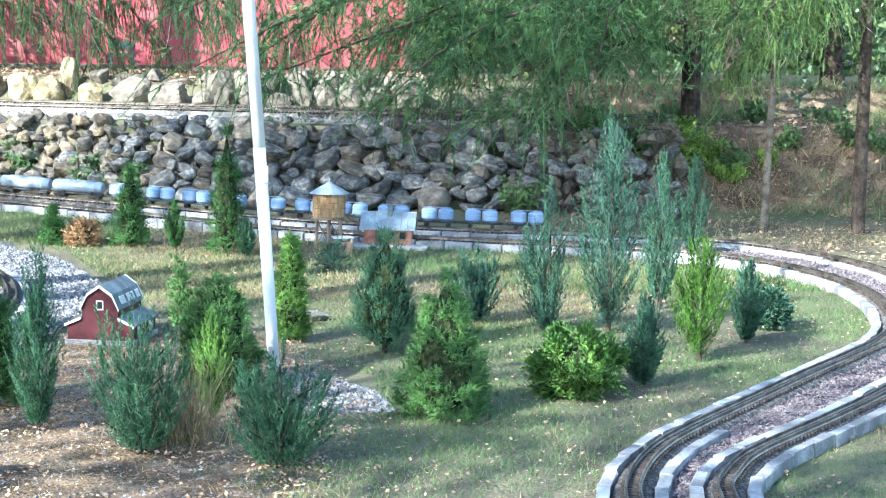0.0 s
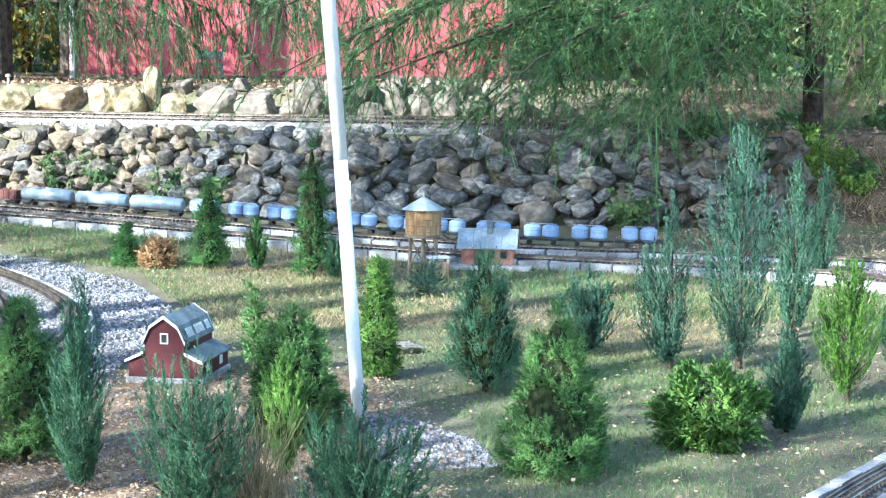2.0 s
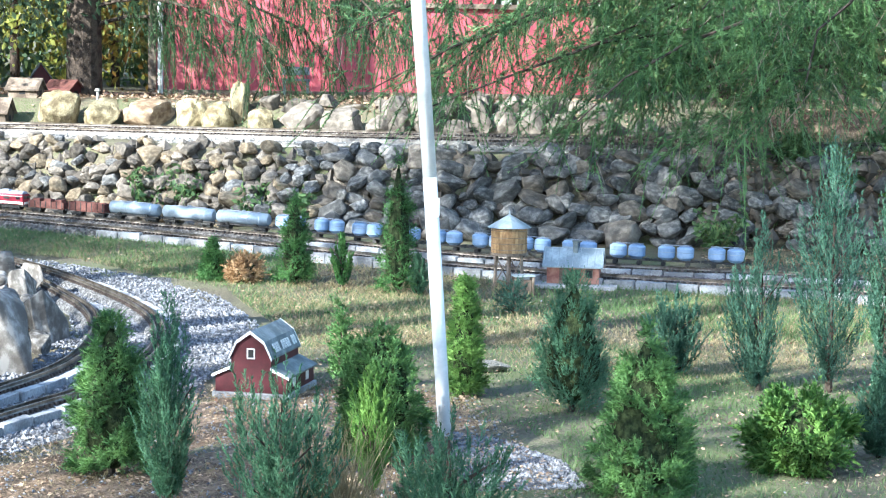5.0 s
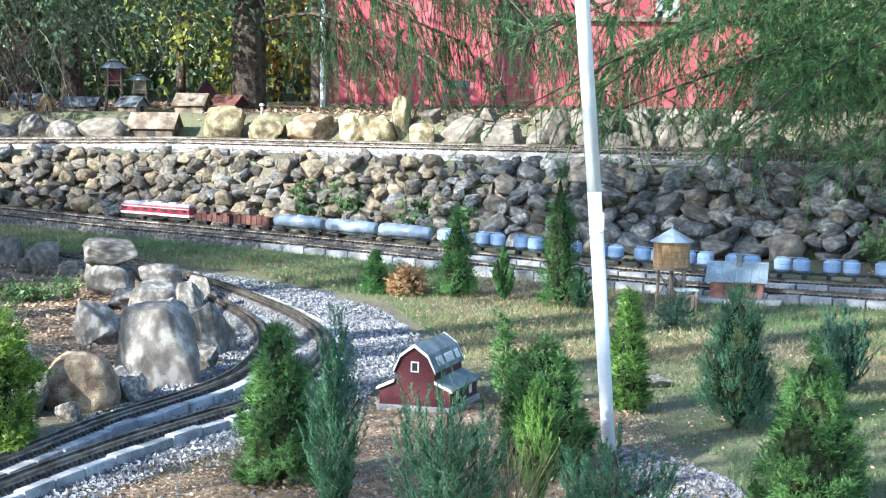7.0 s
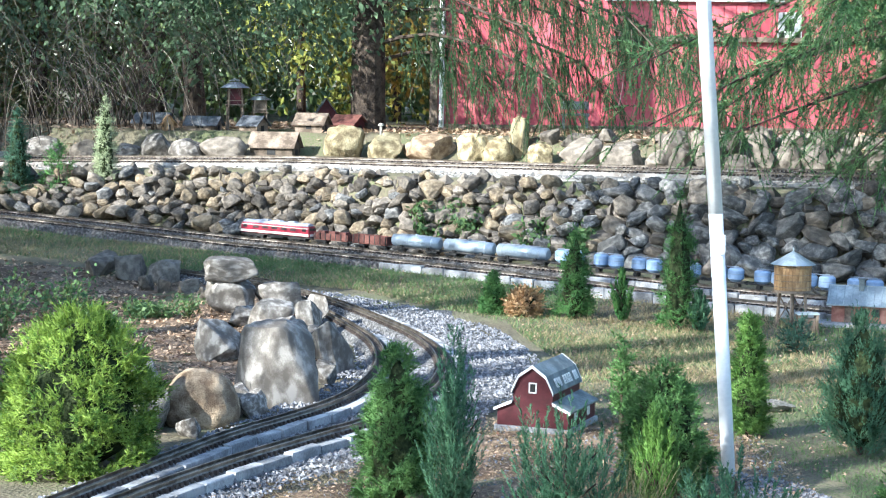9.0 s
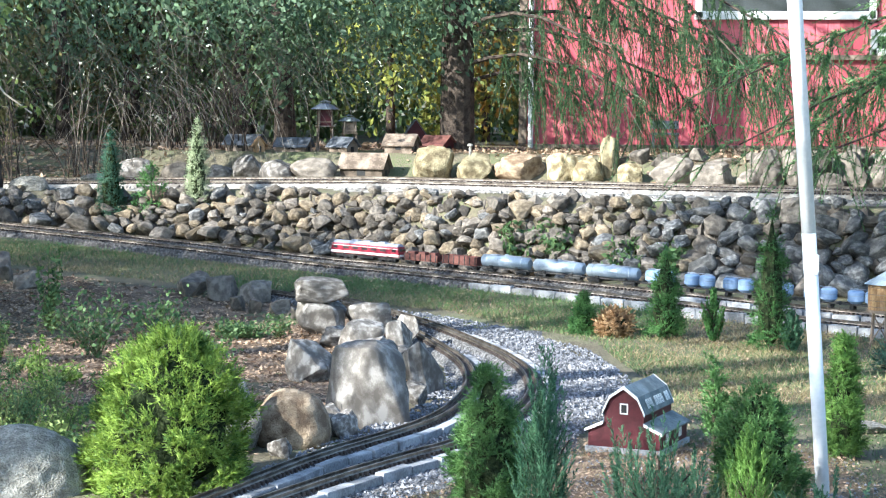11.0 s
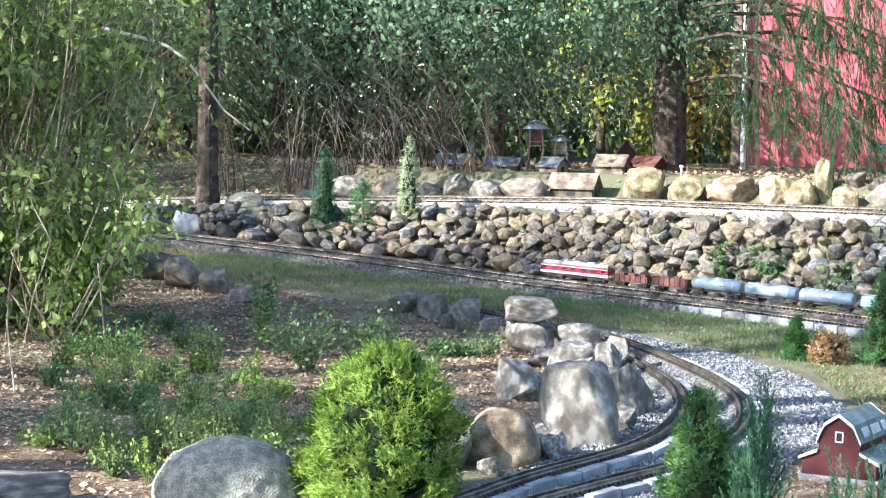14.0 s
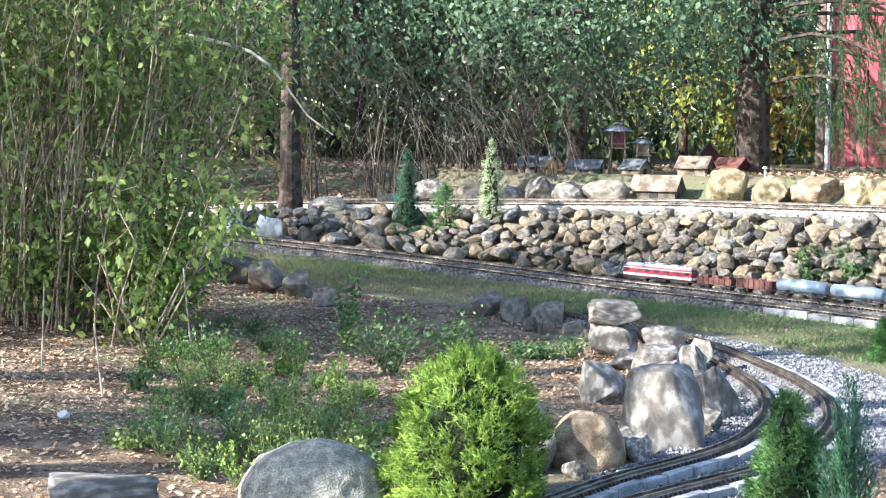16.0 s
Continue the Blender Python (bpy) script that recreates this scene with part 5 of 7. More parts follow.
# ---- miniature village on the upper terrace ----
def cottage(x, y, dz, w, d, h, turn, wall, roof, label, logs=False):
    c = empty("model_cottage", pose(x, y, gz(x, y) - 0.01 + dz, 0, 0, turn), label, "model building", "miniature village")
    part("wall", prism(bmesh.new(), [(-w / 2, 0), (w / 2, 0), (w / 2, h * 0.6), (0, h), (-w / 2, h * 0.6)], -d / 2, d / 2), wall, c)
    for k in (-1, 1):
        o = [(0, h + 0.003), (k * (w / 2 + 0.03), h * 0.6 - 0.035), (k * (w / 2 + 0.03), h * 0.6 - 0.022), (0, h + 0.018)]
        part("roof_plane", prism(bmesh.new(), o if k > 0 else o[::-1], -d / 2 - 0.03, d / 2 + 0.03), roof, c)
    part("door", box(bmesh.new(), 0, -d / 2 - 0.002, h * 0.22, w * 0.25, 0.008, h * 0.44), M_DARK, c)
    for k in (-1, 1):
        part("window", box(bmesh.new(), k * (w / 2 + 0.001), 0, h * 0.35, 0.006, d * 0.2, h * 0.2), M_DARK, c)
    return c


cottage(-2.28, 18.75, 0.0, 0.26, 0.46, 0.29, 78, M_DARKLOG, M_OLDWOOD, "miniature log cabin with a weathered plank roof")
cottage(-2.62, 19.6, 0.0, 0.2, 0.24, 0.16, 60, M_OLDWOOD, M_SLATE, "miniature dark cottage with a slate roof")
cottage(-3.18, 19.7, 0.0, 0.22, 0.34, 0.15, 80, M_OLDWOOD, M_SLATE, "miniature low dark house with a slate roof")
cottage(-3.75, 19.8, 0.0, 0.24, 0.36, 0.18, 75, M_OLDWOOD, M_SLATE, "miniature dark house with a slate roof beside boulders")
cottage(-3.55, 19.6, 0.0, 0.11, 0.11, 0.16, 20, M_WOOD, M_WOOD, "tiny plain wooden block house")
cottage(-1.93, 20.6, 0.0, 0.2, 0.2, 0.36, 10, M_REDMODEL, M_SLATE, "miniature red house with a dark roof under the trees")
cottage(-1.62, 20.0, 0.0, 0.26, 0.3, 0.18, 60, M_REDMODEL, M_RUST, "miniature low red cottage with a rusty roof")
cottage(-1.95, 19.3, 0.0, 0.3, 0.3, 0.2, 80, M_OLDWOOD, M_OLDWOOD, "miniature dark shed behind the yellow boulder")


def lookout(x, y, dz, h, w, red, label):
    c = empty("model_lookout", pose(x, y, gz(x, y) - 0.01 + dz, 0, 0, 15), label, "model building", "miniature village")
    for sx in (-1, 1):
        for sy in (-1, 1):
            part("post", tube(bmesh.new(), (sx * w, sy * w, 0), (sx * w * 0.8, sy * w * 0.8, h * 0.82), 0.010, 0.010, 6), M_OLDWOOD, c)
    part("deck", box(bmesh.new(), 0, 0, h * 0.5, w * 2.3, w * 2.3, 0.012), M_OLDWOOD, c)
    part("cabin", box(bmesh.new(), 0, 0, h * 0.66, w * 1.5, w * 1.5, h * 0.3), M_REDMODEL if red else M_OLDWOOD, c)
    part("roof", tube(bmesh.new(), (0, 0, h * 0.82), (0, 0, h * 0.93), w * 1.9, w * 0.7, 4), M_ROOFGREY if not red else M_LOCOROOF, c)
    part("upper_roof", tube(bmesh.new(), (0, 0, h * 0.95), (0, 0, h), w * 0.9, w * 0.1, 4), M_ROOFGREY, c)
    part("rail", box(bmesh.new(), 0, -w * 1.1, h * 0.58, w * 2.2, 0.006, 0.008), M_OLDWOOD, c)
    return c


lookout(-2.86, 19.85, 0.0, 0.58, 0.085, True, "miniature red pagoda-like tower on wooden posts")
lookout(-2.60, 19.95, 0.0, 0.42, 0.075, False, "miniature wooden lookout with a pale roof")
part_lamp = empty("model_lantern", pose(-1.18, 18.75, 1.14), "tiny pale stone lantern behind the boulders", "ornament")
part("post", tube(bmesh.new(), (0, 0, -0.05), (0, 0, 0.05), 0.015, 0.015, 8), M_PALE, part_lamp)
part("cap", tube(bmesh.new(), (0, 0, 0.05), (0, 0, 0.075), 0.035, 0.02, 10), M_PALE, part_lamp)


# ---- trees ----
def leaf_cloud(C, spread, per, size, rng, droop=0.3):
    """Kite-shaped leaves scattered round the points C."""
    n = len(C) * per
    P = np.repeat(C, per, 0) + rng.normal(size=(n, 3)) * spread
    a = rng.normal(size=(n, 3)) + np.array([0, 0, -droop])
    a /= np.linalg.norm(a, axis=1)[:, None]
    b = np.cross(a, rng.normal(size=(n, 3)))
    b /= np.linalg.norm(b, axis=1)[:, None] + 1e-9
    s = size * (0.6 + 0.8 * rng.random((n, 1)))
    tip, base = P + a * s, P
    l, r = P + a * s * 0.45 + b * s * 0.32, P + a * s * 0.45 - b * s * 0.32
    return np.stack([base, l, tip, base, tip, r], 1).reshape(-1, 3)


def sprig_cloud(C, centre, clump, per, size, rng, sprigs=6, hang=0.7):
    """Leaves strung along drooping sprigs that leave each point of C."""
    n = len(C) * sprigs
    out = np.repeat(C - centre, sprigs, 0)
    out /= np.linalg.norm(out, axis=1)[:, None] + 1e-9
    d = out * 0.5 + rng.normal(size=(n, 3)) * 0.55 + np.array([0, 0, -hang])
    d /= np.linalg.norm(d, axis=1)[:, None]
    S = np.repeat(C, sprigs, 0) + rng.normal(size=(n, 3)) * clump * 0.6
    k = np.repeat(np.arange(n), max(3, per // sprigs))
    f = rng.random(len(k))
    P = S[k] + d[k] * (f * clump * 2.0)[:, None] + np.array([0, 0, -0.25 * clump]) * (f * f)[:, None] + rng.normal(size=(len(k), 3)) * size * 0.55
    a = d[k] * 0.6 + rng.normal(size=P.shape) * 0.7 + np.array([0, 0, -0.35])
    a /= np.linalg.norm(a, axis=1)[:, None]
    b = np.cross(a, rng.normal(size=P.shape))
    b /= np.linalg.norm(b, axis=1)[:, None] + 1e-9
    s = size * (0.55 + 0.9 * rng.random((len(k), 1)))
    m = P + a * s * 0.45
    V = np.stack([P, m + b * s * 0.3, P + a * s, P, P + a * s, m - b * s * 0.3], 1).reshape(-1, 3)
    N = unit(out[k] * 0.5 + unit(P - np.repeat(C, sprigs, 0)[k]) * 0.55 + np.array([0, 0, 0.35]) + rng.normal(size=P.shape) * 0.25)
    return V, np.repeat(N, 2, 0)


def limb(bm, pts, r0, r1, n=6):
    for i in range(len(pts) - 1):
        f0, f1 = i / (len(pts) - 1), (i + 1) / (len(pts) - 1)
        tube(bm, pts[i], pts[i + 1], r0 + (r1 - r0) * f0, r0 + (r1 - r0) * f1, n, False)


def broad_tree(x, y, h, r_trunk, crown, count, leaf, material, label, seed, clump=0.35, per=40, fork=0.5, floor=0.2):
    """Trunk with limbs, and a crown of leaf clumps. crown: centre and half axes in metres from the foot."""
    rng = np.random.default_rng(seed)
    z0 = gz(x, y)
    t = empty("tree", pose(x, y, z0), label, "tree", "garden trees")
    bm = bmesh.new()
    bend = rng.normal(size=2) * 0.03 * h
    trunk = [(0, 0, -0.2), (0, 0, h * 0.05), (bend[0] * 0.4, bend[1] * 0.4, h * 0.4), (bend[0], bend[1], h * 0.9)]
    tube(bm, trunk[0], trunk[1], r_trunk * 1.35, r_trunk * 1.05, 14)
    tube(bm, trunk[1], trunk[2], r_trunk * 1.05, r_trunk * 0.8, 14)
    tube(bm, trunk[2], trunk[3], r_trunk * 0.8, r_trunk * 0.25, 12)
    part("trunk", bm, M_BARK, t)
    c, ax = np.array(crown[:3]), np.array(crown[3:])
    d = rng.normal(size=(count, 3))
    d /= np.linalg.norm(d, axis=1)[:, None]
    C = c + d * ax * (rng.random((count, 1)) ** 0.4)
    C = C[C[:, 2] > floor]
    for i in range(0, len(C), max(1, len(C) // 16)):
        bm = bmesh.new()
        s = rng.uniform(fork * 0.6, 0.9)
        st = np.array([bend[0] * s, bend[1] * s, h * s * 0.9])
        mid = (st + C[i]) / 2 + np.array([0, 0, 0.25])
        limb(bm, [st, mid, C[i]], r_trunk * 0.22, 0.008, 6)
        part("limb", bm, M_BARK, t)
    V, N = sprig_cloud(C, c, clump, per, leaf, rng)
    tri_object("crown", V, material, t, N)
    return t


def strand_points(S, D, L, drop, f, k):
    return S[k] + D[k] * (L[k] * f)[:, None] + np.array([0, 0, -1.0]) * (drop[k] * f * f)[:, None]


def needles(S, D, L, drop, rate, rng, length, width, slant=0.85):
    """Needles round curved strands: start, direction, length and sag of each, and needles to the metre."""
    k = np.repeat(np.arange(len(S)), np.maximum(4, ((L + drop) * rate).astype(int)))
    f = rng.random(len(k)) ** 0.9
    at = strand_points(S, D, L, drop, f, k)
    tan = D[k] * L[k][:, None] + np.array([0, 0, -2.0]) * (drop[k] * f)[:, None]
    tan /= np.linalg.norm(tan, axis=1)[:, None] + 1e-9
    side = rng.normal(size=tan.shape)
    side -= tan * np.sum(side * tan, 1)[:, None]
    side /= np.linalg.norm(side, axis=1)[:, None] + 1e-9
    ax = tan * slant + side
    ax /= np.linalg.norm(ax, axis=1)[:, None]
    flat = unit(np.cross(ax, side) + rng.normal(size=ax.shape) * 0.35)
    ln = length * (0.6 + 0.8 * rng.random(len(k))) * (1.15 - 0.7 * f)
    V = np.stack([at - flat * width / 2, at + flat * width / 2, at + ax * ln[:, None]], 1).reshape(-1, 3)
    return V, side * 0.7 + np.array([-0.15, -0.35, 0.25])


def twig_ribs(S, D, L, drop, width, steps=4):
    """Thin three-sided twigs along the strands."""
    out = []
    k = np.arange(len(S))
    for i in range(steps):
        p = strand_points(S, D, L, drop, np.full(len(S), i / steps), k)
        q = strand_points(S, D, L, drop, np.full(len(S), (i + 1) / steps), k)
        w = width * (1 - 0.7 * i / steps)
        v = width * (1 - 0.7 * (i + 1) / steps)
        off = [np.array([math.cos(a), math.sin(a), 0.2]) for a in (0, 2.1, 4.2)]
        for j in range(3):
            a, b = off[j], off[(j + 1) % 3]
            out.append(np.stack([p + a * w, p + b * w, q + b * v, p + a * w, q + b * v, q + a * v], 1).reshape(-1, 3))
    return np.concatenate(out)


def larch(x, y, h, r_trunk, limbs, label, seed, hanging=0.5, foliage=None, bare=0.12, fill=1.0, long=1.0, rate=150, needle=0.036):
    """A larch: drooping limbs, side branches that arch over, and fingers of soft needles hanging from them. limbs: height, bearing, reach, drop, strands."""
    rng = np.random.default_rng(seed)
    z0 = gz(x, y)
    t = empty("larch_tree", pose(x, y, z0), label, "tree", "garden trees")
    bm = bmesh.new()
    tube(bm, (0, 0, -0.2), (0, 0, h * 0.5), r_trunk * 1.2, r_trunk * 0.8, 14)
    tube(bm, (0, 0, h * 0.5), (0, 0, h), r_trunk * 0.8, 0.03, 12)
    part("trunk", bm, M_BARK, t)
    rows, dead = [], []
    for z, bearing, reach, drop, strands in limbs:
        a = radians(bearing)
        out = np.array([math.sin(a), math.cos(a), 0])
        across = np.cross(out, [0, 0, 1])
        pts = []
        for f in np.linspace(0, 1, 7):
            p = out * reach * f + np.array([0, 0, z + 0.25 * math.sin(f * 3) - drop * f * f])
            pts.append(p + rng.normal(size=3) * 0.05 * f)
        bm = bmesh.new()
        limb(bm, pts, 0.026, 0.006, 6)
        part("limb", bm, M_BARK, t)
        pts = np.array(pts)
        for k in range(int(strands * (fill if z < 3 else 0.35))):
            f = 0.15 + 0.85 * rng.random() ** 0.75
            q = np.array([np.interp(f * 6, range(7), pts[:, j]) for j in range(3)])
            d = across * rng.choice((-1, 1)) * rng.uniform(0.4, 1.1) + out * rng.uniform(0.1, 1.0) + np.array([0, 0, rng.uniform(-0.15, 0.4)])
            d /= np.linalg.norm(d)
            ln, sag = rng.uniform(0.35, 0.8) * (1 - 0.45 * hanging), rng.uniform(0.15, 0.5)
            rows.append((*q, *d, ln, sag))
            for j in range(int(rng.integers(3, 6) + 3 * hanging)):
                u = rng.uniform(0.25, 1.0) if hanging < 0.5 else np.clip((0.4, 0.9)[j % 2] + rng.normal() * 0.05, 0, 1)
                s = q + d * ln * u + np.array([0, 0, -sag * u * u])
                e = d * rng.uniform(0.0, 0.8) * (1 - hanging * 0.7) + rng.normal(size=3) * (0.30 - 0.22 * hanging) + np.array([0, 0, -0.55 if hanging > 0.5 else -0.48])
                e /= np.linalg.norm(e)
                row = (*s, *e, rng.uniform(0.10, 0.36) * (1 + 1.1 * hanging) * long, rng.uniform(-0.08, 0.20) if hanging < 0.5 else rng.uniform(-0.05, 0.12))
                if rng.random() < bare:
                    dead.append((*s, *(e + rng.normal(size=3) * 0.5), rng.uniform(0.12, 0.3), rng.uniform(-0.15, 0.2)))
                else:
                    rows.append(row)
    R = np.array(rows)
    V, N = needles(R[:, :3], R[:, 3:6], R[:, 6], R[:, 7], rate, rng, needle, needle * 0.19)
    F = R[R[:, 6] > 0.2]
    C = twig_ribs(F[:, :3], F[:, 3:6], F[:, 6], F[:, 7], 0.0060, 3)
    T = C.reshape(-1, 3, 3)
    V, N = np.concatenate([V, C]), np.concatenate([N, unit(np.cross(T[:, 1] - T[:, 0], T[:, 2] - T[:, 0]))])
    tri_object("needles", V, foliage or L_LARCH, t, N)
    R = R[R[:, 6] > 0.33]
    tagged(tri_object("twig_bundle", twig_ribs(R[:, :3], R[:, 3:6], R[:, 6], R[:, 7], 0.003, 2), M_BARK, t), kind="stuff")
    if dead:
        R = np.array(dead)
        tagged(tri_object("bare_twig_bundle", twig_ribs(R[:, :3], R[:, 3:6], R[:, 6], R[:, 7], 0.0045, 5), M_TWIG, t), kind="stuff")
    return t


# larch over the bank and the dry stone wall
# limbs from 3.2 m up are unseen, added to shade bank and wall
larch(5.9, 15.0, 7.0, 0.08, [
    (1.4, 268, 4.7, 0.9, 40), (1.0, 258, 4.3, 0.7, 40), (1.9, 264, 4.9, 1.0, 40),
    (1.65, 262, 4.2, 1.0, 46), (1.15, 245, 3.6, 0.9, 46), (0.70, 232, 2.6, 0.5, 40), (2.05, 282, 4.0, 1.3, 40), (0.70, 268, 2.6, 0.4, 36),
    (1.25, 256, 2.3, 0.35, 50), (1.2, 242, 2.0, 0.30, 46), (1.3, 268, 2.7, 0.40, 50), (2.2, 273, 3.2, 0.5, 56), (1.8, 280, 3.0, 0.4, 50),
    (1.45, 215, 2.8, 0.8, 40), (1.50, 190, 2.6, 0.7, 34), (2.00, 170, 2.6, 0.9, 34), (2.35, 250, 3.6, 0.9, 40), (1.95, 225, 3.6, 0.8, 40), (1.15, 205, 1.6, 0.3, 24),
    (2.20, 140, 2.4, 0.6, 30), (1.50, 100, 2.2, 0.5, 24), (1.45, 295, 3.2, 0.8, 30), (0.70, 250, 2.0, 0.3, 24),
    (5.88, 184, 2.6, 0.6, 26), (3.67, 248, 2.9, 0.5, 26), (3.30, 210, 4.2, 0.7, 26), (5.45, 300, 4.1, 0.7, 26), (4.45, 238, 4.0, 0.8, 26), (4.22, 251, 4.0, 0.6, 26), (5.68, 212, 3.4, 0.5, 26), (3.27, 253, 2.7, 0.7, 26), (4.21, 301, 3.6, 0.5, 26), (5.70, 276, 3.7, 0.9, 26), (5.34, 321, 3.0, 0.9, 26), (5.89, 211, 4.1, 0.6, 26), (5.27, 305, 2.8, 0.5, 26), (4.59, 301, 3.9, 0.6, 26)],
    "tall larch with long drooping fans of soft green needles", 3, 0.2, None, 0.22, 0.92, 1.55, 118, 0.044)
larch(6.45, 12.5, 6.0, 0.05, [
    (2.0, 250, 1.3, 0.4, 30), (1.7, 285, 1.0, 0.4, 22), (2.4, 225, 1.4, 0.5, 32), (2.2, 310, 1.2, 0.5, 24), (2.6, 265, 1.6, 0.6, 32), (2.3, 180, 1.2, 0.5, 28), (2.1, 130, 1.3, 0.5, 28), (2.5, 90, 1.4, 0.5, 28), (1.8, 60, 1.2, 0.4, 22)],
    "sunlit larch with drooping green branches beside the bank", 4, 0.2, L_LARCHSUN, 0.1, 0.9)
tube_trunk = empty("young_tree", pose(5.75, 12.8, gz(5.75, 12.8)), "slender bare grey trunk leaning at the foot of the bank", "tree", "garden trees")
part("trunk", tube(bmesh.new(), (0, 0, -0.1), (0.12, 0.1, 2.6), 0.035, 0.018, 10), M_GREYBARK, tube_trunk)
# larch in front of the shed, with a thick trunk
# limbs from 3.6 m up are unseen, added to dapple the shed
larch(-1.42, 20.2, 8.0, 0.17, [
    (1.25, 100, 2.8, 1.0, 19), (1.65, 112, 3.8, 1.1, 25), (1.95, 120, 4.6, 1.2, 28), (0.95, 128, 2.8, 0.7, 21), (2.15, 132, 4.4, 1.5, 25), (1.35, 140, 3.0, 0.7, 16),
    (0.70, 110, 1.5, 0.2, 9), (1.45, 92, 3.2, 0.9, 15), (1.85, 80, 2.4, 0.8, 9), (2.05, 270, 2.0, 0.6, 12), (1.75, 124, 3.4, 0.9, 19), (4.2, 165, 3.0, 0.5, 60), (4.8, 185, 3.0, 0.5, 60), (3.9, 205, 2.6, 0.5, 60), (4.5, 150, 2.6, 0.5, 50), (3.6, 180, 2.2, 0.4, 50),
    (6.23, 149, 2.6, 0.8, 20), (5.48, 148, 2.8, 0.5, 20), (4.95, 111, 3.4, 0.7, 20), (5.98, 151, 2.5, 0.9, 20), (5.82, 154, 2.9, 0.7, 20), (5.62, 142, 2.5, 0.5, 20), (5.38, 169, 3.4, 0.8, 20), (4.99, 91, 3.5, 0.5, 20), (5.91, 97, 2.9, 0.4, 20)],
    "old larch with a thick dark trunk and thin hanging branches", 6, 0.85, L_LARCHSHADE, 0.1, 1.25, 1.0, 120, 0.042)

L_OLIVE = leaf_mat("olive_autumn_leaves", (0.060, 0.062, 0.026), (0.21, 0.20, 0.085), 0.6, 0.4, 0.9)

broad_tree(-5.95, 17.75, 6.5, 0.105, (0.2, 0.5, 2.75, 2.3, 1.2, 0.7), 70, 0.075, L_SHADE, "dark-trunked tree with low grey-green leaves behind the wall", 7, 0.30, 54)
broad_tree(-3.6, 21.6, 7.0, 0.12, (0.9, -1.3, 1.85, 1.9, 1.2, 0.95), 170, 0.072, L_SHADE, "leafy tree with hanging grey-green branches above the miniature village", 8, 0.30, 60)
broad_tree(-8.6, 20.5, 7.0, 0.14, (0.3, -0.5, 2.0, 2.4, 1.5, 1.6), 130, 0.085, L_OLIVE, "dense olive-green tree at the edge of the wood", 9, 0.32, 54, 0.5, 1.0)
rng = np.random.default_rng(77)
wood_spots = [(-12, 29), (-10.4, 25), (-8.6, 28), (-7.2, 24.6), (-6, 27.5), (-4.8, 25), (-5.4, 28.5), (-4.9, 26.4), (-10.6, 21.6), (6.4, 21), (8.8, 18.2), (8.0, 23), (5.4, 19.0), (7.2, 17.2), (6.3, 18.0), (-11.5, 26.5), (-6.6, 26), (-9.3, 23.4)]
for i, (x, y) in enumerate(wood_spots):
    mt = (L_WOOD, L_OLIVE, L_WOOD, L_SHADE, L_OLIVE)[i % 5]
    broad_tree(x, y, 7.5, rng.uniform(0.07, 0.14), (0, 0, 2.4, 2.0, 1.6, 2.4), 84, 0.085, mt, "woodland tree with dull olive autumn leaves" if mt is L_OLIVE else "woodland tree with dense dark green leaves", 200 + i, 0.38, 66, 0.5, 0.6)
broad_tree(-2.6, 24.2, 5.5, 0.06, (0, 0, 2.0, 0.9, 0.8, 1.3), 70, 0.09, L_AUTUMN, "slender tree with sunlit yellow-green leaves beside the shed", 260, 0.25, 50)
broad_tree(-1.75, 24.6, 4.0, 0.05, (0, 0, 1.3, 0.8, 0.7, 1.0), 60, 0.09, L_AUTUMN, "bush with sunlit yellow-green leaves beside the shed", 261, 0.25, 44, 0.5, 0.1)
broad_tree(-1.5, 27.5, 5.0, 0.06, (0, 0, 1.9, 1.2, 0.9, 1.5), 80, 0.10, L_WOOD, "leafy bush in the gap between wood and shed", 262, 0.28, 44, 0.5, 0.1)
# tall trees added with crowns above the view, to shade the wood
for i, (x, y) in enumerate(((-19, 21), (-16.5, 24), (-14, 20.5), (-12.5, 25), (-10.5, 22.5), (-18, 28), (-14.5, 29), (-9.5, 27))):
    broad_tree(x, y, 10.5, 0.16, (0, 0, 7.6, 2.2, 2.0, 2.0), 60, 0.16, L_WOOD, "tall tree added to shade the wood, its crown out of view", 270 + i, 0.5, 36, 0.5, 5.0)
# far wood that closes the view
far = []
for x in np.arange(-34, 26, 1.3):
    y = 36 - 0.012 * (x + 4) ** 2 + rng.uniform(-1.5, 1.5)
    for k in range(16):
        q = (x + rng.normal() * 0.8, y + rng.normal() * 0.8, 1.0 + rng.uniform(0, 7.5))
        if abs(q[0] + 1.75) > 0.55 or q[2] < 3.2:
            far.append(q)
for x in np.arange(-30, 20, 1.1):
    y = 30.5 - 0.01 * (x + 4) ** 2 + rng.uniform(-1, 1)
    for k in range(9):
        q = (x + rng.normal() * 0.7, y + rng.normal() * 0.7, 0.9 + rng.uniform(0, 3.0))
        if abs(q[0] + 1.45) > 0.5 or q[2] < 2.9:
            far.append(q)
far_wood = tri_object("far_wood", leaf_cloud(np.array(far), 0.85, 64, 0.27, rng), L_WOOD)
tagged(far_wood, "distant dark green woodland closing the garden", "woodland", kind="stuff")


# ---- tall shrub of tan stems ----
M_CANE = mat("tan_canes", (0.13, 0.095, 0.062), (0.40, 0.33, 0.24), 10.0, 0.85, bump=0.2)


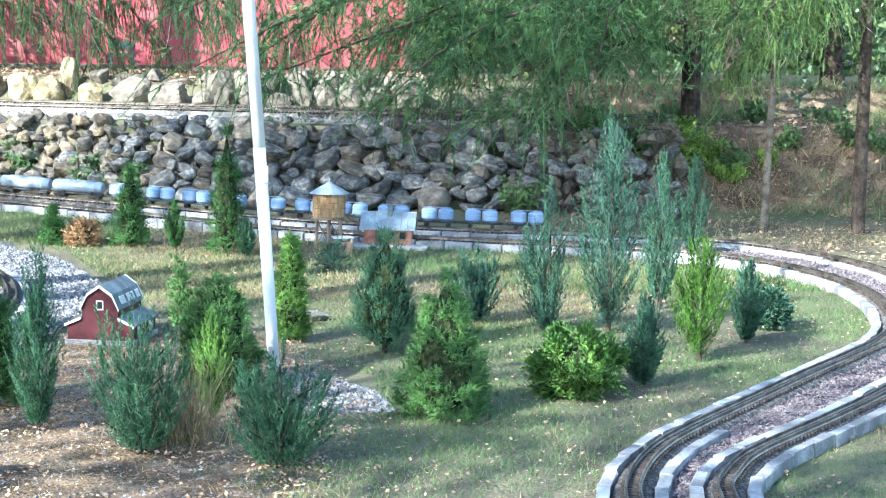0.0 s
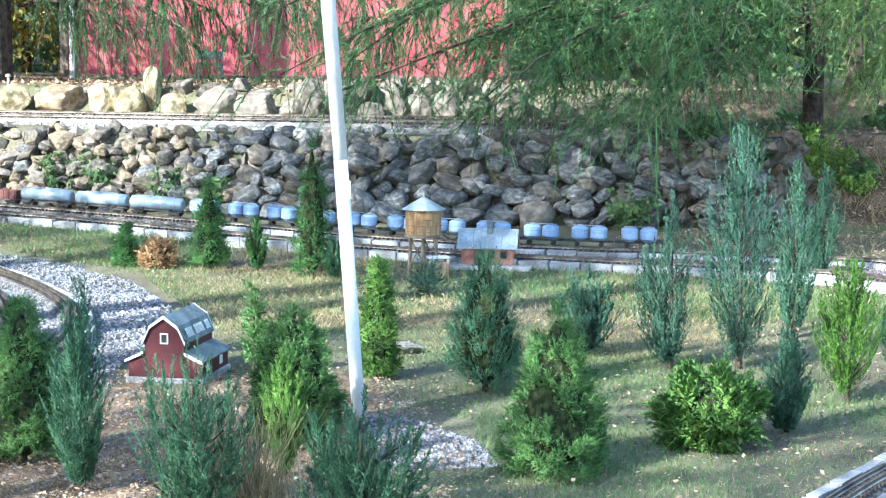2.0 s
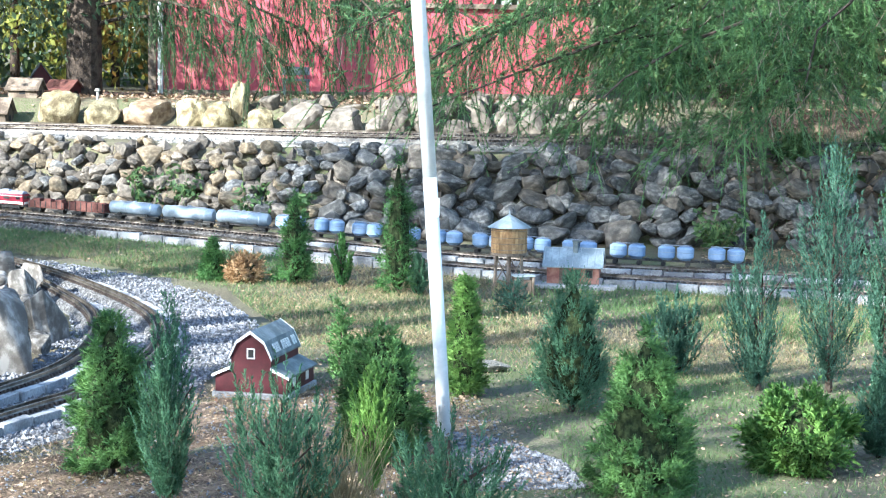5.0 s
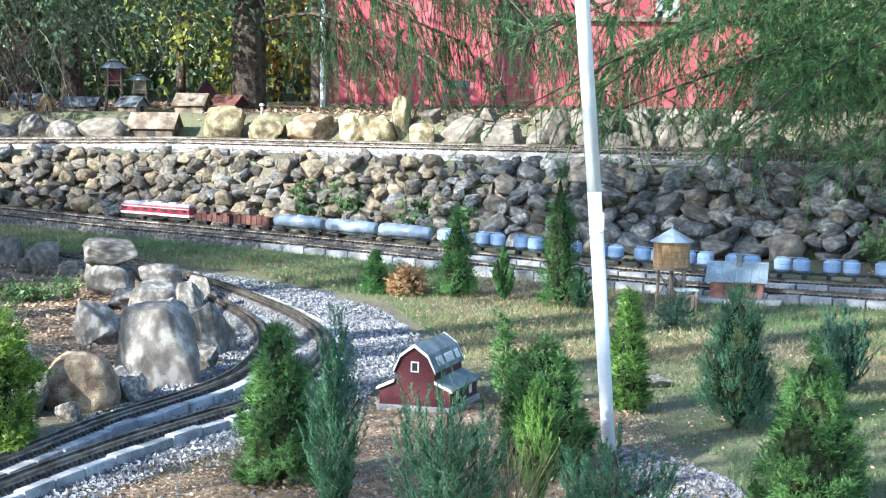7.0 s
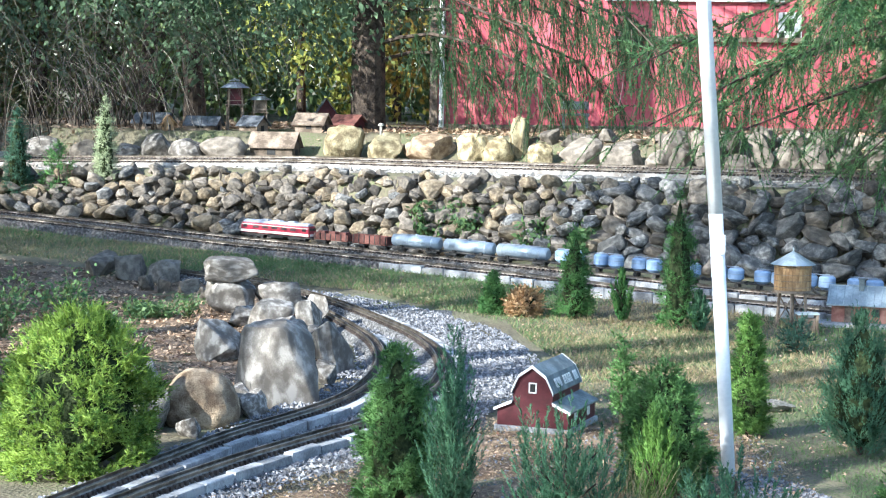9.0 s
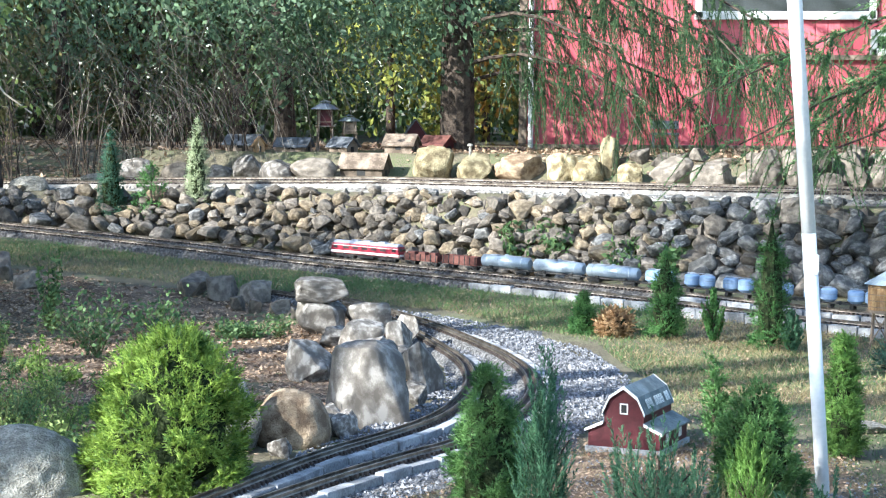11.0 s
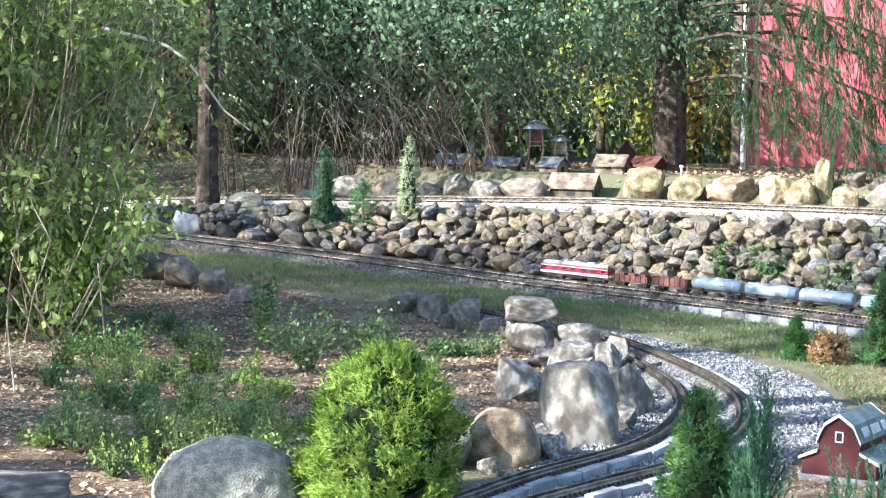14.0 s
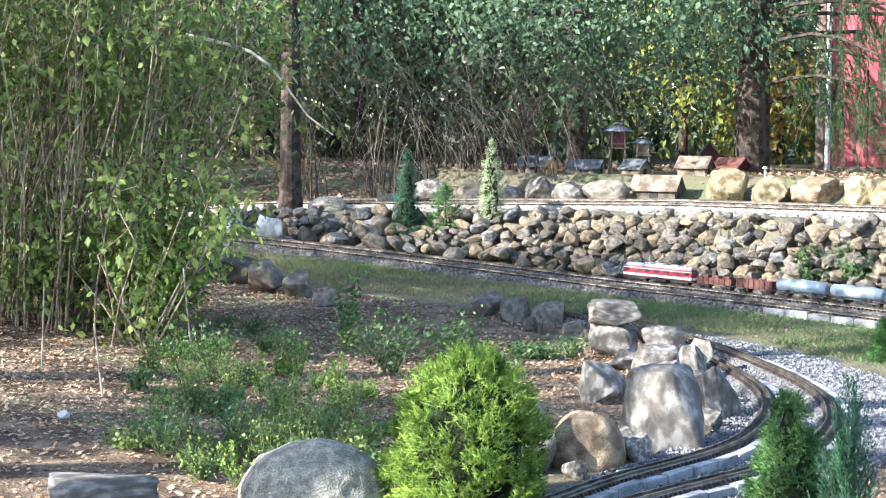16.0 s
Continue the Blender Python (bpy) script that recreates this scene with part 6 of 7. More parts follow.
def cane_shrub(x, y, h, spread, stems, leaves, label, seed, foliage=None, leaf=0.062, per=15):
    rng = np.random.default_rng(seed)
    t = empty("shrub", pose(x, y, gz(x, y)), label, "shrub")
    C = []
    for i in range(stems):
        bm = bmesh.new()
        a = rng.uniform(0, 6.28)
        s = spread * rng.random() ** 0.7
        foot = np.array([math.cos(a), math.sin(a), 0]) * 0.5 * spread * rng.random()
        top = np.array([math.cos(a) * s + 0.12 * h, math.sin(a) * s, h * rng.uniform(0.55, 1.0)])
        mid = foot * 0.5 + top * 0.5 + np.array([0, 0, h * 0.12]) + rng.normal(size=3) * 0.16
        limb(bm, [foot - np.array([0, 0, 0.03]), (foot + mid) / 2 + rng.normal(size=3) * 0.03, mid, (mid + top) / 2 + rng.normal(size=3) * 0.08, top], 0.0075, 0.0028, 5)
        part("stem", bm, M_CANE, t)
        for f in np.linspace(0.25, 1, leaves):
            C.append(mid * (1 - f) + top * f if rng.random() < 0.75 else foot * (1 - f) + mid * f)
    V, N = sprig_cloud(np.array(C), np.array([0, 0, h * 0.5]), 0.13, per, leaf, rng, 3)
    tri_object("foliage", V, foliage or L_BRUSH, t, N)
    return t


L_BRUSH = leaf_mat("shrub_leaves", (0.060, 0.105, 0.032), (0.27, 0.34, 0.10))
cane_shrub(-5.45, 11.6, 3.4, 1.35, 130, 4, "tall shrub with many tan stems and small yellow-green leaves", 21)
cane_shrub(-6.15, 11.3, 3.2, 1.1, 100, 4, "tall dense shrub with tan stems beside the bed", 23)
cane_shrub(-6.6, 13.4, 3.4, 1.3, 70, 5, "tall dense shrub with tan stems at the edge of the wood", 22)
cane_shrub(-4.75, 10.9, 1.35, 0.65, 18, 5, "arching leafy shrub with yellow-green leaves in front of the canes", 24, None, 0.06, 18)

# unseen trees added outside the view, placed to shade the garden
for i, (x, y, h, cr, n) in enumerate((
        (-11.4, 2.8, 7.5, (0, 0, 5.2, 2.0, 2.2, 1.8), 36), (-10.6, 3.0, 7.5, (0, 0, 5.4, 1.2, 1.2, 1.0), 45), (-11.2, 7.2, 7.5, (0, 0, 5.2, 1.6, 1.4, 1.4), 60),
        (-6.3, 1.6, 7.0, (0, 0, 5.3, 2.4, 2.2, 1.5), 80), (-6.1, 8.2, 8.5, (0, 0, 6.3, 2.3, 2.0, 1.6), 150), (-4.7, 7.0, 8.8, (0, 0, 6.7, 2.0, 1.8, 1.5), 120), (-12.4, 5.6, 7.5, (0, 0, 5.2, 1.6, 1.8, 1.2), 40),
        (-4.6, -0.8, 7.0, (0, 0, 5.2, 2.2, 2.0, 1.5), 60), (-12.2, 9.0, 7.5, (0, 0, 5.3, 1.5, 1.5, 1.3), 70),
        (-13.6, 11.4, 7.5, (0, 0, 5.2, 1.6, 1.4, 1.3), 80), (-7.3, 4.2, 10.5, (0, 0, 8.9, 1.7, 1.6, 1.2), 60), (-5.5, 4.4, 10.5, (0, 0, 8.9, 1.5, 1.4, 1.0), 40),
        (-15, 16, 8.5, (0, 0, 6.0, 2.2, 2.2, 2.0), 100), (-14.0, 19.5, 8.5, (0, 0, 6.0, 2.2, 2.2, 2.0), 100), (-12.2, 16.4, 8.5, (0, 0, 6.0, 1.7, 2.0, 2.0), 90))):
    broad_tree(x, y, h, 0.15, cr, n, 0.12, L_WOOD, "unseen leafy tree added to shade the garden", 300 + i, 0.35, 34)


# ---- kerbs ----
kerb_mesh = []
for i in range(4):
    rnd = random.Random(60 + i)
    bm = box(bmesh.new(), 0, 0, 0, 0.205, 0.046, 0.080, 0.006)
    for v in bm.verts:
        v.co += Vector((rnd.uniform(-1, 1), rnd.uniform(-1, 1), rnd.uniform(-1, 1))) * 0.0025
    me = bpy.data.meshes.new("kerbstone")
    bm.to_mesh(me)
    bm.free()
    me.materials.append(M_KERB)
    kerb_mesh.append(me)


def kerb(key, side, off, keep, drop=0.0, label="row of pale concrete kerbstones along the miniature track"):
    k = empty("kerb", Matrix(), label, "kerb", kind="structure")
    c = spline(TRACKS[key], 0.214)
    t, n = sides(c)
    rnd = random.Random(len(c) + side)
    for i in range(len(c)):
        p = c[i] + n[i] * side * off
        if not keep(p[0], p[1]):
            continue
        ob = new("kerbstone", rnd.choice(kerb_mesh))
        ob.parent = k
        ob.matrix_world = pose(p[0], p[1], float(bed_z(*c[i])) - 0.034 + drop + rnd.uniform(-0.006, 0.004), rnd.uniform(-2, 2), rnd.uniform(-1.5, 1.5), math.degrees(math.atan2(t[i][1], t[i][0])) + rnd.uniform(-1.5, 1.5))


kerb("outer", -1, 0.098, lambda x, y: x > 0.6)
kerb("outer", 1, 0.098, lambda x, y: x > 1.5 and y < 11.5)
kerb("inner", -1, 0.098, lambda x, y: x > -0.9)
kerb("inner", 1, 0.098, lambda x, y: y < 5.4)
kerb("loop_inner", -1, 0.088, lambda x, y: y < 10.8, 0.0)
kerb("loop_outer", -1, 0.088, lambda x, y: y < 12.0, 0.0)


# ---- gravel, grass, leaves ----
def inside(px, py, poly):
    r = np.zeros(len(px), bool)
    n = len(poly)
    for i in range(n):
        (x0, y0), (x1, y1) = poly[i], poly[(i + 1) % n]
        hit = ((y0 > py) != (y1 > py)) & (px < (x1 - x0) * (py - y0) / (y1 - y0 + 1e-12) + x0)
        r ^= hit
    return r


def scatter(poly, n, rng):
    a = np.array(poly)
    lo, hi = a.min(0), a.max(0)
    P = lo + (hi - lo) * rng.random((n, 2))
    return P[inside(P[:, 0], P[:, 1], poly)]


def chips(name, P, size, material, rng, label, z=None):
    """Small angular stones lying on the ground."""
    n = len(P)
    zz = (ground_z(P[:, 0], P[:, 1]) + 0.006) if z is None else z
    c = np.stack([P[:, 0], P[:, 1], zz], 1)
    d = np.array([(1, 0, 0), (-0.5, 0.87, 0), (-0.5, -0.87, 0), (0, 0, 0.75), (0, 0, -0.4)])
    s = size * (0.5 + rng.random((n, 1, 1)) * 1.1)
    a = rng.random(n) * 6.28
    R = np.zeros((n, 3, 3))
    R[:, 0, 0], R[:, 0, 1], R[:, 1, 0], R[:, 1, 1], R[:, 2, 2] = np.cos(a), -np.sin(a), np.sin(a), np.cos(a), 1
    V = np.einsum("nij,kj->nki", R, d) * s + rng.normal(size=(n, 5, 3)) * s * 0.22 + c[:, None, :]
    f = np.array([(0, 1, 3), (1, 2, 3), (2, 0, 3), (1, 0, 4), (2, 1, 4), (0, 2, 4)])
    F = (np.arange(n)[:, None, None] * 5 + f[None]).reshape(-1, 3)
    me = bpy.data.meshes.new(name)
    me.from_pydata(V.reshape(-1, 3).tolist(), [], F.tolist())
    me.materials.append(material)
    ob = new(name, me)
    return tagged(ob, label, "gravel", kind="stuff")


def patch(name, poly, material, label, lift=0.008, step=0.12):
    """A thin sheet of gravel with a frayed edge, lying on the ground."""
    a = np.array(poly)
    lo, hi = a.min(0), a.max(0)
    xs, ys = np.arange(lo[0], hi[0], step), np.arange(lo[1], hi[1], step)
    X, Y = np.meshgrid(xs, ys)
    wob = 0.10 * np.sin(X * 5 + Y * 3) + 0.07 * np.sin(Y * 9 - X * 4)
    ok = inside((X + wob).ravel(), (Y + wob[::-1]).ravel(), poly).reshape(X.shape)
    idx, verts, faces = {}, [], []
    for j in range(X.shape[0] - 1):
        for i in range(X.shape[1] - 1):
            if ok[j, i]:
                q = []
                for jj, ii in ((j, i), (j, i + 1), (j + 1, i + 1), (j + 1, i)):
                    if (jj, ii) not in idx:
                        idx[jj, ii] = len(verts)
                        x, y = X[jj, ii], Y[jj, ii]
                        inner = 0 < jj < ok.shape[0] - 1 and 0 < ii < ok.shape[1] - 1 and ok[jj - 1, ii - 1] and ok[jj - 1, ii] and ok[jj, ii - 1] and ok[jj, ii]
                        verts.append((x, y, gz(x, y) + (lift + 0.012 + 0.004 * math.sin(31 * x + 17 * y) if inner else -0.012)))
                    q.append(idx[jj, ii])
                faces.append(q)
    return tagged(link_mesh(name, verts, faces, material, smooth=True), label, "gravel", kind="structure")


rng = np.random.default_rng(9)
GRAVEL_LEFT = [(-1.0, 6.0), (-0.75, 6.75), (-0.3, 7.5), (0.05, 8.5), (0.35, 9.4), (0.25, 10.4), (0.05, 11.4), (-0.5, 12.3), (-1.1, 12.9), (-1.8, 13.3), (-1.3, 12.3), (-0.85, 11.0), (-0.75, 10.0), (-0.85, 9.0), (-1.15, 8.0), (-1.5, 6.8), (-2.0, 5.4), (-1.6, 4.9)]
GRAVEL_MID = [(0.95, 6.15), (1.35, 6.2), (1.35, 6.6), (1.2, 7.0), (1.0, 7.2), (0.9, 6.7)]
TERRACE = [(-7.5, 18.0), (-5.9, 17.75), (-4.0, 17.62), (-2.7, 17.4), (-1.4, 16.5), (0.0, 15.72), (1.85, 15.0), (3.3, 14.65), (4.6, 15.1), (4.6, 16.4), (2.6, 16.75), (1.2, 17.0), (0.0, 17.8), (-1.5, 18.3), (-3.5, 18.8), (-6.0, 19.2), (-7.5, 19.0)]
patch("gravel_bed", GRAVEL_LEFT, M_GRAVEL, "grey gravel bed along the track curve")
patch("gravel_bed", GRAVEL_MID, M_GRAVEL, "grey gravel patch with stones between the conifers", -0.006, 0.07)


def clear_of_tracks(P, gap=0.12, keys=("outer", "inner", "loop_inner", "loop_outer")):
    ok = np.ones(len(P), bool)
    for k in keys:
        c = CENTRE[k][::3]
        for s in range(0, len(P), 4000):
            q = P[s:s + 4000]
            d = ((q[:, None, :] - c[None]) ** 2).sum(2).min(1)
            ok[s:s + 4000] &= d > gap * gap
    return ok


def strip_between(a, b, keep, material, label):
    """A gravel sheet that fills the room between two tracks."""
    A, B = CENTRE[a][::3], CENTRE[b]
    A = A[[bool(keep(*p)) for p in A]]
    near = B[((A[:, None] - B[None]) ** 2).sum(2).argmin(1)]
    verts, faces = [], []
    for p, q in zip(A, near):
        for f in (0.0, 0.15, 0.3, 0.5, 0.7, 0.85, 1.0):
            x, y = p * (1 - f) + q * f
            verts.append((x, y, gz(x, y) + 0.030 + 0.006 * math.sin(x * 37 + y * 23)))
    for i in range(len(A) - 1):
        for j in range(6):
            k = i * 7 + j
            faces.append((k, k + 1, k + 8, k + 7))
    tagged(link_mesh("gravel_bed", verts, faces, material, smooth=True), label, "gravel", kind="structure")
    r = np.random.default_rng(4)
    i = r.integers(0, len(A), len(A) * 90)
    f = r.uniform(0.0, 1.0, len(i))[:, None]
    P = A[i] * (1 - f) + near[i] * f + r.normal(size=(len(i), 2)) * 0.03
    return P[clear_of_tracks(P, 0.055)]

patch("terrace_gravel", TERRACE, M_TERRACE, "pale sandy gravel on the terrace above the wall")
Q = scatter(GRAVEL_LEFT, 46000, rng)
far_off = clear_of_tracks(Q, 0.122)
Q, R = Q[far_off], Q[~far_off & clear_of_tracks(Q, 0.06)]
chips("gravel_chips", R, 0.0085, M_CHIP, rng, "fine grey gravel between the track and its kerb", ground_z(R[:, 0], R[:, 1]) + 0.021)
chips("gravel_chips", Q, 0.0095, M_CHIP, rng, "loose grey gravel chips along the track curve", ground_z(Q[:, 0], Q[:, 1]) + 0.024)
chips("gravel_chips", Q := scatter(GRAVEL_MID, 4500, rng), 0.009, M_CHIP, rng, "loose pale gravel chips between the conifers", ground_z(Q[:, 0], Q[:, 1]) + 0.008)
P = strip_between("outer", "inner", lambda x, y: x > 1.6 and y < 12.9, M_PINK, "reddish gravel bed between the two tracks")
chips("gravel_chips", P, 0.0075, M_PINKCHIP, rng, "loose reddish gravel chips between the tracks", ground_z(P[:, 0], P[:, 1]) + 0.034)
P = strip_between("outer", "inner", lambda x, y: x < 1.6 and y > 12.5, M_BALLAST, "dark gravel bed between the two far tracks")
chips("terrace_chips", Q := scatter(TERRACE, 7000, rng), 0.016, M_TERRACECHIP, rng, "loose stones scattered on the terrace", ground_z(Q[:, 0], Q[:, 1]) + 0.022)


def patchy(P, scale, seed):
    r = np.random.default_rng(seed)
    v = np.zeros(len(P))
    for k in range(6):
        a, ph, f = r.random() * 6.28, r.random() * 6.28, scale * (0.6 + r.random() * 1.6)
        v += np.sin((P[:, 0] * math.cos(a) + P[:, 1] * math.sin(a)) * f + ph)
    return v / 6 * 1.6


LAWN = [(-4.5, 15.9), (-6.2, 16.1), (-5.0, 14.6), (-2.8, 14.0), (-1.0, 13.2), (0.1, 11.8), (0.5, 9.6), (0.2, 8.6), (0.3, 8.2), (0.9, 8.1), (1.4, 7.0), (1.3, 6.2), (0.6, 5.2), (0.6, 4.2), (1.9, 4.2), (2.1, 5.2), (3.3, 6.7), (4.8, 8.5), (4.9, 10.2), (4.0, 11.3), (2.3, 12.0), (0.5, 13.4), (-0.8, 14.4), (-2.4, 15.2)]
LAWN_RIGHT = [(1.9, 2.9), (2.0, 3.6), (2.15, 4.6), (2.5, 5.4), (3.1, 6.0), (4.5, 7.1), (5.8, 8.6), (6.0, 9.6), (7.5, 9.0), (6.5, 6.0), (4.0, 3.6)]
BARE = [(-2.4, 4.4), (0.8, 4.4), (0.9, 5.2), (1.3, 6.2), (1.2, 8.0), (0.4, 8.6), (-0.1, 8.2), (-0.6, 7.2), (-1.2, 6.3), (-2.4, 5.2)]


def blades(name, P, h, w, material, rng, label, lean=0.5):
    n = len(P)
    z = ground_z(P[:, 0], P[:, 1])
    c = np.stack([P[:, 0], P[:, 1], z + 0.002], 1)
    a = rng.random(n) * 6.28
    s = np.stack([np.cos(a), np.sin(a), np.zeros(n)], 1) * w / 2
    tip = c + np.stack([rng.normal(size=n) * lean, rng.normal(size=n) * lean, np.ones(n)], 1) * (h * (0.5 + rng.random(n)))[:, None]
    return tagged(tri_object(name, np.stack([c - s, c + s, tip], 1).reshape(-1, 3), material), label, "grass", kind="stuff")


P = np.concatenate([scatter(LAWN, 620000, rng), scatter(LAWN_RIGHT, 170000, rng)])
P = P[clear_of_tracks(P)]
v = patchy(P, 1.6, 3)
P = P[v + rng.normal(size=len(P)) * 0.35 > -0.25]
v = patchy(P, 1.3, 8) + rng.normal(size=len(P)) * 0.25 + np.where(P[:, 1] < 9.5, 0.55, 0.0)
blades("lawn_grass", P[v > 0.0], 0.022, 0.0042, L_GRASS, rng, "thin short green lawn grass", 0.6)
blades("dry_grass", P[v <= 0.0], 0.022, 0.004, L_DRY, rng, "straw-coloured dry grass in the lawn", 0.9)

Q = scatter(LAWN, 260000, rng)
Q = Q[(Q[:, 1] > 9.5) & clear_of_tracks(Q)]
v = patchy(Q, 1.1, 18) + rng.normal(size=len(Q)) * 0.3
blades("lawn_grass", Q[v > 0.15], 0.040, 0.007, L_GRASS, rng, "longer green grass between the tracks", 0.6)
blades("dry_grass", Q[v < -0.2], 0.034, 0.007, L_DRY, rng, "longer straw-coloured grass between the tracks", 0.9)

# fallen leaves
LITTER = [(-7, 4.5), (-3.3, 5.4), (-2.35, 6.6), (-1.4, 7.8), (-0.95, 9.0), (-0.85, 10.0), (-0.95, 11.0), (-1.4, 12.3), (-2.1, 13.5), (-5.0, 14.4), (-7.0, 15.6), (-9.0, 16.3)]
WOODFLOOR = [(-12, 18.6), (-6.3, 18.9), (-4.2, 19.6), (-2.4, 20.6), (-1.8, 24), (-12, 27)]
BANK = [(3.6, 14.2), (5.0, 13.8), (7.0, 13.2), (9.5, 12.4), (9.5, 17.0), (5.0, 17.6), (4.6, 15.0)]


FOOT = [(3.6, 12.6), (4.6, 12.1), (5.6, 11.4), (6.2, 10.2), (6.3, 9.0), (9.0, 8.5), (9.5, 12.4), (7.0, 13.2), (5.0, 13.8), (3.8, 14.1)]


def litter(P, size, rng, material, label, z=0.006):
    n = len(P)
    c = np.stack([P[:, 0], P[:, 1], ground_z(P[:, 0], P[:, 1]) + z + rng.random(n) * 0.008], 1)
    a = rng.normal(size=(n, 3)) * np.array([1, 1, 0.28])
    a /= np.linalg.norm(a, axis=1)[:, None]
    b = np.cross(a, np.array([0, 0, 1.0]) + rng.normal(size=(n, 3)) * 0.35)
    b /= np.linalg.norm(b, axis=1)[:, None]
    s = size * (0.5 + rng.random((n, 1)))
    l, r, t = c + a * s * 0.5 + b * s * 0.33, c + a * s * 0.5 - b * s * 0.33, c + a * s
    return tagged(tri_object("fallen_leaves", np.stack([c, r, t, c, t, l], 1).reshape(-1, 3), material), label, "leaves", kind="stuff")


patch("soil_bed", LITTER, M_SOIL, "brown soil of the bed under fallen leaves", -0.006)
patch("soil_bed", BANK, M_SOIL, "brown soil of the shady bank", -0.006)
patch("soil_bed", BARE, M_SOIL, "bare brown soil among the conifers", -0.006)
Q = scatter(LITTER, 66000, rng)
litter(Q[clear_of_tracks(Q, 0.08)], 0.030, rng, L_FALLEN, "brown fallen leaves covering the soil")
Q = scatter([(-5.6, 8.5), (-2.2, 7.2), (-1.2, 9.0), (-1.2, 10.5), (-1.9, 12.4), (-4.6, 13.6), (-6.4, 14.6), (-6.4, 11.5)], 34000, rng)
litter(Q[clear_of_tracks(Q, 0.08)], 0.024, rng, L_FALLEN, "small pale fallen leaves among the weeds", 0.010)
litter(scatter([(-1.9, 18.5), (0.2, 17.9), (1.4, 17.3), (4.6, 17.2), (4.6, 22.3), (-1.9, 22.3)], 9000, rng), 0.05, rng, L_FALLEN, "brown fallen leaves on the slope before the shed", 0.012)
litter(scatter(WOODFLOOR, 16000, rng), 0.07, rng, L_FALLEN, "brown fallen leaves under the trees")
litter(scatter(FOOT, 11000, rng), 0.03, rng, L_FALLEN, "brown fallen leaves behind the far track")
Q = scatter(FOOT, 9000, rng)
blades("foot_grass", Q[patchy(Q, 2.2, 15) > 0.0], 0.07, 0.005, L_DRY, rng, "dry grass behind the far track", 0.8)
litter(scatter(BANK, 9000, rng), 0.04, rng, L_FALLEN, "brown fallen leaves on the bank", 0.02)
Q = np.concatenate([scatter(BARE, 14000, rng), scatter(LAWN, 24000, rng), scatter(LAWN_RIGHT, 2000, rng)])
litter(Q[clear_of_tracks(Q, 0.05)], 0.017, rng, L_FALLEN, "scattered fallen leaves on lawn and soil", 0.02)
Q = scatter(BARE, 45000, rng)
blades("dry_clippings", Q[clear_of_tracks(Q)], 0.016, 0.004, L_DRY, rng, "dry straw and clippings on the bare soil", 1.6)
Q = np.concatenate([scatter(BARE, 11000, rng), scatter(LAWN, 1200, rng)])
chips("soil_stones", Q[clear_of_tracks(Q)], 0.006, M_CHIP, rng, "small pale stones in the bare soil")

# long dry grass on the bank and a tuft among the conifers
Q = scatter(BANK, 11000, rng)
Q = Q[patchy(Q, 1.8, 5) > -0.1]
blades("bank_grass", Q, 0.13, 0.008, L_DRY, rng, "long dry grass hanging down the shady bank", 0.8)
Q = scatter(BANK, 16000, rng)
Q = Q[patchy(Q, 1.8, 6) > 0.0]
blades("bank_grass", Q, 0.12, 0.008, L_GRASS, rng, "long green grass on the shady bank", 0.8)
a = rng.random(420) * 6.28
q = np.abs(rng.normal(size=420)) * 0.09
blades("grass_tuft", np.stack([0.44 + np.cos(a) * q, 5.75 + np.sin(a) * q], 1), 0.26, 0.005, L_DRY, rng, "tuft of long straw-coloured grass among the conifers", 0.35)


# ---- weeds in the leaf litter ----
def weed(x, y, h, r, n, leaf, material, label, seed):
    rng = np.random.default_rng(seed)
    w = empty("weed", pose(x, y, gz(x, y)), label, "plant", "weeds in the bed")
    C = []
    for i in range(n):
        bm = bmesh.new()
        a, s = rng.random() * 6.28, r * rng.random() ** 0.6
        top = np.array([math.cos(a) * s, math.sin(a) * s, h * rng.uniform(0.4, 1)])
        tube(bm, (0, 0, 0), top, 0.004, 0.0015, 4, False)
        part("stalk", bm, M_GREENSTALK, w)
        C += [top, top * 0.75, top * 0.5]
    V = leaf_cloud(np.array(C), r * 0.16, 7, leaf, rng)
    V[:, 2] = np.maximum(V[:, 2], 0.003)
    tri_object("foliage", V, material, w)
    return w


# leaf tone raised so that the foliage looks sunlit by colour alone
L_LIMELEAF = leaf_mat("sunlit_small_leaves", (0.06, 0.13, 0.02), (0.26, 0.38, 0.08))
M_GREENSTALK = mat("green_stalks", (0.07, 0.09, 0.03), (0.16, 0.17, 0.07), 20, 0.8)
rnd = random.Random(31)
for i in range(84):
    x, y = rnd.uniform(-4.6, -1.9), 7.0 + 5.0 * rnd.random() ** 1.6
    if x > -2.0 and y < 8 or x < -0.42 * y - 0.2:
        continue
    weed(x, y, rnd.uniform(0.05, 0.17) * (1.3 if rnd.random() < 0.2 else 1), rnd.uniform(0.07, 0.17), rnd.randrange(9, 20), rnd.uniform(0.014, 0.030), rnd.choice((L_WEED, L_WEED, L_WEED, L_BRUSH)), "low green weeds growing through the leaf litter", 500 + i)
for i in range(58):
    y = rnd.uniform(6.9, 10.2)
    x = rnd.uniform(-0.43 * y, -0.29 * y)
    weed(x, y, rnd.uniform(0.10, 0.30), rnd.uniform(0.06, 0.15), rnd.randrange(7, 15), rnd.uniform(0.012, 0.024), rnd.choice((L_BRUSH, L_WEED, L_BRUSH, L_LIMELEAF)), "thin upright green weed with small leaves among the litter", 900 + i)
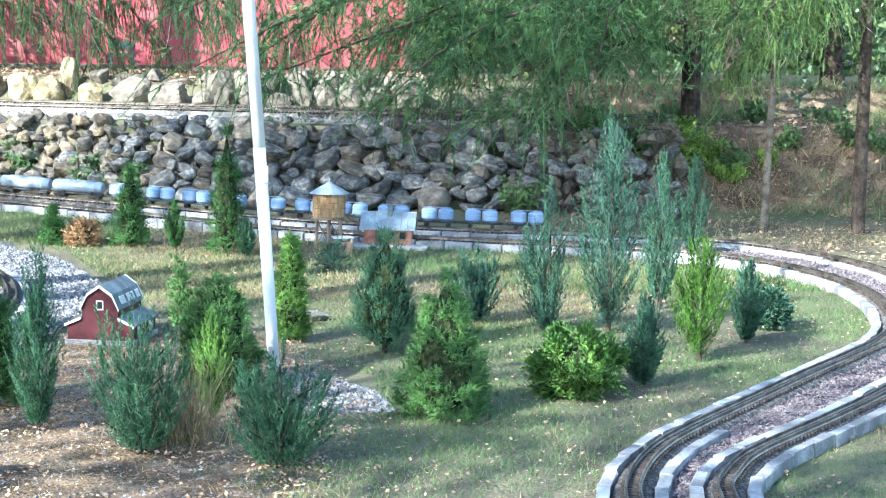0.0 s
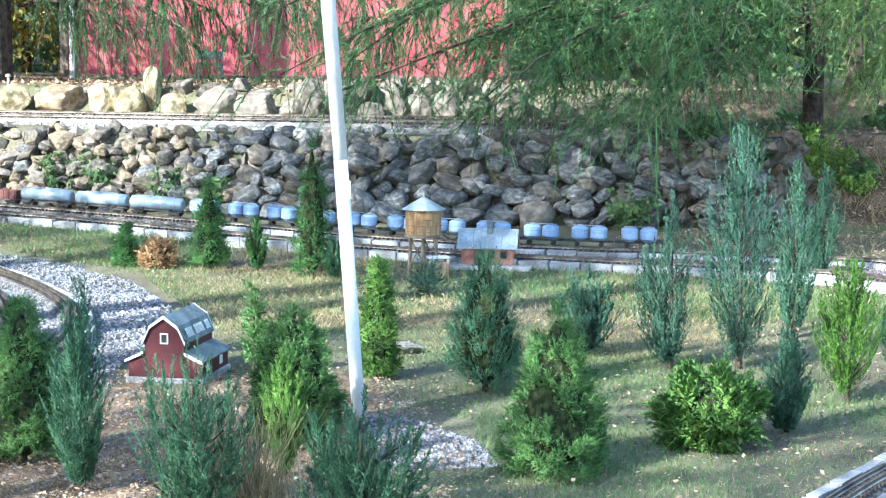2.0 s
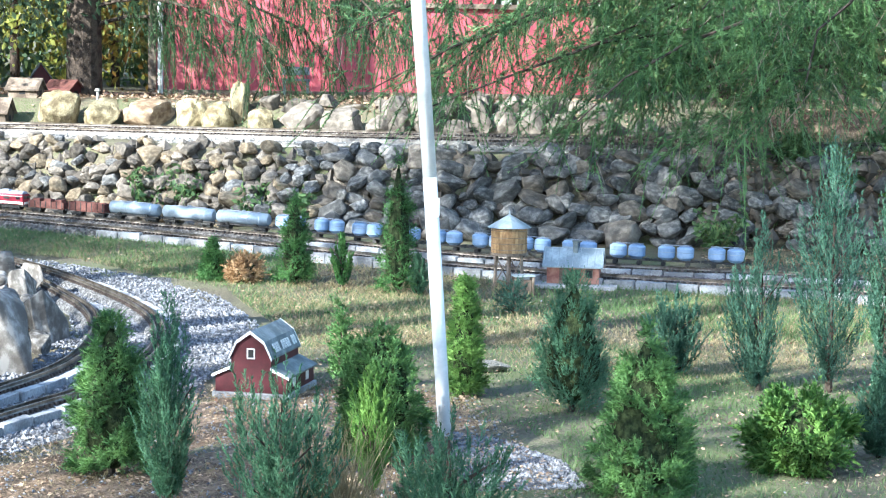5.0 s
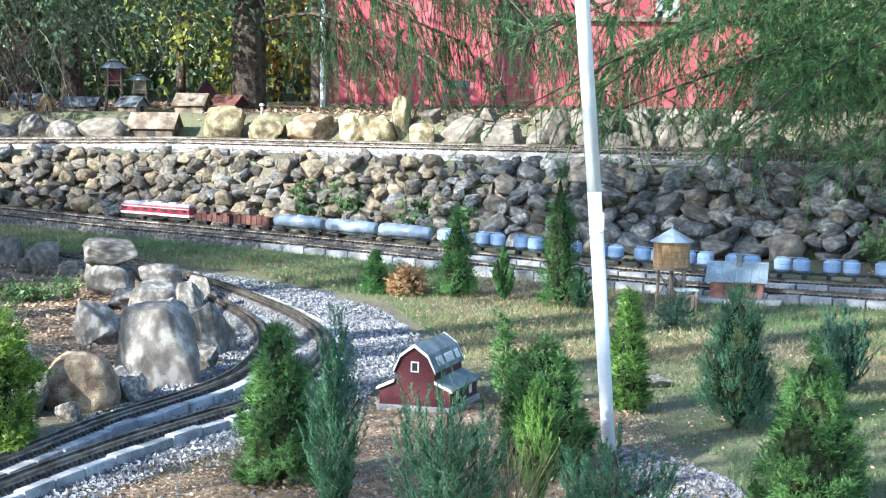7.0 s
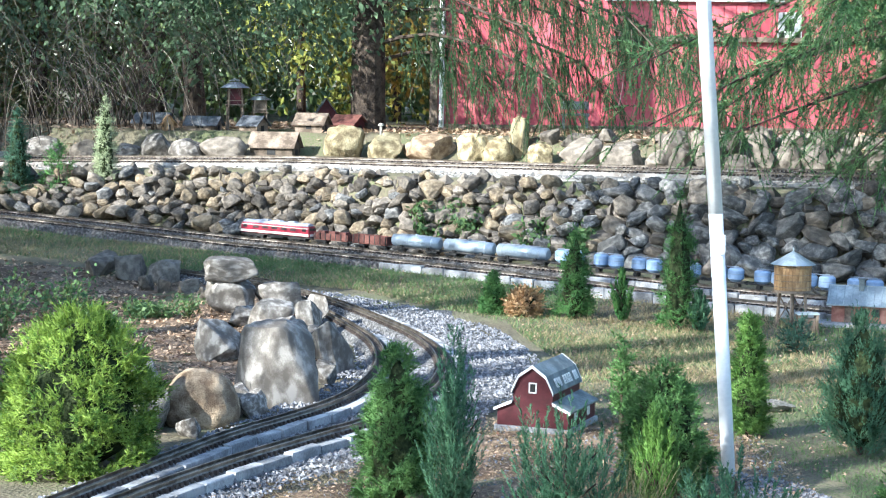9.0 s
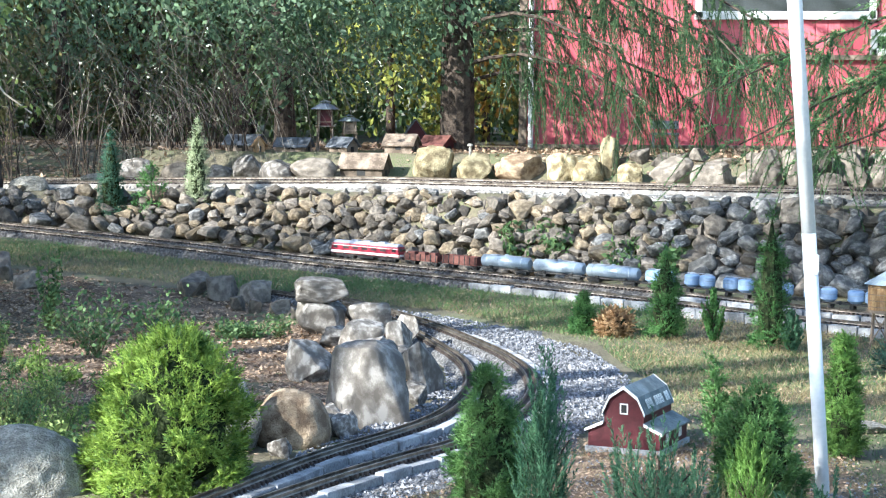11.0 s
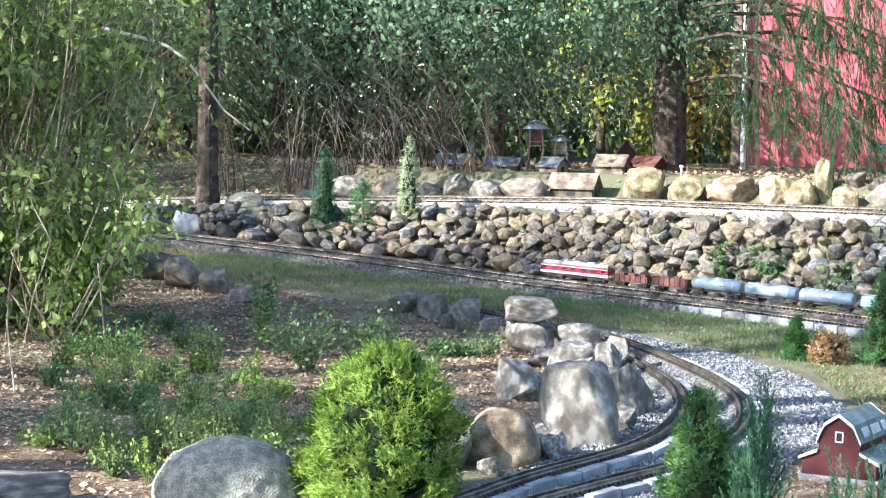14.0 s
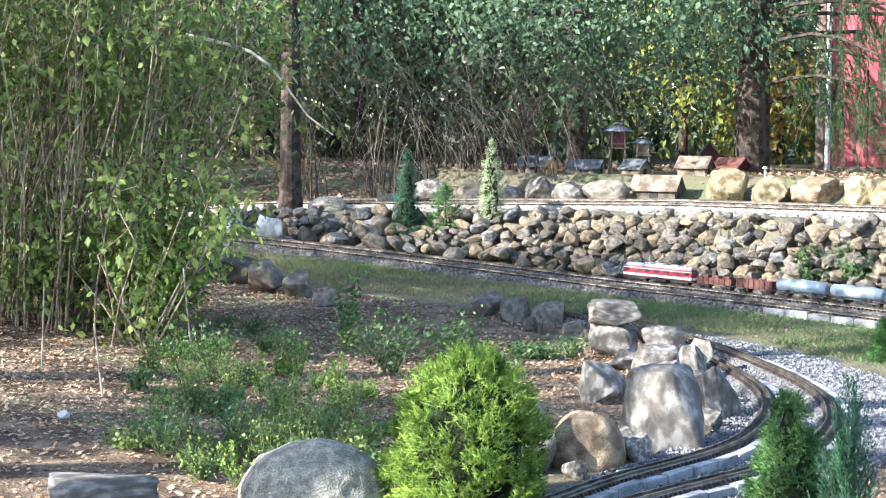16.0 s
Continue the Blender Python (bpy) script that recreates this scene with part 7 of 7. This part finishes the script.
for i, (x, y, h, r) in enumerate(((-2.9, 10.6, 0.36, 0.34), (-2.5, 10.9, 0.30, 0.30), (-3.15, 11.2, 0.34, 0.3), (-2.75, 11.6, 0.30, 0.3), (-2.2, 10.4, 0.22, 0.2), (-4.0, 10.2, 0.26, 0.25))):
    weed(x, y, h, r, 15, 0.032, L_WEED, "loose grey-green shrubby weed with browning tips", 600 + i)
for i, (x, y, h, r) in enumerate(((-0.55, 15.42, 0.26, 0.2), (-0.2, 15.3, 0.22, 0.18), (0.35, 14.95, 0.22, 0.18), (0.75, 14.75, 0.18, 0.16), (3.9, 13.6, 0.24, 0.2))):
    weed(x, y, h + 0.12, r, 16, 0.05, L_WEED, "leafy green weed at the foot of the stone wall", 640 + i)
for i in range(11):
    x, y = rnd.uniform(4.8, 7.6), rnd.uniform(14.2, 16.2)
    weed(x, y, rnd.uniform(0.1, 0.3), rnd.uniform(0.12, 0.25), 14, 0.06, L_WEED, "leafy undergrowth on the bank behind the tracks", 700 + i)
# brighter leaf colour stands in for a patch of sun on the bank
for i in range(9):
    weed(rnd.uniform(5.6, 6.7), rnd.uniform(14.1, 15.0), rnd.uniform(0.10, 0.22), rnd.uniform(0.10, 0.18), 14, 0.04, L_LIMELEAF, "sunlit yellow-green undergrowth on the bank", 740 + i)
# small conifers on the wall
L_CREAM = leaf_mat("pale_cream_sprays", (0.18, 0.24, 0.12), (0.52, 0.58, 0.38), scale=16.0, single=0.2)
conifer(-4.57, 17.22, 0.84, 0.15, "cone", L_BLUE2, "dark blue-green columnar conifer on top of the wall", 90, 0.5)
conifer(-3.72, 17.22, 0.84, 0.13, "cone", L_CREAM, "pale yellow-green columnar conifer on top of the wall", 91, 0.5)
conifer(-4.17, 17.2, 0.52, 0.26, "thin", L_DARK, "low spreading green juniper on top of the wall", 92)
weed(-3.5, 11.6, 0.55, 0.10, 12, 0.04, L_WEED, "sparse tall weed standing in the leaf litter", 93)


# ---- stakes ----
def stake(x, y, h, lean, label="thin grey wooden stake in the bed"):
    s = new("stake", bpy.data.meshes.new("stake"))
    bm = tube(bmesh.new(), (0, 0, -0.03), (lean, 0, h), 0.007, 0.005, 7)
    bm.to_mesh(s.data)
    bm.free()
    s.data.materials.append(M_TWIG)
    s.matrix_world = pose(x, y, gz(x, y))
    return tagged(s, label, "stake", "stakes in the bed")


stake(-4.15, 10.45, 0.58, -0.06)
stake(-4.75, 9.6, 0.5, 0.02)
stake(-4.05, 8.9, 0.4, -0.05)
boulder(-3.95, 8.2, 0.06, 0.05, 0.05, M_WHITE, "small white stone among the weeds", 61)
boulder(1.35, 8.75, 0.28, 0.12, 0.045, M_PALE, "pale flat stone lying in the lawn", 62)
boulder(-0.33, 5.35, 0.16, 0.12, 0.10, M_BOULDER, "grey stone at the edge of the bed", 63)

# leafy bush at the foot of the tall shrub, and bare brush under the trees
weed(-4.7, 11.3, 1.1, 0.5, 90, 0.055, L_LIMELEAF, "leafy bush with small yellow-green leaves", 801)
weed(-5.5, 11.3, 1.0, 0.6, 60, 0.06, L_BRUSH, "leafy bush with green leaves under the tall shrub", 802)
M_GREYTWIG = mat("dark_grey_twigs", (0.07, 0.058, 0.045), (0.20, 0.17, 0.13), 10.0, 0.9, bump=0.2)
brush = empty("brush", Matrix(), "tangle of bare brown twigs under the trees", "brush", kind="stuff")
rng = np.random.default_rng(55)
for k in range(9):
    bm = bmesh.new()
    cx, cy = -5.9 + k * 0.27 + rng.normal() * 0.1, 19.6 + rng.normal() * 0.5
    for i in range(11):
        a, r = rng.random() * 6.28, 0.3 + rng.random() * 0.8
        foot = np.array([cx + rng.normal() * 0.12, cy + rng.normal() * 0.12, gz(cx, cy)])
        way, rise = np.array([math.cos(a), math.sin(a) * 0.6, 0]), 0.4 + rng.random() * 0.8
        pts = [foot + way * r * f ** 1.4 + np.array([0, 0, rise * math.sin(f * 2.0)]) + rng.normal(size=3) * 0.02 * f for f in np.linspace(0, 1, 8)]
        limb(bm, pts, 0.007, 0.0022, 4)
    part("twig_bundle", bm, M_BARK, brush)
# fine bare twigs that hang out of the low boughs
for k, (cx, cy, cz, sx, sz, n, material) in enumerate(((-5.0, 18.7, 2.35, 1.3, 0.45, 200, M_GREYTWIG), (-3.4, 19.6, 2.2, 1.2, 0.45, 170, M_GREYTWIG), (-4.6, 19.5, 1.7, 0.9, 0.25, 110, M_TWIG), (-6.9, 18.6, 2.3, 0.9, 0.4, 130, M_GREYTWIG), (-7.6, 20.4, 1.6, 1.4, 0.4, 110, M_TWIG))):
    S = np.array([cx, cy, cz]) + rng.normal(size=(n, 3)) * np.array([sx, 0.45, sz]) * 0.7
    D = unit(rng.normal(size=(n, 3)) * np.array([0.8, 0.4, 0.25]) + np.array([0.35, -0.2, -0.2]))
    tagged(tri_object("twig_bundle", twig_ribs(S, D, rng.uniform(0.25, 0.8, n), rng.uniform(0.1, 0.7, n), 0.0042, 5), material, brush), kind="stuff")


def cane(points, label):
    c = empty("cane", Matrix(), label, "cane")
    bm = bmesh.new()
    limb(bm, points, 0.014, 0.005, 7)
    bmesh.ops.remove_doubles(bm, verts=bm.verts, dist=0.002)
    part("stem", bm, M_PALECANE, c)
    r = np.random.default_rng(8)
    tagged(tri_object("leaf_spray", leaf_cloud(np.array(points[-3:]), 0.06, 9, 0.07, r), L_BRUSH, c), kind="stuff")


M_PALECANE = mat("pale_cane", (0.45, 0.38, 0.28), (0.70, 0.62, 0.50), 12, 0.7)
cane([(-4.61, 11.50, 2.17), (-4.35, 11.56, 2.11), (-4.19, 11.60, 2.06), (-4.06, 11.62, 1.97), (-3.94, 11.64, 1.82), (-3.80, 11.66, 1.63), (-3.63, 11.70, 1.50)], "pale arching cane reaching out of the tall shrub")
